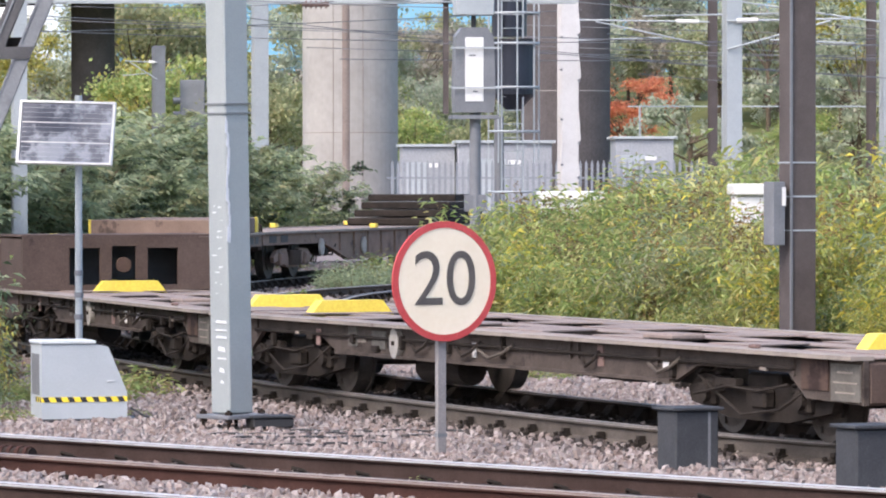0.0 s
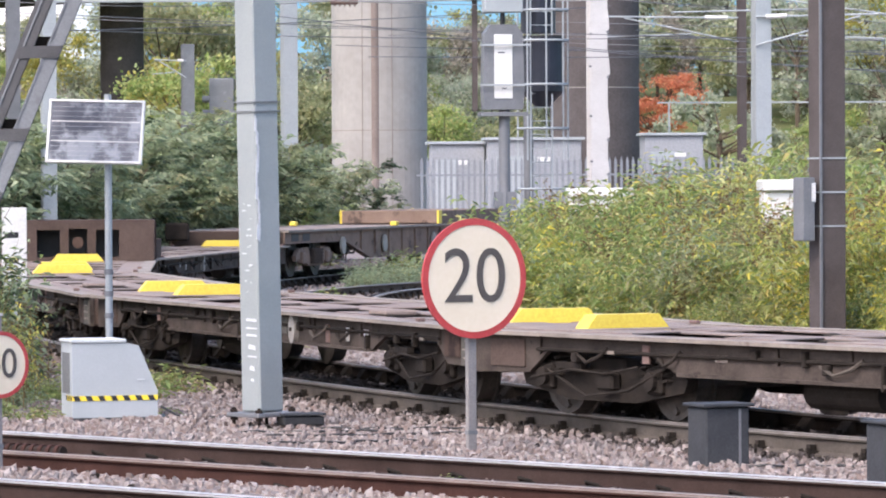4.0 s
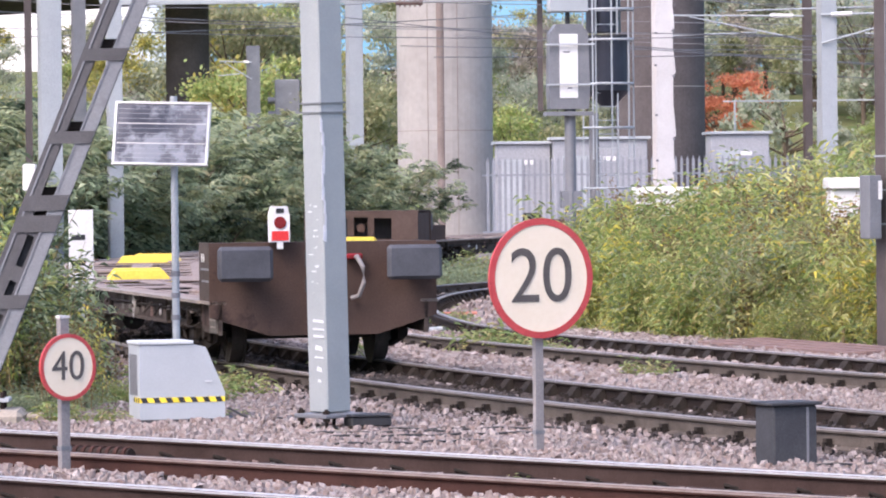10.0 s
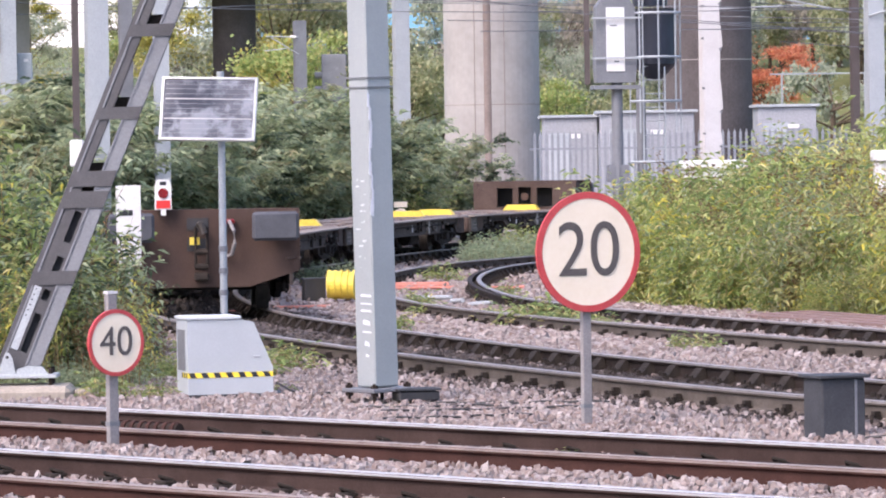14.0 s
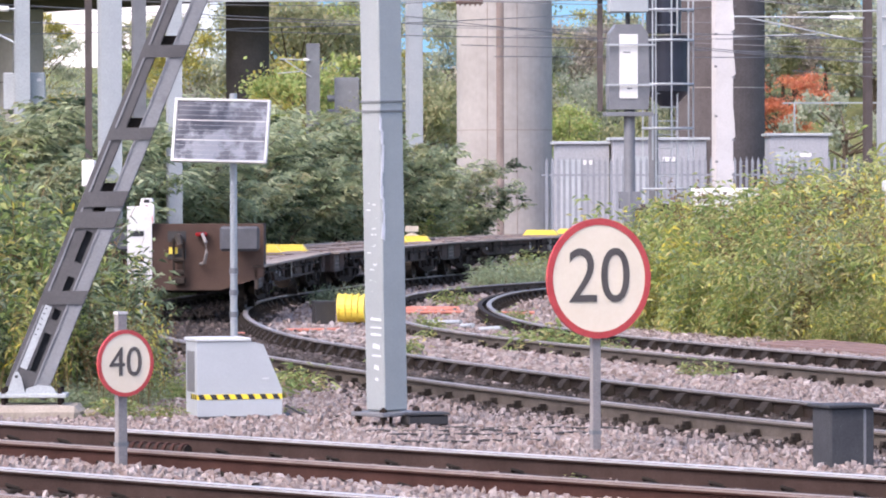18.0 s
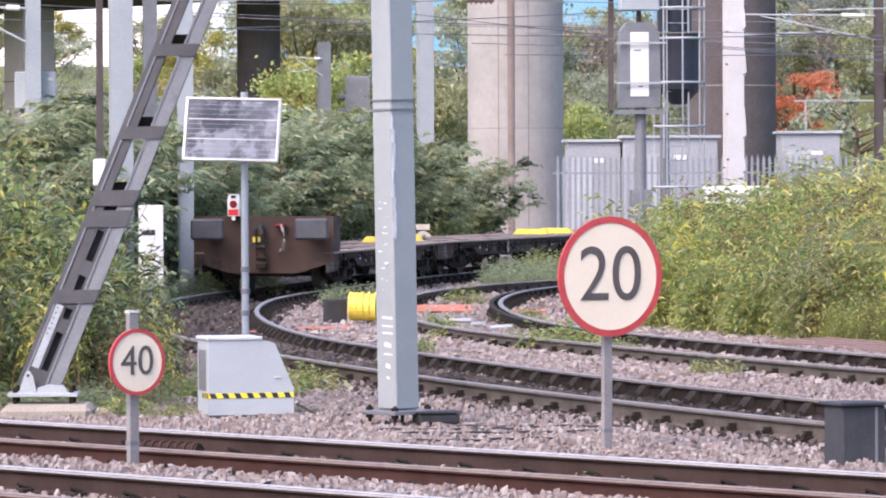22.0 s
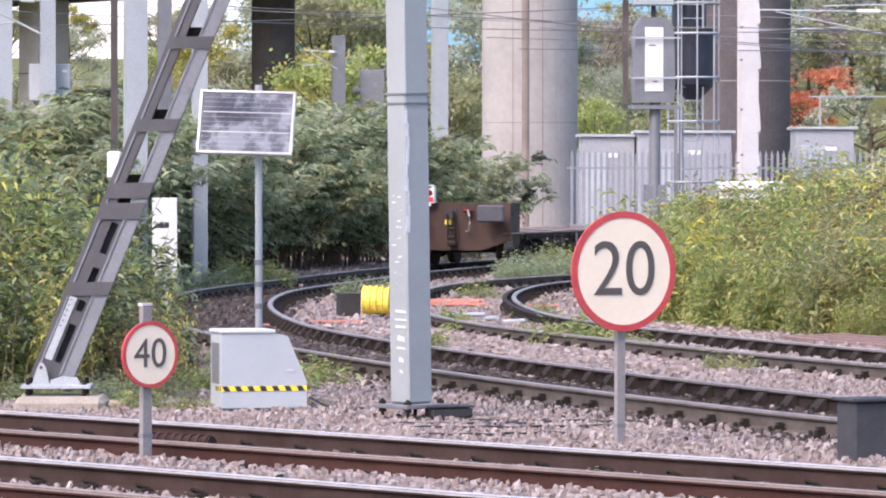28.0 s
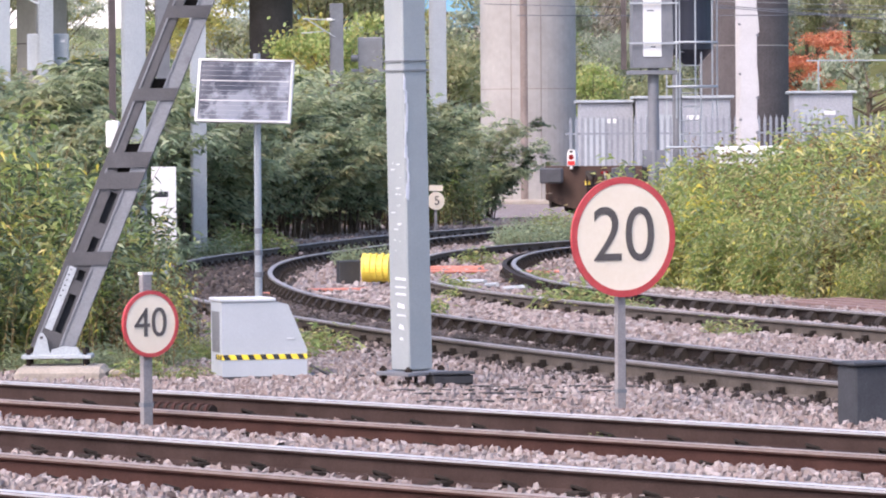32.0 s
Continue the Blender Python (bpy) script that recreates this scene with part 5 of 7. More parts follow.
def small_things():
    t = thing("junction_block", pose(0.17, 40.35, 0.0, 0, 0, 18), "black cable joint box lying at the mast foot", "cable box")
    part("body", box(B(), 0.06, 0, 0.07, 0.36, 0.22, 0.08, bevel=0.01), M_BLACK, t)
    part("lid", box(B(), 0.06, 0, 0.125, 0.38, 0.24, 0.02, bevel=0.004), M_TROUGH, t)
    # a ribbed yellow drum on its side
    t = thing("cable_drum", pose(-0.67, 67.1, 0.02, 0, 0, 14), "ribbed yellow drum lying in the ballast", "drum")
    part("shell", cyl(B(), (-0.13, 0.1, 0.21), (0.2, -0.05, 0.20), 0.20, 24, 0.185), M_YELLOW, t)
    for k in range(5):
        u = -0.13 + 0.33 * k / 4
        part("rib", cyl(B(), (u - 0.012, 0.1 - 0.15 * k / 4, 0.21), (u + 0.012, 0.09 - 0.15 * k / 4, 0.21), 0.208, 24), M_YELLOW, t)
    t = thing("black_crate", pose(-1.05, 67.5, 0.0, 0, 0, 10), "black crate standing in the ballast", "crate")
    part("body", box(B(), 0, 0, 0.15, 0.30, 0.3, 0.31, bevel=0.01), M_BLACK, t)
    part("rim", box(B(), 0, 0, 0.31, 0.32, 0.32, 0.025), M_TROUGH, t)
    for k, (x, y, a, L) in enumerate(((0.95, 72.6, 4, 1.2), (0.8, 73.6, -3, 1.5), (1.1, 71.4, 8, 1.0), (-0.55, 63.8, 20, 0.8), (-1.3, 62.4, 12, 0.6), (2.3, 71.0, 5, 0.7), (-1.0, 46.8, -12, 0.5))):
        b = thing("orange_duct", pose(x - 0.6, y, 0.035, 0, 0, a), "orange cable duct lying in the ballast", "duct", "orange ducts")
        part("tube", cyl(B(), (-L / 2, 0, 0), (L / 2, 0, 0), 0.026, 10), M_ORANGE, b)
    t = thing("boards", pose(5.47, 55.9, 0.02, 0, 0, -72.5), "red-brown boards laid beside the siding", "boards")
    for k in range(4):
        part("board", box(B(), random.uniform(-0.1, 0.1), -0.36 + 0.24 * k, 0.03 + 0.008 * k, 4.6, 0.20, 0.05, bevel=0.006), M_PLANK, t)
    for x, y, L, a in ((0.75, 38.9, 1.9, 8), (1.1, 39.8, 1.6, -5), (0.55, 37.9, 1.3, 14), (4.0, 34.4, 1.1, -14), (0.3, 39.4, 1.2, 3)):
        c = thing("cable", pose(x, y, 0.025, 0, 0, a), "thin black cable over the ballast", "cable", "loose cables")
        bm = B()
        pr = [(-L / 2 + L * k / 8, 0.05 * math.sin(k * 1.1 + x), 0.012 * (k % 2)) for k in range(9)]
        tube(bm, pr, 0.010)
        part("run", bm, M_BLACK, c)
    t = thing("corrugated_hose", pose(-1.88, 36.30, 0.07, 0, 0, -44), "ribbed brown hose lying along the rail", "hose")
    part("tube", cyl(B(), (-0.4, 0, 0), (0.4, 0, 0), 0.045, 12), M_RUST_DARK, t)
    for k in range(9):
        part("rib", cyl(B(), (-0.38 + k * 0.09, 0, 0), (-0.345 + k * 0.09, 0, 0), 0.056, 12), M_RUST, t)
    for x, y, a, L in ((0.62, 66.3, 28, 1.1), (0.95, 64.8, 12, 0.7), (1.25, 63.6, 40, 0.45)):
        b = thing("grey_pipe", pose(x, y, 0.04, 0, 0, a - 90), "pale grey pipe lying in the ballast", "pipe", "loose pipes")
        part("tube", cyl(B(), (-L / 2, 0, 0), (L / 2, 0, 0.03), 0.03, 10), M_GALV_FAR, b)
    t = thing("point_clamp", pose(0.42, 46.1, 0.05, 0, 0, -68), "black rail joint clamp on the siding rail", "rail joint")
    part("plate", box(B(), 0, 0, 0.06, 0.42, 0.10, 0.12, bevel=0.01), M_CHAIR, t)
    t = thing("white_board", pose(-2.82, 52.0, 0.0, 0, 0, 6), "white board with a black mark half hidden by weeds", "sign board")
    part("post", box(B(), 0, 0.03, 0.85, 0.06, 0.04, 1.8), M_GALV_FAR, t)
    part("board", box(B(), 0, 0, 1.36, 0.27, 0.02, 0.88, bevel=0.005), M_WHITE, t)
    for z in (1.22, 1.50):
        part("mark", box(B(), -0.03, -0.013, z, 0.15, 0.004, 0.06), M_BLACK, t)
    t = thing("small_round_sign", pose(0.30, 99.6, 0, 0, 0, 20), "small round 5 speed sign on a short post", "speed sign", "speed signs")
    part("post", box(B(), 0, 0.03, 0.45, 0.06, 0.04, 0.95), M_SIGN_POST, t)
    part("disc", cyl(B(), (0, 0, 0.66), (0, -0.012, 0.66), 0.19, 32), M_SIGN_FACE, t)
    part("figure", text_mesh("5", 0.26, M_SIGN_BLACK), None, t, at=pose(0.02, -0.0155, 0.66))
    part("top_plate", box(B(), 0, 0, 0.93, 0.30, 0.02, 0.12), M_SIGN_FACE, t)


small_things()


# ---- the signal and its ladder ----
def build_signal():
    t = thing("railway_signal", pose(4.62, 95, 0, 0, 0, 6), "dark railway signal head with a white plate on a tall post", "signal")
    part("post", cyl(B(), (0.03, 0, -0.1), (0.03, 0, 3.4), 0.112, 14), M_GALV_DARK, t)
    part("collar", box(B(), 0.03, 0, 1.55, 0.42, 0.2, 0.34, bevel=0.01), M_GALV_DARK, t)
    head = part("head", prism(B(), [(-0.40, 3.36), (0.38, 3.36), (0.41, 3.75), (0.38, 4.88), (0.24, 5.06), (-0.26, 5.06), (-0.39, 4.88), (-0.42, 3.75)], -0.22, 0.22), M_GALV_DARK, t)
    part("white_plate", box(B(), -0.02, -0.232, 4.22, 0.37, 0.02, 1.28, bevel=0.004), M_WHITE, head, "white identification plate")
    part("plate_mark", box(B(), -0.06, -0.246, 4.50, 0.14, 0.006, 0.03), M_GALV_DARK, head)
    part("plate_mark", box(B(), 0.0, -0.246, 3.78, 0.10, 0.006, 0.03), M_GALV_DARK, head)
    part("bracket", box(B(), 0, 0, 3.27, 0.95, 0.5, 0.08), M_GALV_DARK, t)
    part("upper_box", box(B(), 0.0, 0, 5.75, 0.78, 0.4, 0.9, bevel=0.02), M_GALV_FAR, t, "pale relay box above the head")
    part("stalk", cyl(B(), (0, 0, 5.05), (0, 0, 5.3), 0.05, 8), M_BLACK, t)
    for z in (3.85, 4.65):
        part("guard_rail", box(B(), 0, -0.30, z, 1.0, 0.025, 0.035), M_GALV_FAR, t)
    a = thing("signal_ladder", pose(5.55, 97, 0, 0, 0, 4), "caged access ladder beside a round dark signal back", "ladder")
    part("hood", cyl(B(), (0.02, 0.35, 3.76), (0.02, 0.35, 4.86), 0.46, 28), M_NAVY, a, "dark navy rounded hood")
    part("hood", cyl(B(), (-0.06, 0.35, 4.95), (-0.06, 0.35, 6.2), 0.36, 28), M_NAVY, a)
    part("hood_rim", cyl(B(), (0.02, 0.35, 4.86), (0.02, 0.35, 4.90), 0.47, 28), M_BLACK, a)
    bm = B()
    bmesh.ops.create_cone(bm, cap_ends=True, segments=24, radius1=0.14, radius2=0.46, depth=0.32, matrix=Matrix.Translation((0.02, 0.35, 3.6)))
    part("funnel", bm, M_NAVY, a)
    part("ladder_post", cyl(B(), (-0.28, 0.3, 0), (-0.28, 0.3, 3.3), 0.10, 10), M_GALV_DARK, a)
    for u in (-0.26, 0.18):
        part("stile", box(B(), u, 0, 2.9, 0.035, 0.04, 5.8), M_GALV_FAR, a)
    for k in range(20):
        part("rung", cyl(B(), (-0.26, 0, 0.35 + k * 0.28), (0.18, 0, 0.35 + k * 0.28), 0.012, 6), M_GALV_FAR, a)
    for k, z in enumerate((1.76, 3.0, 3.9, 4.8, 5.42)):
        bm = B()
        tube(bm, [(0.02 + 0.52 * math.cos(math.pi * j / 8), 0.25 + 0.58 * math.sin(math.pi * j / 8), z) for j in range(16)], 0.028, 6, True)
        part("cage_hoop", bm, M_GALV_FAR, a)
    for j in range(5):
        p = -math.pi + math.pi * j / 4
        part("cage_bar", box(B(), 0.02 + 0.52 * math.cos(p), 0.25 + 0.58 * math.sin(p), 4.1, 0.03, 0.03, 3.5), M_GALV_FAR, a)


build_signal()


# ---- gantry truss and wires ----
def build_truss():
    t = thing("gantry_truss", pose(0, 105, 0), "pale lattice gantry girder carrying the overhead wires", "gantry")
    x0, x1, z0, z1 = -5.2, 7.4, 5.95, 7.25
    for y in (-0.4, 0.4):
        for z in (z0, z1):
            part("chord", box(B(), (x0 + x1) / 2, y, z, x1 - x0, 0.10, 0.10), M_GALV_FAR, t)
        n = 9
        for k in range(n):
            a, b = x0 + (x1 - x0) * k / n, x0 + (x1 - x0) * (k + 1) / n
            part("post", box(B(), a, y, (z0 + z1) / 2, 0.10, 0.06, z1 - z0 - 0.1), M_GALV_FAR, t)
            lo, hi = (z0, z1) if k % 2 else (z1, z0)
            part("diagonal", cyl(B(), (a, y, lo), (b, y, hi), 0.04, 6), M_GALV_FAR, t)
    part("drop_post", box(B(), 4.49, 0.0, 5.35, 0.12, 0.12, 3.8), M_BROWN_MAST, t, "dark post hanging from the girder")
    part("drop_clamp", box(B(), 4.49, 0.0, 5.98, 0.16, 0.9, 0.10), M_GALV_DARK, t)
    for x, z in ((3.3, 6.05), (4.6, 6.35), (1.6, 5.85), (6.1, 6.2)):
        bm = cyl(B(), (x - 0.3, -0.5, z), (x + 0.3, -0.5, z), 0.05, 8)
        for k in range(5):
            cyl(bm, (x - 0.22 + k * 0.11, -0.5, z), (x - 0.19 + k * 0.11, -0.5, z), 0.09, 10)
        part("insulator", bm, M_PLANK, t, "brown ribbed insulator")


build_truss()


def wire(a, b, sag, r, label, n=14):
    t = thing("overhead_wire", None, label, "overhead wire", "overhead wires")
    a, b = laid(*a), laid(*b)
    bm = B()
    pts = [a.lerp(b, k / n) - Vector((0, 0, sag * 4 * (k / n) * (1 - k / n))) for k in range(n + 1)]
    tube(bm, pts, r, 5)
    part("run", bm, M_WIRE, t)


for k, (a, b, sag) in enumerate((((-9, 100, 5.7), (18, 112, 5.1), 0.15), ((-9, 98, 5.3), (18, 116, 5.5), 0.3), ((-8, 118, 6.1), (22, 108, 5.0), 0.2), ((0, 104, 5.55), (24, 118, 4.2), 0.3),
                                  ((1.5, 112, 5.1), (24, 120, 5.3), 0.2), ((-10, 108, 6.4), (2, 104, 5.9), 0.3), ((4, 100, 4.9), (22, 105, 3.9), 0.15), ((6, 118, 6.6), (26, 128, 6.2), 0.3),
                                  ((-9, 96, 4.9), (8, 112, 6.0), 0.1), ((2, 98, 4.5), (24, 110, 5.0), 0.12), ((8, 104, 5.2), (26, 122, 4.4), 0.15), ((8, 115, 6.3), (24, 104, 4.6), 0.1), ((4, 126, 6.2), (26, 118, 5.4), 0.1), ((-10, 112, 7.0), (6, 100, 5.6), 0.2), ((9, 108, 4.4), (24, 116, 3.7), 0.1),
                                  ((3, 122, 5.6), (26, 112, 4.6), 0.1), ((5, 108, 6.2), (24, 116, 6.6), 0.2))):
    wire(a, b, sag, 0.010, "thin grey overhead wire")


def cantilever(x, y, z, L, d, label):
    t = thing("cantilever_arm", pose(x, y, z), label, "cantilever", "line fittings")
    part("tube", cyl(B(), (0, 0, 0.35), (d * L, 0, 0.40), 0.022, 8), M_GALV_FAR, t)
    part("stay", cyl(B(), (0, 0, -0.25), (d * L * 0.85, 0, 0.36), 0.02, 8), M_GALV_FAR, t)
    part("registration_arm", cyl(B(), (d * L * 0.35, 0, -0.05), (d * L * 1.05, 0, -0.12), 0.018, 8), M_GALV_FAR, t)
    part("insulator", cyl(B(), (d * L * 0.08, 0, 0.355), (d * L * 0.25, 0, 0.37), 0.05, 10), M_WHITE, t)


cantilever(-3.05, 169.7, 5.7, 1.15, -1, "grey cantilever arm on a far mast")
cantilever(11.8, 119.8, 5.6, 3.4, -1, "long pale cantilever arm over the sidings")
cantilever(14.1, 103.7, 4.6, 1.5, 1, "pale cantilever arm on a mast")
cantilever(14.0, 103.8, 5.7, 5.0, -1, "long pale cantilever tube over the sidings")
cantilever(10.2, 99.8, 5.0, 2.6, 1, "pale cantilever arm on a mast")
cantilever(-6.8, 84.7, 4.7, 1.4, -1, "pale cantilever arm on a mast")


# ---- fence, cabins and boxes behind ----
def build_back():
    t = thing("palisade_fence", pose(0, 125, 0), "grey steel palisade fence with pointed pales", "fence")
    for k in range(72):
        x = 3.9 + k * 0.155
        part("pale", prism(B(), [(x, 0.05), (x + 0.07, 0.05), (x + 0.07, 2.35), (x + 0.035, 2.48), (x, 2.35)], -0.012, 0.012), M_FENCE, t)
    for z in (0.5, 2.0):
        part("fence_rail", box(B(), 9.4, 0.04, z, 11.2, 0.05, 0.05), M_FENCE, t)
    t = thing("palisade_fence", pose(0, 128, 0), "grey steel palisade fence with pointed pales", "fence")
    for k in range(60):
        x = 15.5 + k * 0.155
        part("pale", prism(B(), [(x, 0.05), (x + 0.07, 0.05), (x + 0.07, 1.75), (x + 0.035, 1.9), (x, 1.75)], -0.012, 0.012), M_FENCE, t)
    for z in (0.5, 1.5):
        part("fence_rail", box(B(), 20.0, 0.04, z, 9.4, 0.05, 0.05), M_FENCE, t)
    for x, y, w, h, what in ((5.2, 134, 1.5, 2.85, "pale grey relay cabin behind the fence"), (7.3, 133, 2.6, 2.95, "pale grey relay cabin with a panelled front"), (11.7, 139, 1.7, 3.1, "pale grey relay cabin")):
        c = thing("relay_cabin", pose(x, y, 0), what, "cabin", "relay cabins")
        part("wall", box(B(), 0, 0, h / 2, w, 2.0, h, bevel=0.02), M_BUILDING, c)
        part("roof", box(B(), 0, 0, h + 0.04, w + 0.2, 2.2, 0.08, bevel=0.01), M_GALV_FAR, c)
        part("door", box(B(), -w * 0.2, -1.012, h * 0.45, w * 0.42, 0.03, h * 0.8, bevel=0.01), M_GALV_FAR, c)
        part("notice", box(B(), w * 0.1, -1.012, h * 0.82, 0.35, 0.02, 0.12), M_WHITE, c)
    for x, y, w, z0, h, what in ((5.42, 78.5, 1.08, 0, 1.86, "white lidded equipment case among weeds"), (7.35, 66.2, 1.08, 0, 2.02, "white lidded equipment case among weeds"), (13.2, 92, 1.6, 0, 1.9, "white lidded equipment case among weeds")):
        c = thing("equipment_case", pose(x, y, z0), what, "equipment case", "equipment cases")
        part("body", box(B(), 0, 0, h * 0.46, w * 0.94, 0.8, h * 0.92, bevel=0.03), M_WHITE, c)
        part("lid", box(B(), 0, 0, h * 0.96, w, 0.95, h * 0.08, bevel=0.02), M_WHITE, c)
    c = thing("mast_box", pose(-6.68, 85.28, 3.6), "grey equipment box fixed to a slim mast", "equipment box")
    part("body", box(B(), 0, 0, 0, 0.74, 0.22, 0.66, bevel=0.015), M_GALV_FAR, c)
    part("label_plate", box(B(), 0.27, -0.115, 0.2, 0.08, 0.01, 0.05), M_WHITE, c)
    c = thing("dark_relay_case", pose(-2.0, 171, 3.0), "dark grey signal equipment seen behind the thicket", "signal back")
    part("body", box(B(), 0.2, 0, 1.6, 0.9, 0.4, 1.7, bevel=0.03), M_GALV_DARK, c)
    for z in (1.2, 1.7):
        part("hood", cyl(B(), (-0.25, 0, z), (-0.5, 0, z), 0.12, 10), M_GALV_DARK, c)
    part("post", box(B(), 0.2, 0, -1.0, 0.2, 0.2, 4.0), M_GALV_DARK, c)
    c = thing("handrail", pose(0, 160, 3.4), "pale handrail along the grassy rise", "handrail")
    part("rail_bar", box(B(), 19, 0, 0.95, 12, 0.05, 0.05), M_GALV_FAR, c)
    for k in range(5):
        part("post", box(B(), 13.4 + k * 2.8, 0, 0.1, 0.06, 0.06, 1.7), M_GALV_FAR, c)
    c = thing("lower_case", pose(-3.92, 60.0, 0), "small white case on a post beside a mast", "equipment case", "equipment cases")
    part("body", box(B(), 0.03, 0, 2.15, 0.17, 0.2, 0.34, bevel=0.02), M_WHITE, c)
    part("post", box(B(), 0, 0.05, 0.85, 0.08, 0.08, 1.8), M_GALV_FAR, c)


build_back()


# ---- the train ----
LEN = 12.5
TOP = 0.72
G = 0.98
SAG = 0.072      # how far the bodies hang below the drawn height, the wheels staying on the rails


def wheelset_mesh():
    bm = B()
    cyl(bm, (0, -0.95, 0), (0, 0.95, 0), 0.07, 10)
    for u in (-1, 1):
        cyl(bm, (0, u * 0.69, 0), (0, u * 0.82, 0), 0.305, 28)
        cyl(bm, (0, u * 0.67, 0), (0, u * 0.69, 0), 0.335, 28)
        cyl(bm, (0, u * 0.82, 0), (0, u * 0.835, 0), 0.26, 20, 0.2)
        for k in range(4):
            a = k * math.pi / 2 + 0.4
            box(bm, 0.23 * math.cos(a), u * 0.835, 0.23 * math.sin(a), 0.05, 0.03, 0.05)
    return mesh_of(bm, "wheelset", M_WHEEL)


WHEELSET = wheelset_mesh()
MESHES = {}


def once(key, make):
    if key not in MESHES:
        MESHES[key] = make()
    return MESHES[key]


def spring():
    """A coil spring over an axle box."""
    bm = B()
    tube(bm, [(0.06 * math.cos(k * 1.05), 0.06 * math.sin(k * 1.05), 0.30 + 0.0078 * k) for k in range(25)], 0.013, 5)
    return mesh_of(bm, "spring", M_UNDER)


def bogie(t, x):
    for u in (-1, 1):
        def frame_mesh(u=u):
            bm = B()
            prism(bm, [(-1.15, 0.40), (-0.9, 0.52), (-0.3, 0.44), (0.3, 0.44), (0.9, 0.52), (1.15, 0.40), (1.1, 0.30), (0.45, 0.20), (-0.45, 0.20), (-1.1, 0.30)], u * 0.94 - 0.04, u * 0.94 + 0.04)
            return mesh_of(bm, "bogie_frame", M_UNDER)
        part("bogie_frame", once(("bf", u), frame_mesh), None, t, at=pose(x, 0, 0))
        for v in (-0.75, 0.75):
            def axlebox(u=u):
                bm = B()
                box(bm, 0, u * 0.96, 0.305, 0.20, 0.14, 0.20, bevel=0.02)
                cyl(bm, (0, u * 1.02, 0.305), (0, u * 1.07, 0.305), 0.07, 12)
                return mesh_of(bm, "axle_box", M_UNDER)
            ab = part("axle_box", once(("ab", u), axlebox), None, t, at=pose(x + v, 0, SAG))
            for q in (-0.15, 0.15):
                part("spring", once(("spring", u), spring), None, ab, at=pose(q, u * 0.96, 0))
    part("bolster", once("bolster", lambda: mesh_of(box(B(), 0, 0, 0.46, 0.5, 1.9, 0.16, bevel=0.02), "bolster", M_UNDER)), None, t, at=pose(x, 0, 0))
    out = []
    for v in (-0.75, 0.75):
        w = part("wheelset", WHEELSET, None, t, "worn steel wheels on an axle", at=pose(x + v, 0, 0.305 + SAG))
        out.append((w, x + v))
    return out


def solebar(t, u, L):
    """Side member: deep at the ends and in the middle, shallow over the bogies."""
    lo = [(0.0, 0.38), (0.85, 0.40), (1.12, 0.57), (2.55, 0.57), (2.9, 0.45), (L / 2, 0.43), (L - 2.9, 0.45), (L - 2.55, 0.57), (L - 1.12, 0.57), (L - 0.85, 0.40), (L, 0.38)]
    def make():
        bm = B()
        prism(bm, lo + [(L, TOP - 0.03), (0, TOP - 0.03)], u * 1.06 - 0.02, u * 1.06 + 0.02)
        prism(bm, [(2.95, 0.43), (L - 2.95, 0.43), (L - 2.95, 0.455), (2.95, 0.455)], u * 1.07 - 0.05, u * 1.07 + 0.05)
        for k in (1.02, 3.2, 4.6, 4.75, 7.4, 8.3, L - 1.02):
            box(bm, k, u * 1.09, 0.62, 0.04, 0.02, 0.14)
        return mesh_of(bm, "solebar", M_SOLEBAR)
    bar = part("solebar", once(("sole", u, L), make), None, t)
    part("deck_edge", once(("edge", u, L), lambda: mesh_of(prism(B(), [(0, TOP - 0.03), (L, TOP - 0.03), (L, TOP), (0, TOP)], u * 1.09 - 0.09, u * 1.09 + 0.09), "deck_edge", M_DECK_EDGE)), None, bar, "pale worn deck edge")
    return bar


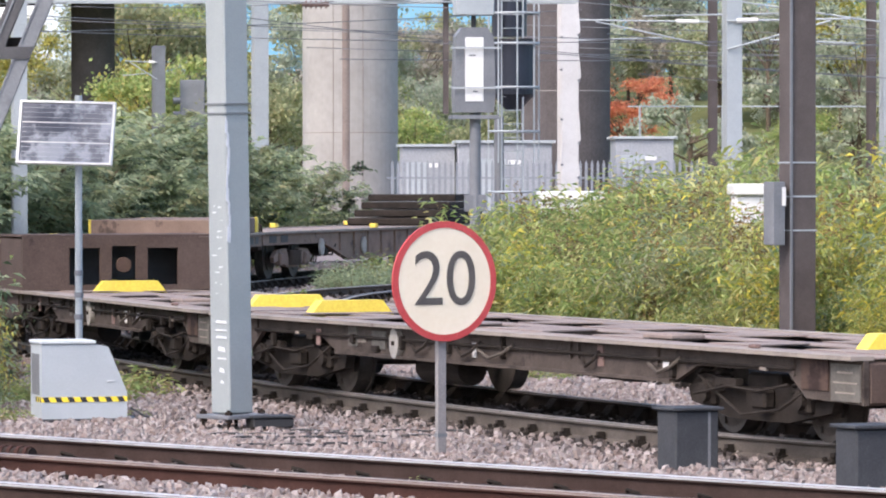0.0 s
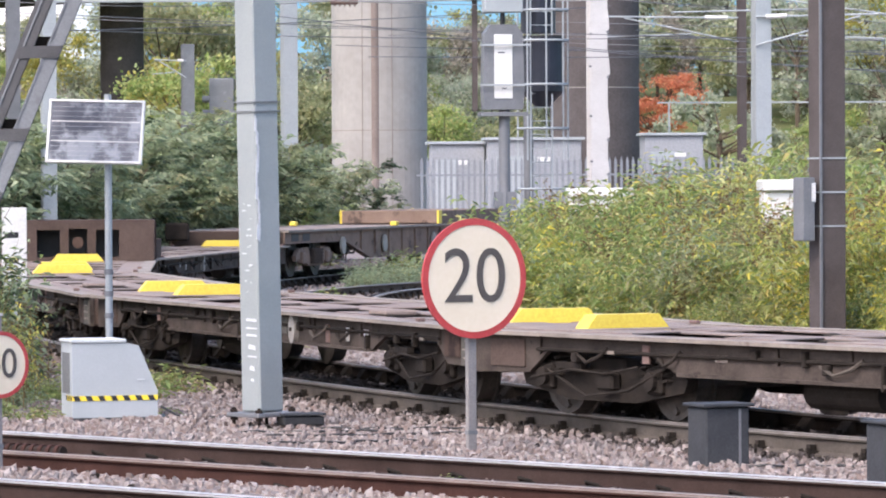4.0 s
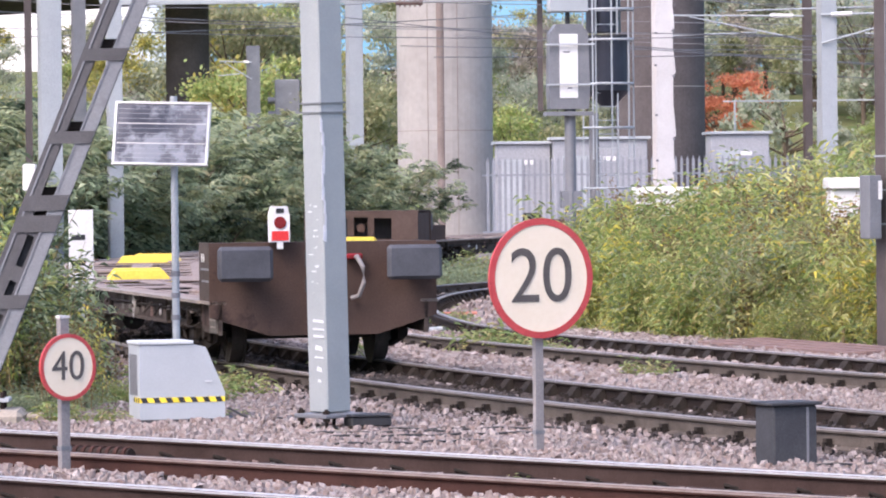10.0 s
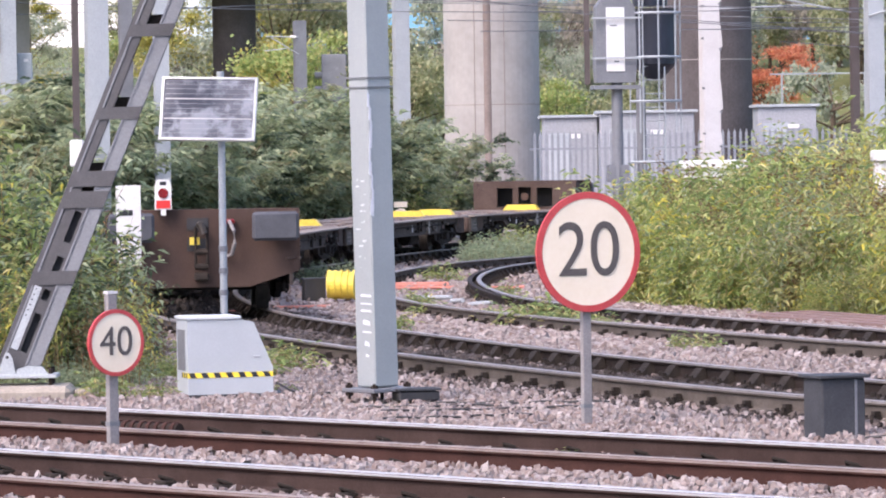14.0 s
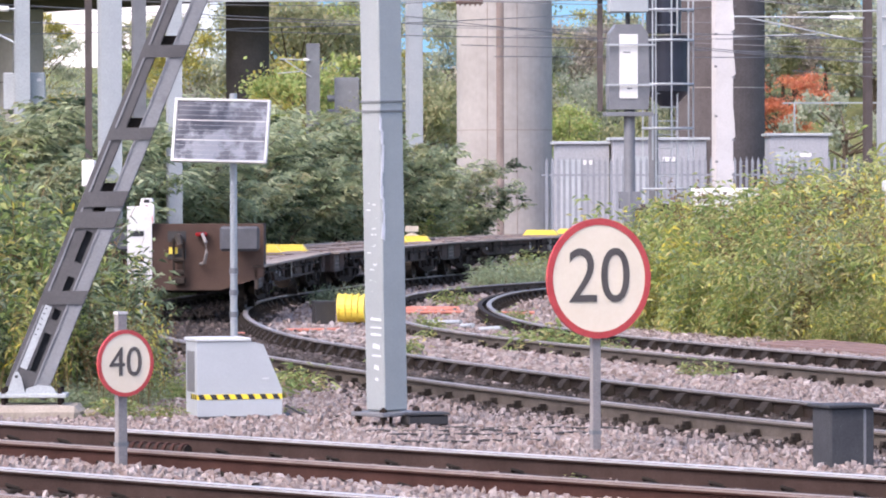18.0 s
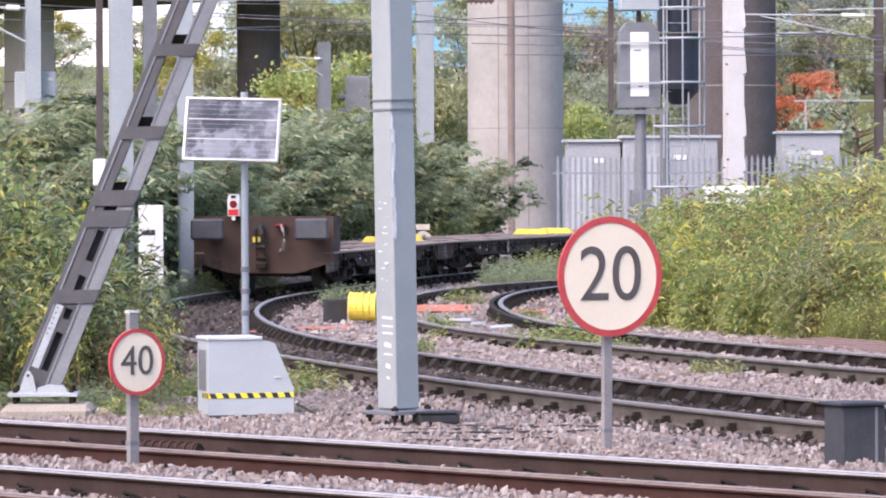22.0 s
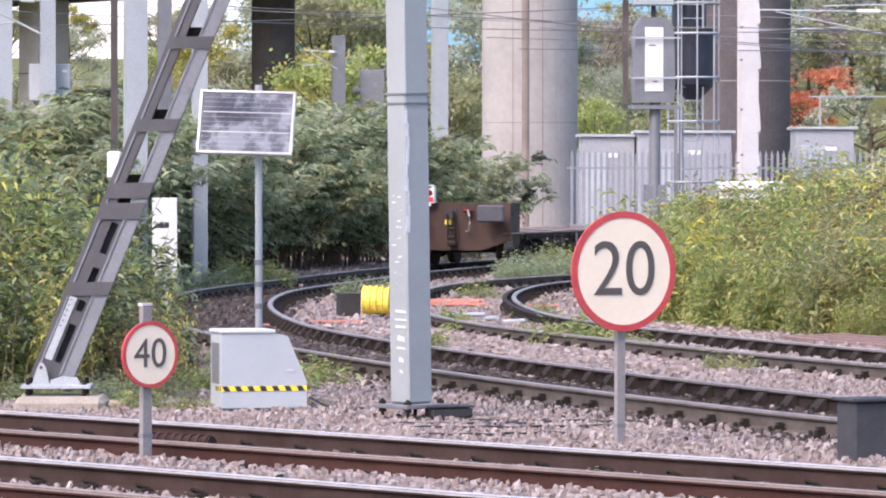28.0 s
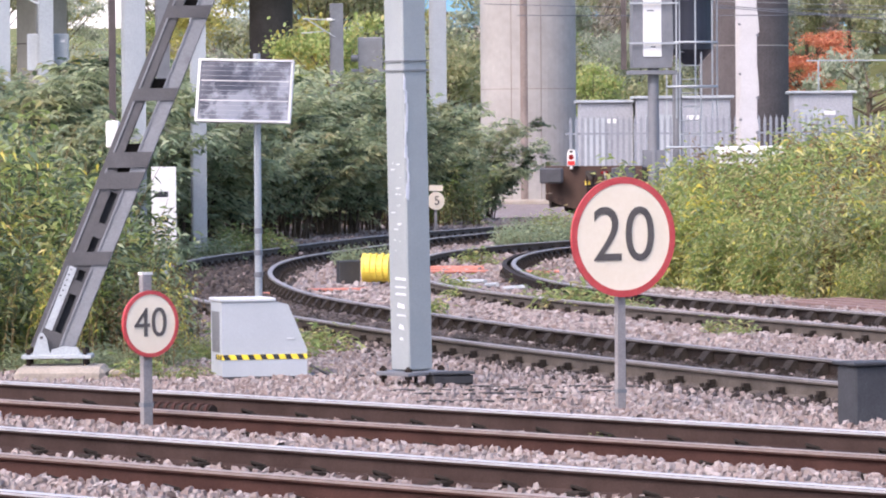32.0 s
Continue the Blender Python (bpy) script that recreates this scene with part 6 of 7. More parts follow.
def deck(t, L, x0=0.0):
    """An open deck: broad side and centre plates and cross plates, with long holes between."""
    for u, w in ((-0.86, 0.30), (0.86, 0.30), (0, 0.30)):
        part("deck_plate", once(("ds", u, L, x0), lambda u=u, w=w: mesh_of(box(B(), (L + x0) / 2, u, TOP - 0.016, L - x0 - 0.02, w, 0.010), "deck_plate", M_DECK)), None, t)
    k, n = x0 + 0.02, 0
    while k < L - 1.0:
        w = (1.35, 0.34, 0.55, 0.9, 0.3, 0.5)[n % 6]
        def cross(w=w):
            bm = B()
            h = 0.18
            for q in (-1, 1):
                prism(bm, [(-w / 2, q * 0.14), (w / 2, q * 0.14), (w / 2 + h, q * 0.72), (-w / 2 - h, q * 0.72)], TOP - 0.012, TOP - 0.002, "Z")
            return mesh_of(bm, "cross_plate", M_DECK)
        part("cross_plate", once(("cs", w), cross), None, t, at=pose(k + w / 2, 0, 0))
        k += w + (1.2, 1.5, 1.3, 1.0, 1.6, 1.1)[n % 6]
        n += 1
    part("cross_plate", once("cs_end", lambda: mesh_of(box(B(), 0, 0, TOP - 0.005, 0.9, 1.5, 0.010), "cross_plate", M_DECK)), None, t, at=pose(L - 0.47, 0, 0))
    part("centre_sill", once(("sill", L), lambda: mesh_of(box(B(), L / 2, 0, 0.46, L - 0.1, 0.4, 0.22, bevel=0.01), "centre_sill", M_UNDER)), None, t)
    for q in range(5):
        part("cross_bearer", once("bearer", lambda: mesh_of(box(B(), 0, 0, 0.60, 0.10, 2.0, 0.14), "cross_bearer", M_UNDER)), None, t, at=pose(3.2 + q * (L - 6.4) / 4, 0, 0))
    part("load_chock", once("chock", lambda: mesh_of(box(B(), 0, 0.5, TOP + 0.012, 0.5, 0.30, 0.05, bevel=0.015), "load_chock", M_DECK)), None, t, at=pose(L * 0.33, 0, 0))


def cone_guides(t, xs):
    """Yellow sloping container guides."""
    for x in xs:
        part("container_guide", once("guide", lambda: mesh_of(prism(B(), [(-0.43, TOP - 0.045), (0.43, TOP - 0.045), (0.30, TOP + 0.11), (-0.30, TOP + 0.11)], -0.09, 0.09, "X"), "container_guide", M_YELLOW)), None, t,
             "bright yellow sloping guide", at=pose(x, 0, 0))
    for x in xs:
        for u in (-1.02, 1.02):
            part("twistlock", once("lock", lambda: mesh_of(box(B(), 0, 0, TOP + 0.015, 0.10, 0.06, 0.03, bevel=0.008), "twistlock", M_PLANK)), None, t, at=pose(x + 0.45, u, 0))


def oval(me):
    me.transform(Matrix.Diagonal((0.72, 1, 1, 1)))
    return me


def side_fittings(t, L, u, disc):
    rng = random.Random(int(disc * 10) + (7 if u > 0 else 3))
    wheel = part("hand_brake_wheel", once(("hb", u), lambda: oval(mesh_of(cyl(B(), (0, u * 1.08, 0.56), (0, u * 1.13, 0.56), 0.13, 24), "hand_brake_wheel", M_DISC))), None, t, "dirty cream hand brake disc", at=pose(disc, 0, 0))
    part("hub", once(("hub", u), lambda: mesh_of(box(B(), 0.0, u * 1.135, 0.56, 0.035, 0.02, 0.035), "hub", M_RUST_DARK)), None, wheel)
    panel = part("data_panel", once(("dp", u), lambda: mesh_of(box(B(), 0, u * 1.089, 0.53, 0.42, 0.014, 0.26), "data_panel", M_PATCH)), None, t, "grey data panel with unreadable lines", at=pose(0.24, 0, 0))
    for k, w in enumerate((0.28, 0.34, 0.22)):
        part("data_bar", once(("db", u, k), lambda w=w: mesh_of(box(B(), 0, u * 1.098, 0, w, 0.004, 0.012), "data_bar", M_DECK_EDGE)), None, panel, at=pose(0, 0, 0.46 + 0.07 * k))
    part("air_tank", once(("tank", u), lambda: mesh_of(cyl(B(), (-0.45, u * 0.8, 0.36), (0.45, u * 0.8, 0.36), 0.13, 14), "air_tank", M_UNDER)), None, t, at=pose(L * 0.62, 0, 0))
    for x, w, h, mm in ((disc - 1.6, 0.07, 0.12, M_CREAM), (disc + 0.42, 0.30, 0.15, M_PATCH), (disc + 1.0, 0.20, 0.17, M_PATCH), (L - 0.55, 0.5, 0.22, M_WAGON), (0.70, 0.40, 0.24, M_PLATE), (3.05, 0.12, 0.07, M_CREAM), (L * 0.72, 0.16, 0.05, M_DECK_EDGE), (4.2, 0.1, 0.16, M_PLANK), (L * 0.8, 0.09, 0.14, M_PLANK)):
        part("side_patch", once(("sp", u, w, h), lambda w=w, h=h, mm=mm: mesh_of(box(B(), 0, u * 1.086, 0.57, w, 0.012, h), "side_patch", mm)), None, t, at=pose(x, 0, rng.uniform(-0.02, 0.02)))
    for k in range(9):
        x = rng.uniform(1.2, L - 1.2)
        w, h = rng.choice(((0.05, 0.12), (0.12, 0.05), (0.08, 0.08), (0.03, 0.2)))
        part("side_bracket", once(("sb", u, w, h), lambda w=w, h=h: mesh_of(box(B(), 0, u * 1.10, 0, w, 0.05, h, bevel=0.008), "side_bracket", M_UNDER)), None, t, at=pose(x, 0, rng.uniform(0.50, 0.62)))
    for k in range(5):
        x, n = rng.uniform(1.3, L - 1.9), rng.uniform(0.25, 0.7)
        def bent(n=n):
            bm = B()
            tube(bm, [(0, u * 1.10, 0.62), (n * 0.2, u * 1.13, 0.55), (n * 0.6, u * 1.13, 0.50), (n, u * 1.10, 0.56)], 0.014, 6)
            return mesh_of(bm, "brake_lever", M_RUST_GREY if n > 0.5 else M_UNDER)
        part("brake_lever", bent(), None, t, at=pose(x, 0, 0))
    part("brake_pipe", once(("bp", u, L), lambda: mesh_of(cyl(B(), (1.0, u * 1.10, 0.60), (L - 1.0, u * 1.10, 0.585), 0.014, 8), "brake_pipe", M_UNDER)), None, t)
    for x in (1.75, L - 1.75):
        def rigging():
            bm = B()
            tube(bm, [(-1.0, u * 1.05, 0.50), (-0.5, u * 1.08, 0.30), (0.1, u * 1.08, 0.24), (0.6, u * 1.05, 0.40), (1.0, u * 1.0, 0.52)], 0.012, 6)
            tube(bm, [(-0.6, u * 1.06, 0.48), (-0.2, u * 1.09, 0.42), (0.3, u * 1.09, 0.44), (0.9, u * 1.06, 0.36)], 0.012, 6)
            box(bm, -0.15, u * 1.03, 0.36, 0.22, 0.10, 0.14, bevel=0.02)
            box(bm, 0.35, u * 1.05, 0.47, 0.34, 0.06, 0.05)
            return mesh_of(bm, "brake_rigging", M_UNDER)
        part("brake_rigging", once(("rig", u), rigging), None, t, at=pose(x, 0, 0))
        part("bright_catch", once(("catch", u), lambda: mesh_of(box(B(), 0, u * 1.10, 0.585, 0.10, 0.03, 0.03, bevel=0.006), "bright_catch", M_DECK_EDGE)), None, t, at=pose(x - 0.3, 0, 0))


END = [(-1.17, 1.31), (1.17, 1.31), (1.17, 0.56), (0.56, 0.37), (-0.56, 0.37), (-1.17, 0.56)]


def rear_end(t):
    """The closed end: a broad plate with buffers, draw gear and brake hoses."""
    plate = part("end_plate", prism(B(), END, 0.0, 0.03, "X"), M_PLATE, t, "rust-brown end plate")
    for u in (-1, 1):
        b = part("buffer", box(B(), -0.36, u * 0.865, 1.10, 0.10, 0.56, 0.35, bevel=0.035), M_BUFFER, t, "dark grey oblong buffer pad")
        part("buffer_stock", cyl(B(), (-0.31, u * 0.865, 1.10), (0.0, u * 0.865, 1.10), 0.12, 14), M_BUFFER, b)
        part("side_box", box(B(), 0.42, u * 1.12, 1.01, 0.76, 0.03, 0.60, bevel=0.004), M_SOLEBAR, t)
    part("end_box_roof", box(B(), 0.42, 0, 1.29, 0.76, 2.2, 0.03), M_WAGON, t)
    part("end_box_wall", box(B(), 0.80, 0, 1.0, 0.03, 2.2, 0.56), M_WAGON, t)
    for z in (1.13, 0.88):
        part("draw_pocket", box(B(), -0.003, 0.06, z, 0.02, 0.26, 0.15), M_BLACK, plate, "black draw gear slot")
    hook = B()
    cyl(hook, (-0.02, 0.03, 1.12), (-0.20, 0.03, 1.12), 0.05, 10)
    cyl(hook, (-0.20, 0.03, 1.14), (-0.20, -0.01, 1.02), 0.045, 10)
    part("draw_hook", hook, M_WHEEL, t, "worn steel draw hook")
    link = B()
    for u in (-0.05, 0.09):
        cyl(link, (-0.18, u, 1.10), (-0.12, u, 0.62), 0.018, 8)
    cyl(link, (-0.13, -0.06, 0.80), (-0.13, 0.10, 0.80), 0.04, 10)
    cyl(link, (-0.12, -0.06, 0.62), (-0.12, 0.10, 0.62), 0.04, 10)
    box(link, -0.08, 0.02, 0.50, 0.12, 0.18, 0.10, bevel=0.02)
    part("screw_coupling", link, M_UNDER, t)
    part("yellow_tag", box(B(), -0.10, 0.10, 0.93, 0.03, 0.12, 0.09), M_YELLOW, t)
    hose = B()
    pts = [(-0.04, -0.30, 1.15), (-0.14, -0.32, 1.16), (-0.20, -0.37, 1.05), (-0.19, -0.38, 0.90), (-0.12, -0.34, 0.76), (-0.05, -0.28, 0.74)]
    tube(hose, pts, 0.024, 8)
    part("brake_hose", hose, M_SIGN_POST, t, "grey rubber brake hose")
    part("brake_cock", box(B(), -0.07, -0.30, 1.16, 0.10, 0.17, 0.06, bevel=0.015), M_LENS, t, "dull red brake cock")
    # stencilled data on the side box: the wagon code and unreadable bars
    for u, turn in ((1, 180),):
        part("stencil", text_mesh("FLA", 0.12, M_WHITE, 1.0, 0.002), None, t, at=pose(0.56, u * 1.1375, 1.15, 0, 0, turn))
        for z, w in ((1.04, 0.50), (0.92, 0.42)):
            part("stencil_bar", box(B(), 0.42, u * 1.138, z, w, 0.004, 0.022), M_GALV_DARK, t)


def window_end(t, x, L):
    """The raised end with two square holes and one arched hole towards the deck."""
    holes = [(-0.62, -0.27, 0.78, 1.19), (-0.14, 0.14, 0.78, 1.21), (0.27, 0.62, 0.78, 1.19)]
    edges = [-1.15, -0.62, -0.27, -0.14, 0.14, 0.27, 0.62, 1.15]
    for a, b in zip(edges, edges[1:]):
        bm = B()
        h = [q for q in holes if q[0] == a]
        lo, hi = (h[0][2], h[0][3]) if h else (None, None)
        if h:
            part("wall_panel", box(B(), x, (a + b) / 2, (TOP + lo) / 2, 0.05, b - a, lo - TOP), M_WAGON, t)
            box(bm, x, (a + b) / 2, (hi + 1.31) / 2, 0.05, b - a, 1.31 - hi)
        else:
            box(bm, x, (a + b) / 2, (TOP + 1.31) / 2, 0.05, b - a, 1.31 - TOP)
        part("wall_panel", bm, M_WAGON, t)
    part("arch_infill", cyl(B(), (x - 0.02, 0, 1.0), (x + 0.02, 0, 1.0), 0.085, 20), M_PLATE, t)
    # a black sheet added for the darkness inside the holes
    part("hole_backing", box(B(), x + 0.55, 0, 1.0, 0.03, 2.2, 0.56), M_BLACK, t)
    part("roof_plate", box(B(), (x + L) / 2 + 0.02, 0, 1.325, L - x - 0.02, 2.3, 0.025), M_WAGON, t)
    for u in (-1, 1):
        part("side_box", box(B(), (x + L) / 2 + 0.03, u * 1.13, 1.0, L - x - 0.06, 0.03, 0.58), M_WAGON, t)
    part("end_plate", prism(B(), END, L - 0.03, L, "X"), M_PLATE, t)
    for u in (-1, 1):
        part("buffer", box(B(), L + 0.30, u * 0.865, 1.10, 0.10, 0.56, 0.35, bevel=0.035), M_BUFFER, t)
        part("buffer_stock", cyl(B(), (L + 0.25, u * 0.865, 1.10), (L, u * 0.865, 1.10), 0.12, 14), M_BUFFER, t)


def wagon(L, closed=False, window=None, label="", disc=5.2, guides=True):
    t = thing("flat_wagon", None, label, "flat wagon", "train of flat wagons")
    t.scale = (G, G, G)
    for u in (-1, 1):
        solebar(t, u, L)
        side_fittings(t, L, u, disc)
    deck(t, L, 0.85 if closed else 0.0)
    part("headstock", once("head", lambda: mesh_of(box(B(), 0.06, 0, 0.53, 0.12, 2.08, 0.30, bevel=0.02), "headstock", M_WAGON)), None, t, at=pose(L - 0.12, 0, 0))
    if not closed:
        part("headstock", MESHES["head"], None, t)
    w = bogie(t, 1.75) + bogie(t, L - 1.75)
    if closed:
        rear_end(t)
    if window:
        window_end(t, window, L)
        cone_guides(t, [1.3, window - 0.3])
    elif guides:
        cone_guides(t, [L - 0.55] if closed else [1.3, L - 0.55])
    return t, w, L


HIGH = 0.985


def high_bogie(t, x):
    for u in (-1, 1):
        def frame_side():
            bm = B()
            prism(bm, [(-1.35, 0.50), (-1.1, 0.64), (-0.45, 0.66), (-0.3, 0.48), (0.3, 0.48), (0.45, 0.66), (1.1, 0.64), (1.35, 0.50), (1.3, 0.40), (0.9, 0.46), (0.4, 0.30), (-0.4, 0.30), (-0.9, 0.46), (-1.3, 0.40)], u * 1.0 - 0.04, u * 1.0 + 0.04)
            for v in (-0.9, 0.9):
                box(bm, v, u * 1.03, 0.46, 0.26, 0.14, 0.24, bevel=0.03)
            return mesh_of(bm, "bogie_frame", M_FADED)
        side = part("bogie_frame", once(("hbf", u), frame_side), None, t, "faded brown bogie side frame", at=pose(x, 0, 0))
        for v in (-0.22, 0.0, 0.22):
            def coil():
                bm = B()
                for k in range(5):
                    cyl(bm, (0, u * 1.08, 0.35 + 0.06 * k), (0, u * 1.08, 0.385 + 0.06 * k), 0.085, 12)
                cyl(bm, (0, u * 1.08, 0.34), (0, u * 1.08, 0.63), 0.06, 10)
                return mesh_of(bm, "coil_spring", M_SOLEBAR)
            part("coil_spring", once(("hcs", u), coil), None, side, at=pose(v, 0, 0))
    for v in (-0.9, 0.9):
        def pair():
            bm = B()
            for u in (-1, 1):
                cyl(bm, (0, u * 0.68, 0), (0, u * 0.81, 0), 0.44, 28)
                cyl(bm, (0, u * 0.80, 0), (0, u * 0.83, 0), 0.30, 24)
                cyl(bm, (0, u * 0.65, 0), (0, u * 0.69, 0), 0.46, 28)
            cyl(bm, (0, -0.9, 0), (0, 0.9, 0), 0.08, 12)
            return mesh_of(bm, "wheelset", M_WHEEL)
        part("wheelset", once("hws", pair), None, t, "worn steel wheels on an axle", at=pose(x + v, 0, 0.46 + SAG))


def high_wagon(L, label):
    """A taller flat wagon with bellied side members."""
    t = thing("flat_wagon", None, label, "flat wagon", "train of flat wagons")
    t.scale = (G, G, G)
    for u in (-1, 1):
        def bar():
            bm = B()
            prism(bm, [(0, 0.74), (4.3, 0.74), (6.2, 0.40), (L - 6.2, 0.40), (L - 4.3, 0.74), (L, 0.74), (L, HIGH - 0.03), (0, HIGH - 0.03)], u * 1.10 - 0.02, u * 1.10 + 0.02)
            prism(bm, [(4.3, 0.72), (6.2, 0.38), (6.35, 0.41), (4.45, 0.75)], u * 1.12 - 0.06, u * 1.12 + 0.06)
            prism(bm, [(L - 4.45, 0.75), (L - 6.35, 0.41), (L - 6.2, 0.38), (L - 4.3, 0.72)], u * 1.12 - 0.06, u * 1.12 + 0.06)
            box(bm, L / 2, u * 1.12, 0.40, L - 12.4, 0.12, 0.035)
            for k in range(8):
                box(bm, 5.6 + k * (L - 11.2) / 7, u * 1.135, 0.70, 0.06, 0.05, 0.46)
            return mesh_of(bm, "solebar", M_FADED)
        sole = part("solebar", once(("hsole", u, L), bar), None, t, "faded brown bellied side member")
        part("deck_edge", once(("hedge", u, L), lambda: mesh_of(prism(B(), [(0, HIGH - 0.03), (L, HIGH - 0.03), (L, HIGH + 0.012), (0, HIGH + 0.012)], u * 1.1 - 0.09, u * 1.1 + 0.09), "deck_edge", M_DECK_EDGE)), None, sole, "pale worn deck edge")
        for x in (0.7, 1.5, L - 1.5, L - 0.7):
            part("side_pocket", once(("hpk", u), lambda: mesh_of(box(B(), 0, u * 1.118, 0.85, 0.52, 0.012, 0.14), "side_pocket", M_BLACK)), None, sole, "dark pocket", at=pose(x, 0, 0))
        for x in (4.1, 7.4, L - 7.4, L - 4.1):
            part("hand_brake_wheel", once(("hhb", u), lambda: mesh_of(cyl(B(), (0, u * 1.14, 0.66), (0, u * 1.18, 0.66), 0.17, 24), "hand_brake_wheel", M_DISC)), None, t, "dirty cream hand brake disc", at=pose(x, 0, 0))
        for x in (8.6, L - 4.4):
            part("container_lock", once(("hlock", u), lambda: mesh_of(box(B(), 0, u * 1.06, HIGH + 0.055, 0.20, 0.14, 0.09, bevel=0.015), "container_lock", M_YELLOW)), None, t, "yellow container lock", at=pose(x, 0, 0))
        for e, d in ((0, -1), (L, 1)):
            b = part("buffer", box(B(), e + d * 0.33, u * 0.865, 0.98, 0.10, 0.46, 0.34, bevel=0.035), M_UNDER, t)
            part("buffer_stock", cyl(B(), (e + d * 0.29, u * 0.865, 0.98), (e, u * 0.865, 0.98), 0.11, 14), M_UNDER, b)
        def hanging():
            bm = B()
            tube(bm, [(0, u * 1.12, 0.72), (0.3, u * 1.16, 0.52), (0.9, u * 1.16, 0.50), (1.3, u * 1.12, 0.70)], 0.02, 6)
            box(bm, 0.6, u * 1.0, 0.58, 0.5, 0.2, 0.2, bevel=0.03)
            return mesh_of(bm, "brake_rigging", M_UNDER)
        for x in (4.0, L - 5.4):
            part("brake_rigging", once(("hrig", u), hanging), None, t, at=pose(x, 0, 0))
    part("deck_plate", box(B(), L / 2, 0, HIGH - 0.012, L - 0.02, 2.0, 0.02), M_DECK, t)
    part("centre_sill", box(B(), L / 2, 0, 0.70, L - 0.1, 0.5, 0.4), M_UNDER, t)
    for x in (0.05, L - 0.05):
        part("headstock", box(B(), x, 0, 0.82, 0.10, 2.16, 0.34, bevel=0.02), M_WAGON, t)
    high_bogie(t, 2.4)
    high_bogie(t, L - 2.4)
    return t, [], L


def raised_box(t, a, b, h):
    """A low closed box on the deck with yellow corner posts."""
    lid = part("raised_box", box(B(), (a + b) / 2, 0, HIGH + 0.02 + h / 2, b - a, 2.1, h, bevel=0.012), M_FADED, t, "faded brown closed box on the deck")
    for x in (a + 0.12, b - 0.16):
        for u in (-1, 1):
            part("corner_post", box(B(), x, u * 1.06, HIGH + 0.02 + h / 2, 0.26, 0.05, h + 0.012, bevel=0.008), M_YELLOW, lid, "yellow corner post")


TRAIN = [(wagon(LEN, True, None, "last brown container flat wagon with a closed rust-brown end", 5.2), 0.0),
         (wagon(LEN, False, None, "brown skeletal container flat wagon with yellow guides", 5.2), LEN),
         (wagon(LEN, False, None, "brown skeletal container flat wagon with yellow guides", 8.2), 2 * LEN),
         (wagon(9.85, False, 8.55, "brown wagon with window holes in its raised end wall", 5.2), 37.9),
         (wagon(14.8, False, None, "brown container flat wagon with a raised deck", 5.2), 47.8),
         (high_wagon(19.0, "faded brown tall flat wagon carrying a low closed box"), 63.2),
         (high_wagon(19.0, "faded brown tall flat wagon carrying dark stacked frames"), 82.9),
         (high_wagon(19.0, "faded brown tall flat wagon with bellied sides"), 102.6)]


part("deck_box", box(B(), 0.9, 0, TOP + 0.155, 1.2, 2.1, 0.30, bevel=0.01), M_PLATE, TRAIN[4][0][0], "brown closed box on the deck")
raised_box(TRAIN[5][0][0], 12.4, 18.85, 0.27)
for k in range(4):
    part("stacked_frame", box(B(), 16.5 + 0.3 * k, 0, HIGH + 0.09 + 0.17 * k, 4.4 - 0.6 * k, 2.0, 0.15, bevel=0.02), M_UNDER, TRAIN[6][0][0], "dark stacked steel frame")


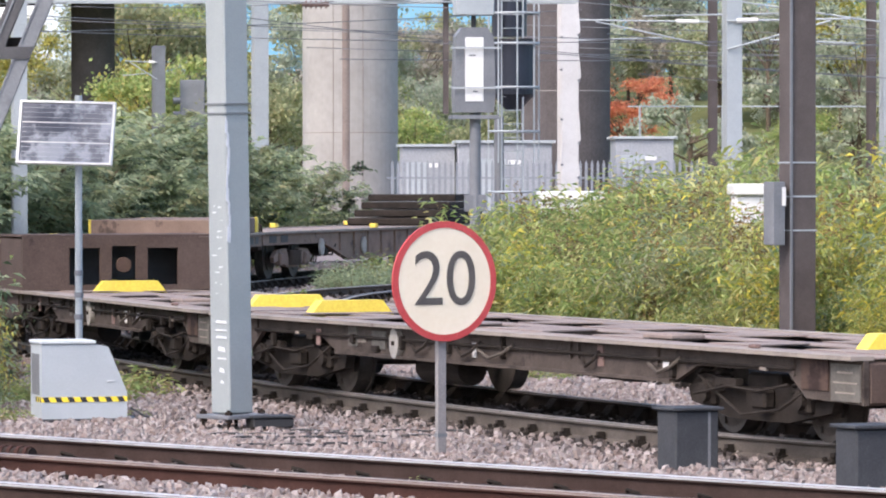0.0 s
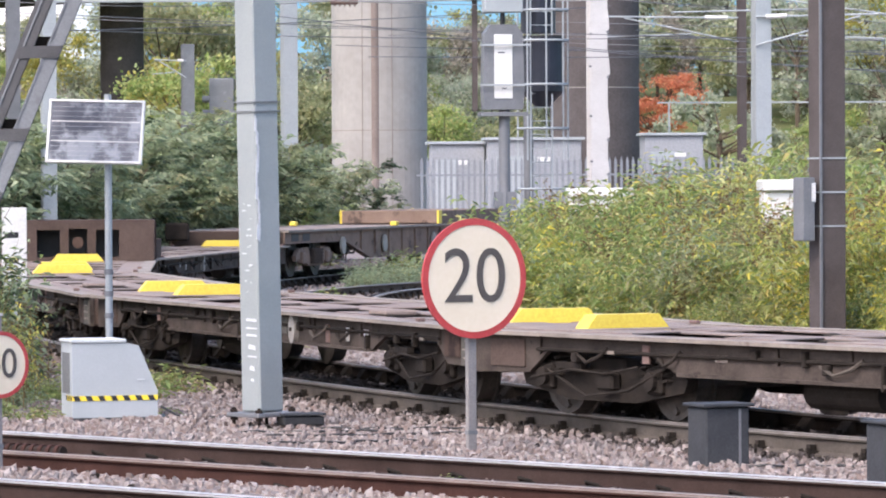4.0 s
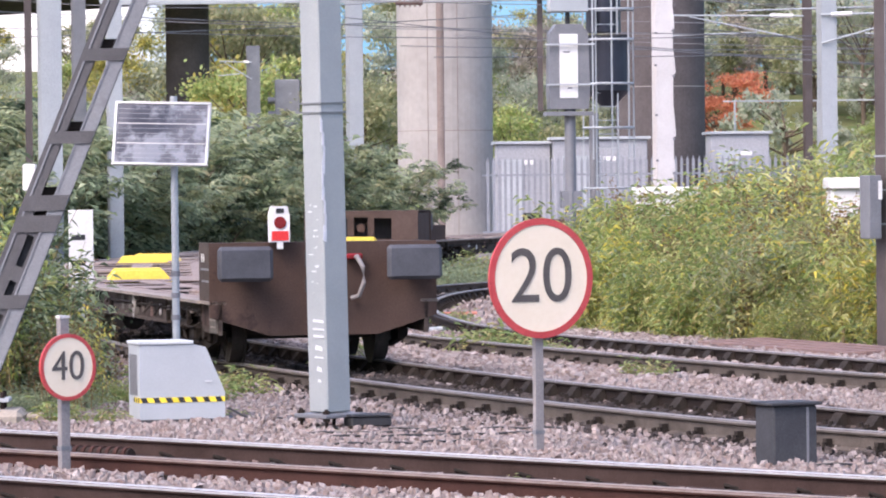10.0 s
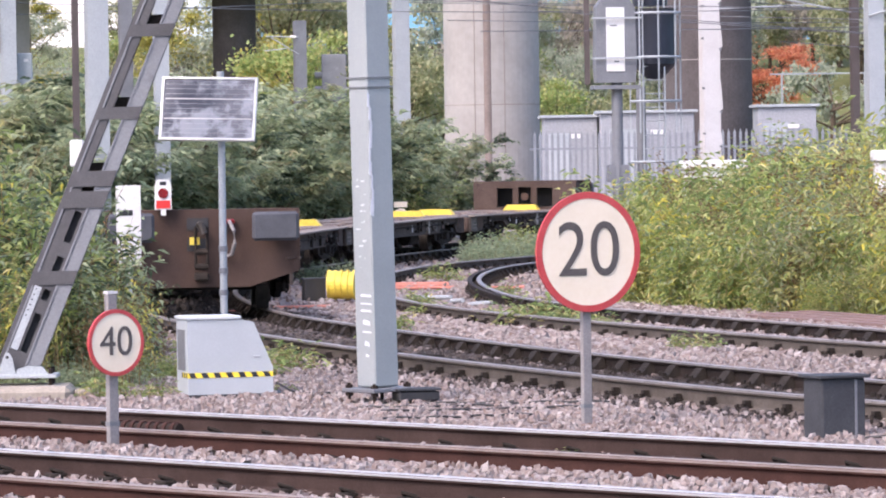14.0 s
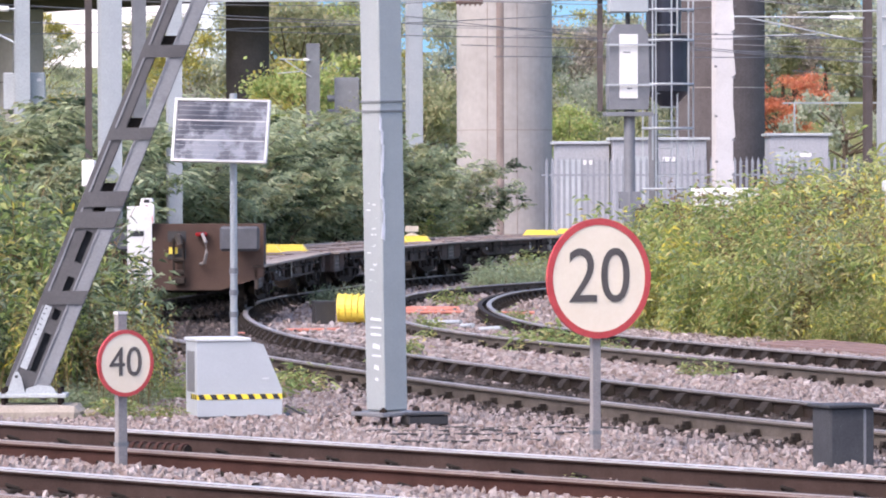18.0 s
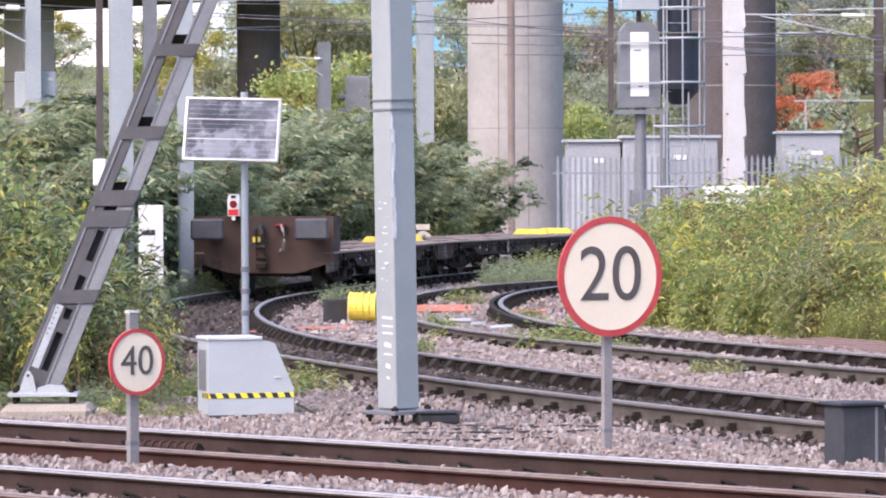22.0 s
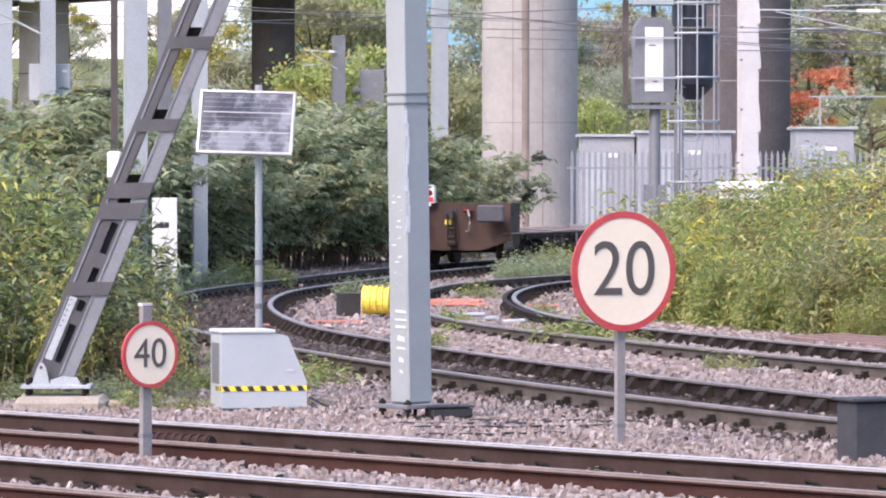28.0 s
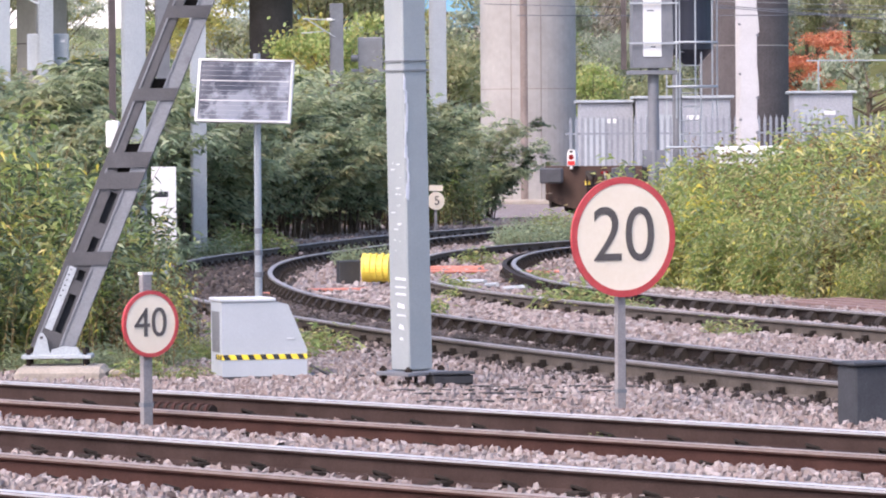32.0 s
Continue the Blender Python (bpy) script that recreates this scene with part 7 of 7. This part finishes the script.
def build_tail_lamp():
    t = thing("tail_lamp", None, "white tail lamp with a red panel and a dark red lens", "tail lamp")
    t.scale = (G, G, G)
    bm = B()
    prism(bm, [(-0.10, 0.0), (0.10, 0.0), (0.10, 0.27), (0.075, 0.36), (-0.075, 0.36), (-0.10, 0.27)], 0.0, 0.13, "X")
    part("body", bm, M_WHITE, t)
    part("grip_hole", box(B(), -0.003, 0, 0.315, 0.008, 0.08, 0.045), M_BLACK, t)
    part("lens", cyl(B(), (-0.012, 0, 0.195), (0.0, 0, 0.195), 0.062, 24), M_LENS, t, "dark red lens")
    part("red_panel", box(B(), -0.003, 0, 0.062, 0.008, 0.17, 0.095), M_RED, t, "red reflector panel")
    part("hanger", box(B(), 0.01, 0, -0.03, 0.02, 0.06, 0.08), M_WHITE, t)
    return t


LAMP = build_tail_lamp()

# seconds and metres run by the rear of the last wagon along its line
RUN = [(0, 6.72), (1, 11.45), (2, 16.4), (3, 20.85), (3.5, 23.1), (5.5, 31.75), (6, 33.66), (6.5, 35.5), (7, 37.39), (8, 40.85), (8.5, 42.5), (9, 44.1), (10, 47.1), (10.5, 48.5), (11, 49.8),
       (12, 52.05), (12.5, 53.05), (13, 54.15), (13.5, 55.25), (14, 56.35), (15, 58.6), (16.5, 62.1), (18.5, 67.5), (20, 71.9), (21, 74.5), (22, 76.8), (24, 81.6), (26.5, 88.8), (28, 93.6), (29, 96.3), (30, 99.5), (32, 104.6)]


def wagon_pose(s, L):
    a, b = on_line(D_PTS, D_RUN, s + 1.75 * G), on_line(D_PTS, D_RUN, s + (L - 1.75) * G)
    d = b - a
    yaw = math.degrees(math.atan2(d[1], d[0]))
    h = d / np.linalg.norm(d)
    o = a - h * 1.75 * G
    return pose(o[0], o[1], 0.17 - SAG * G, 0, 0, yaw)


def motions():
    ts, ss = [r[0] for r in RUN], [r[1] for r in RUN]
    times = [k * 0.5 for k in range(65)]
    for (t, wheels, L), off in TRAIN:
        walk(t, [(q, wagon_pose(np.interp(q, ts, ss) + off * G, L)) for q in times])
    walk(LAMP, [(q, wagon_pose(np.interp(q, ts, ss), LEN) @ pose(-0.16 * G, 0.47 * G, 1.315 * G)) for q in times])
    turns = np.arange(0, ss[-1] - ss[0] + 0.42, 0.42)
    rows = [(np.interp(ss[0] + d, ss, ts), d) for d in turns]
    for (t, wheels, L), off in TRAIN[:4]:
        for w, x in wheels:
            walk(w, [(q, pose(x, 0, 0.305 + SAG, 0, math.degrees(d / (0.305 * G)), 0)) for q, d in rows])


motions()
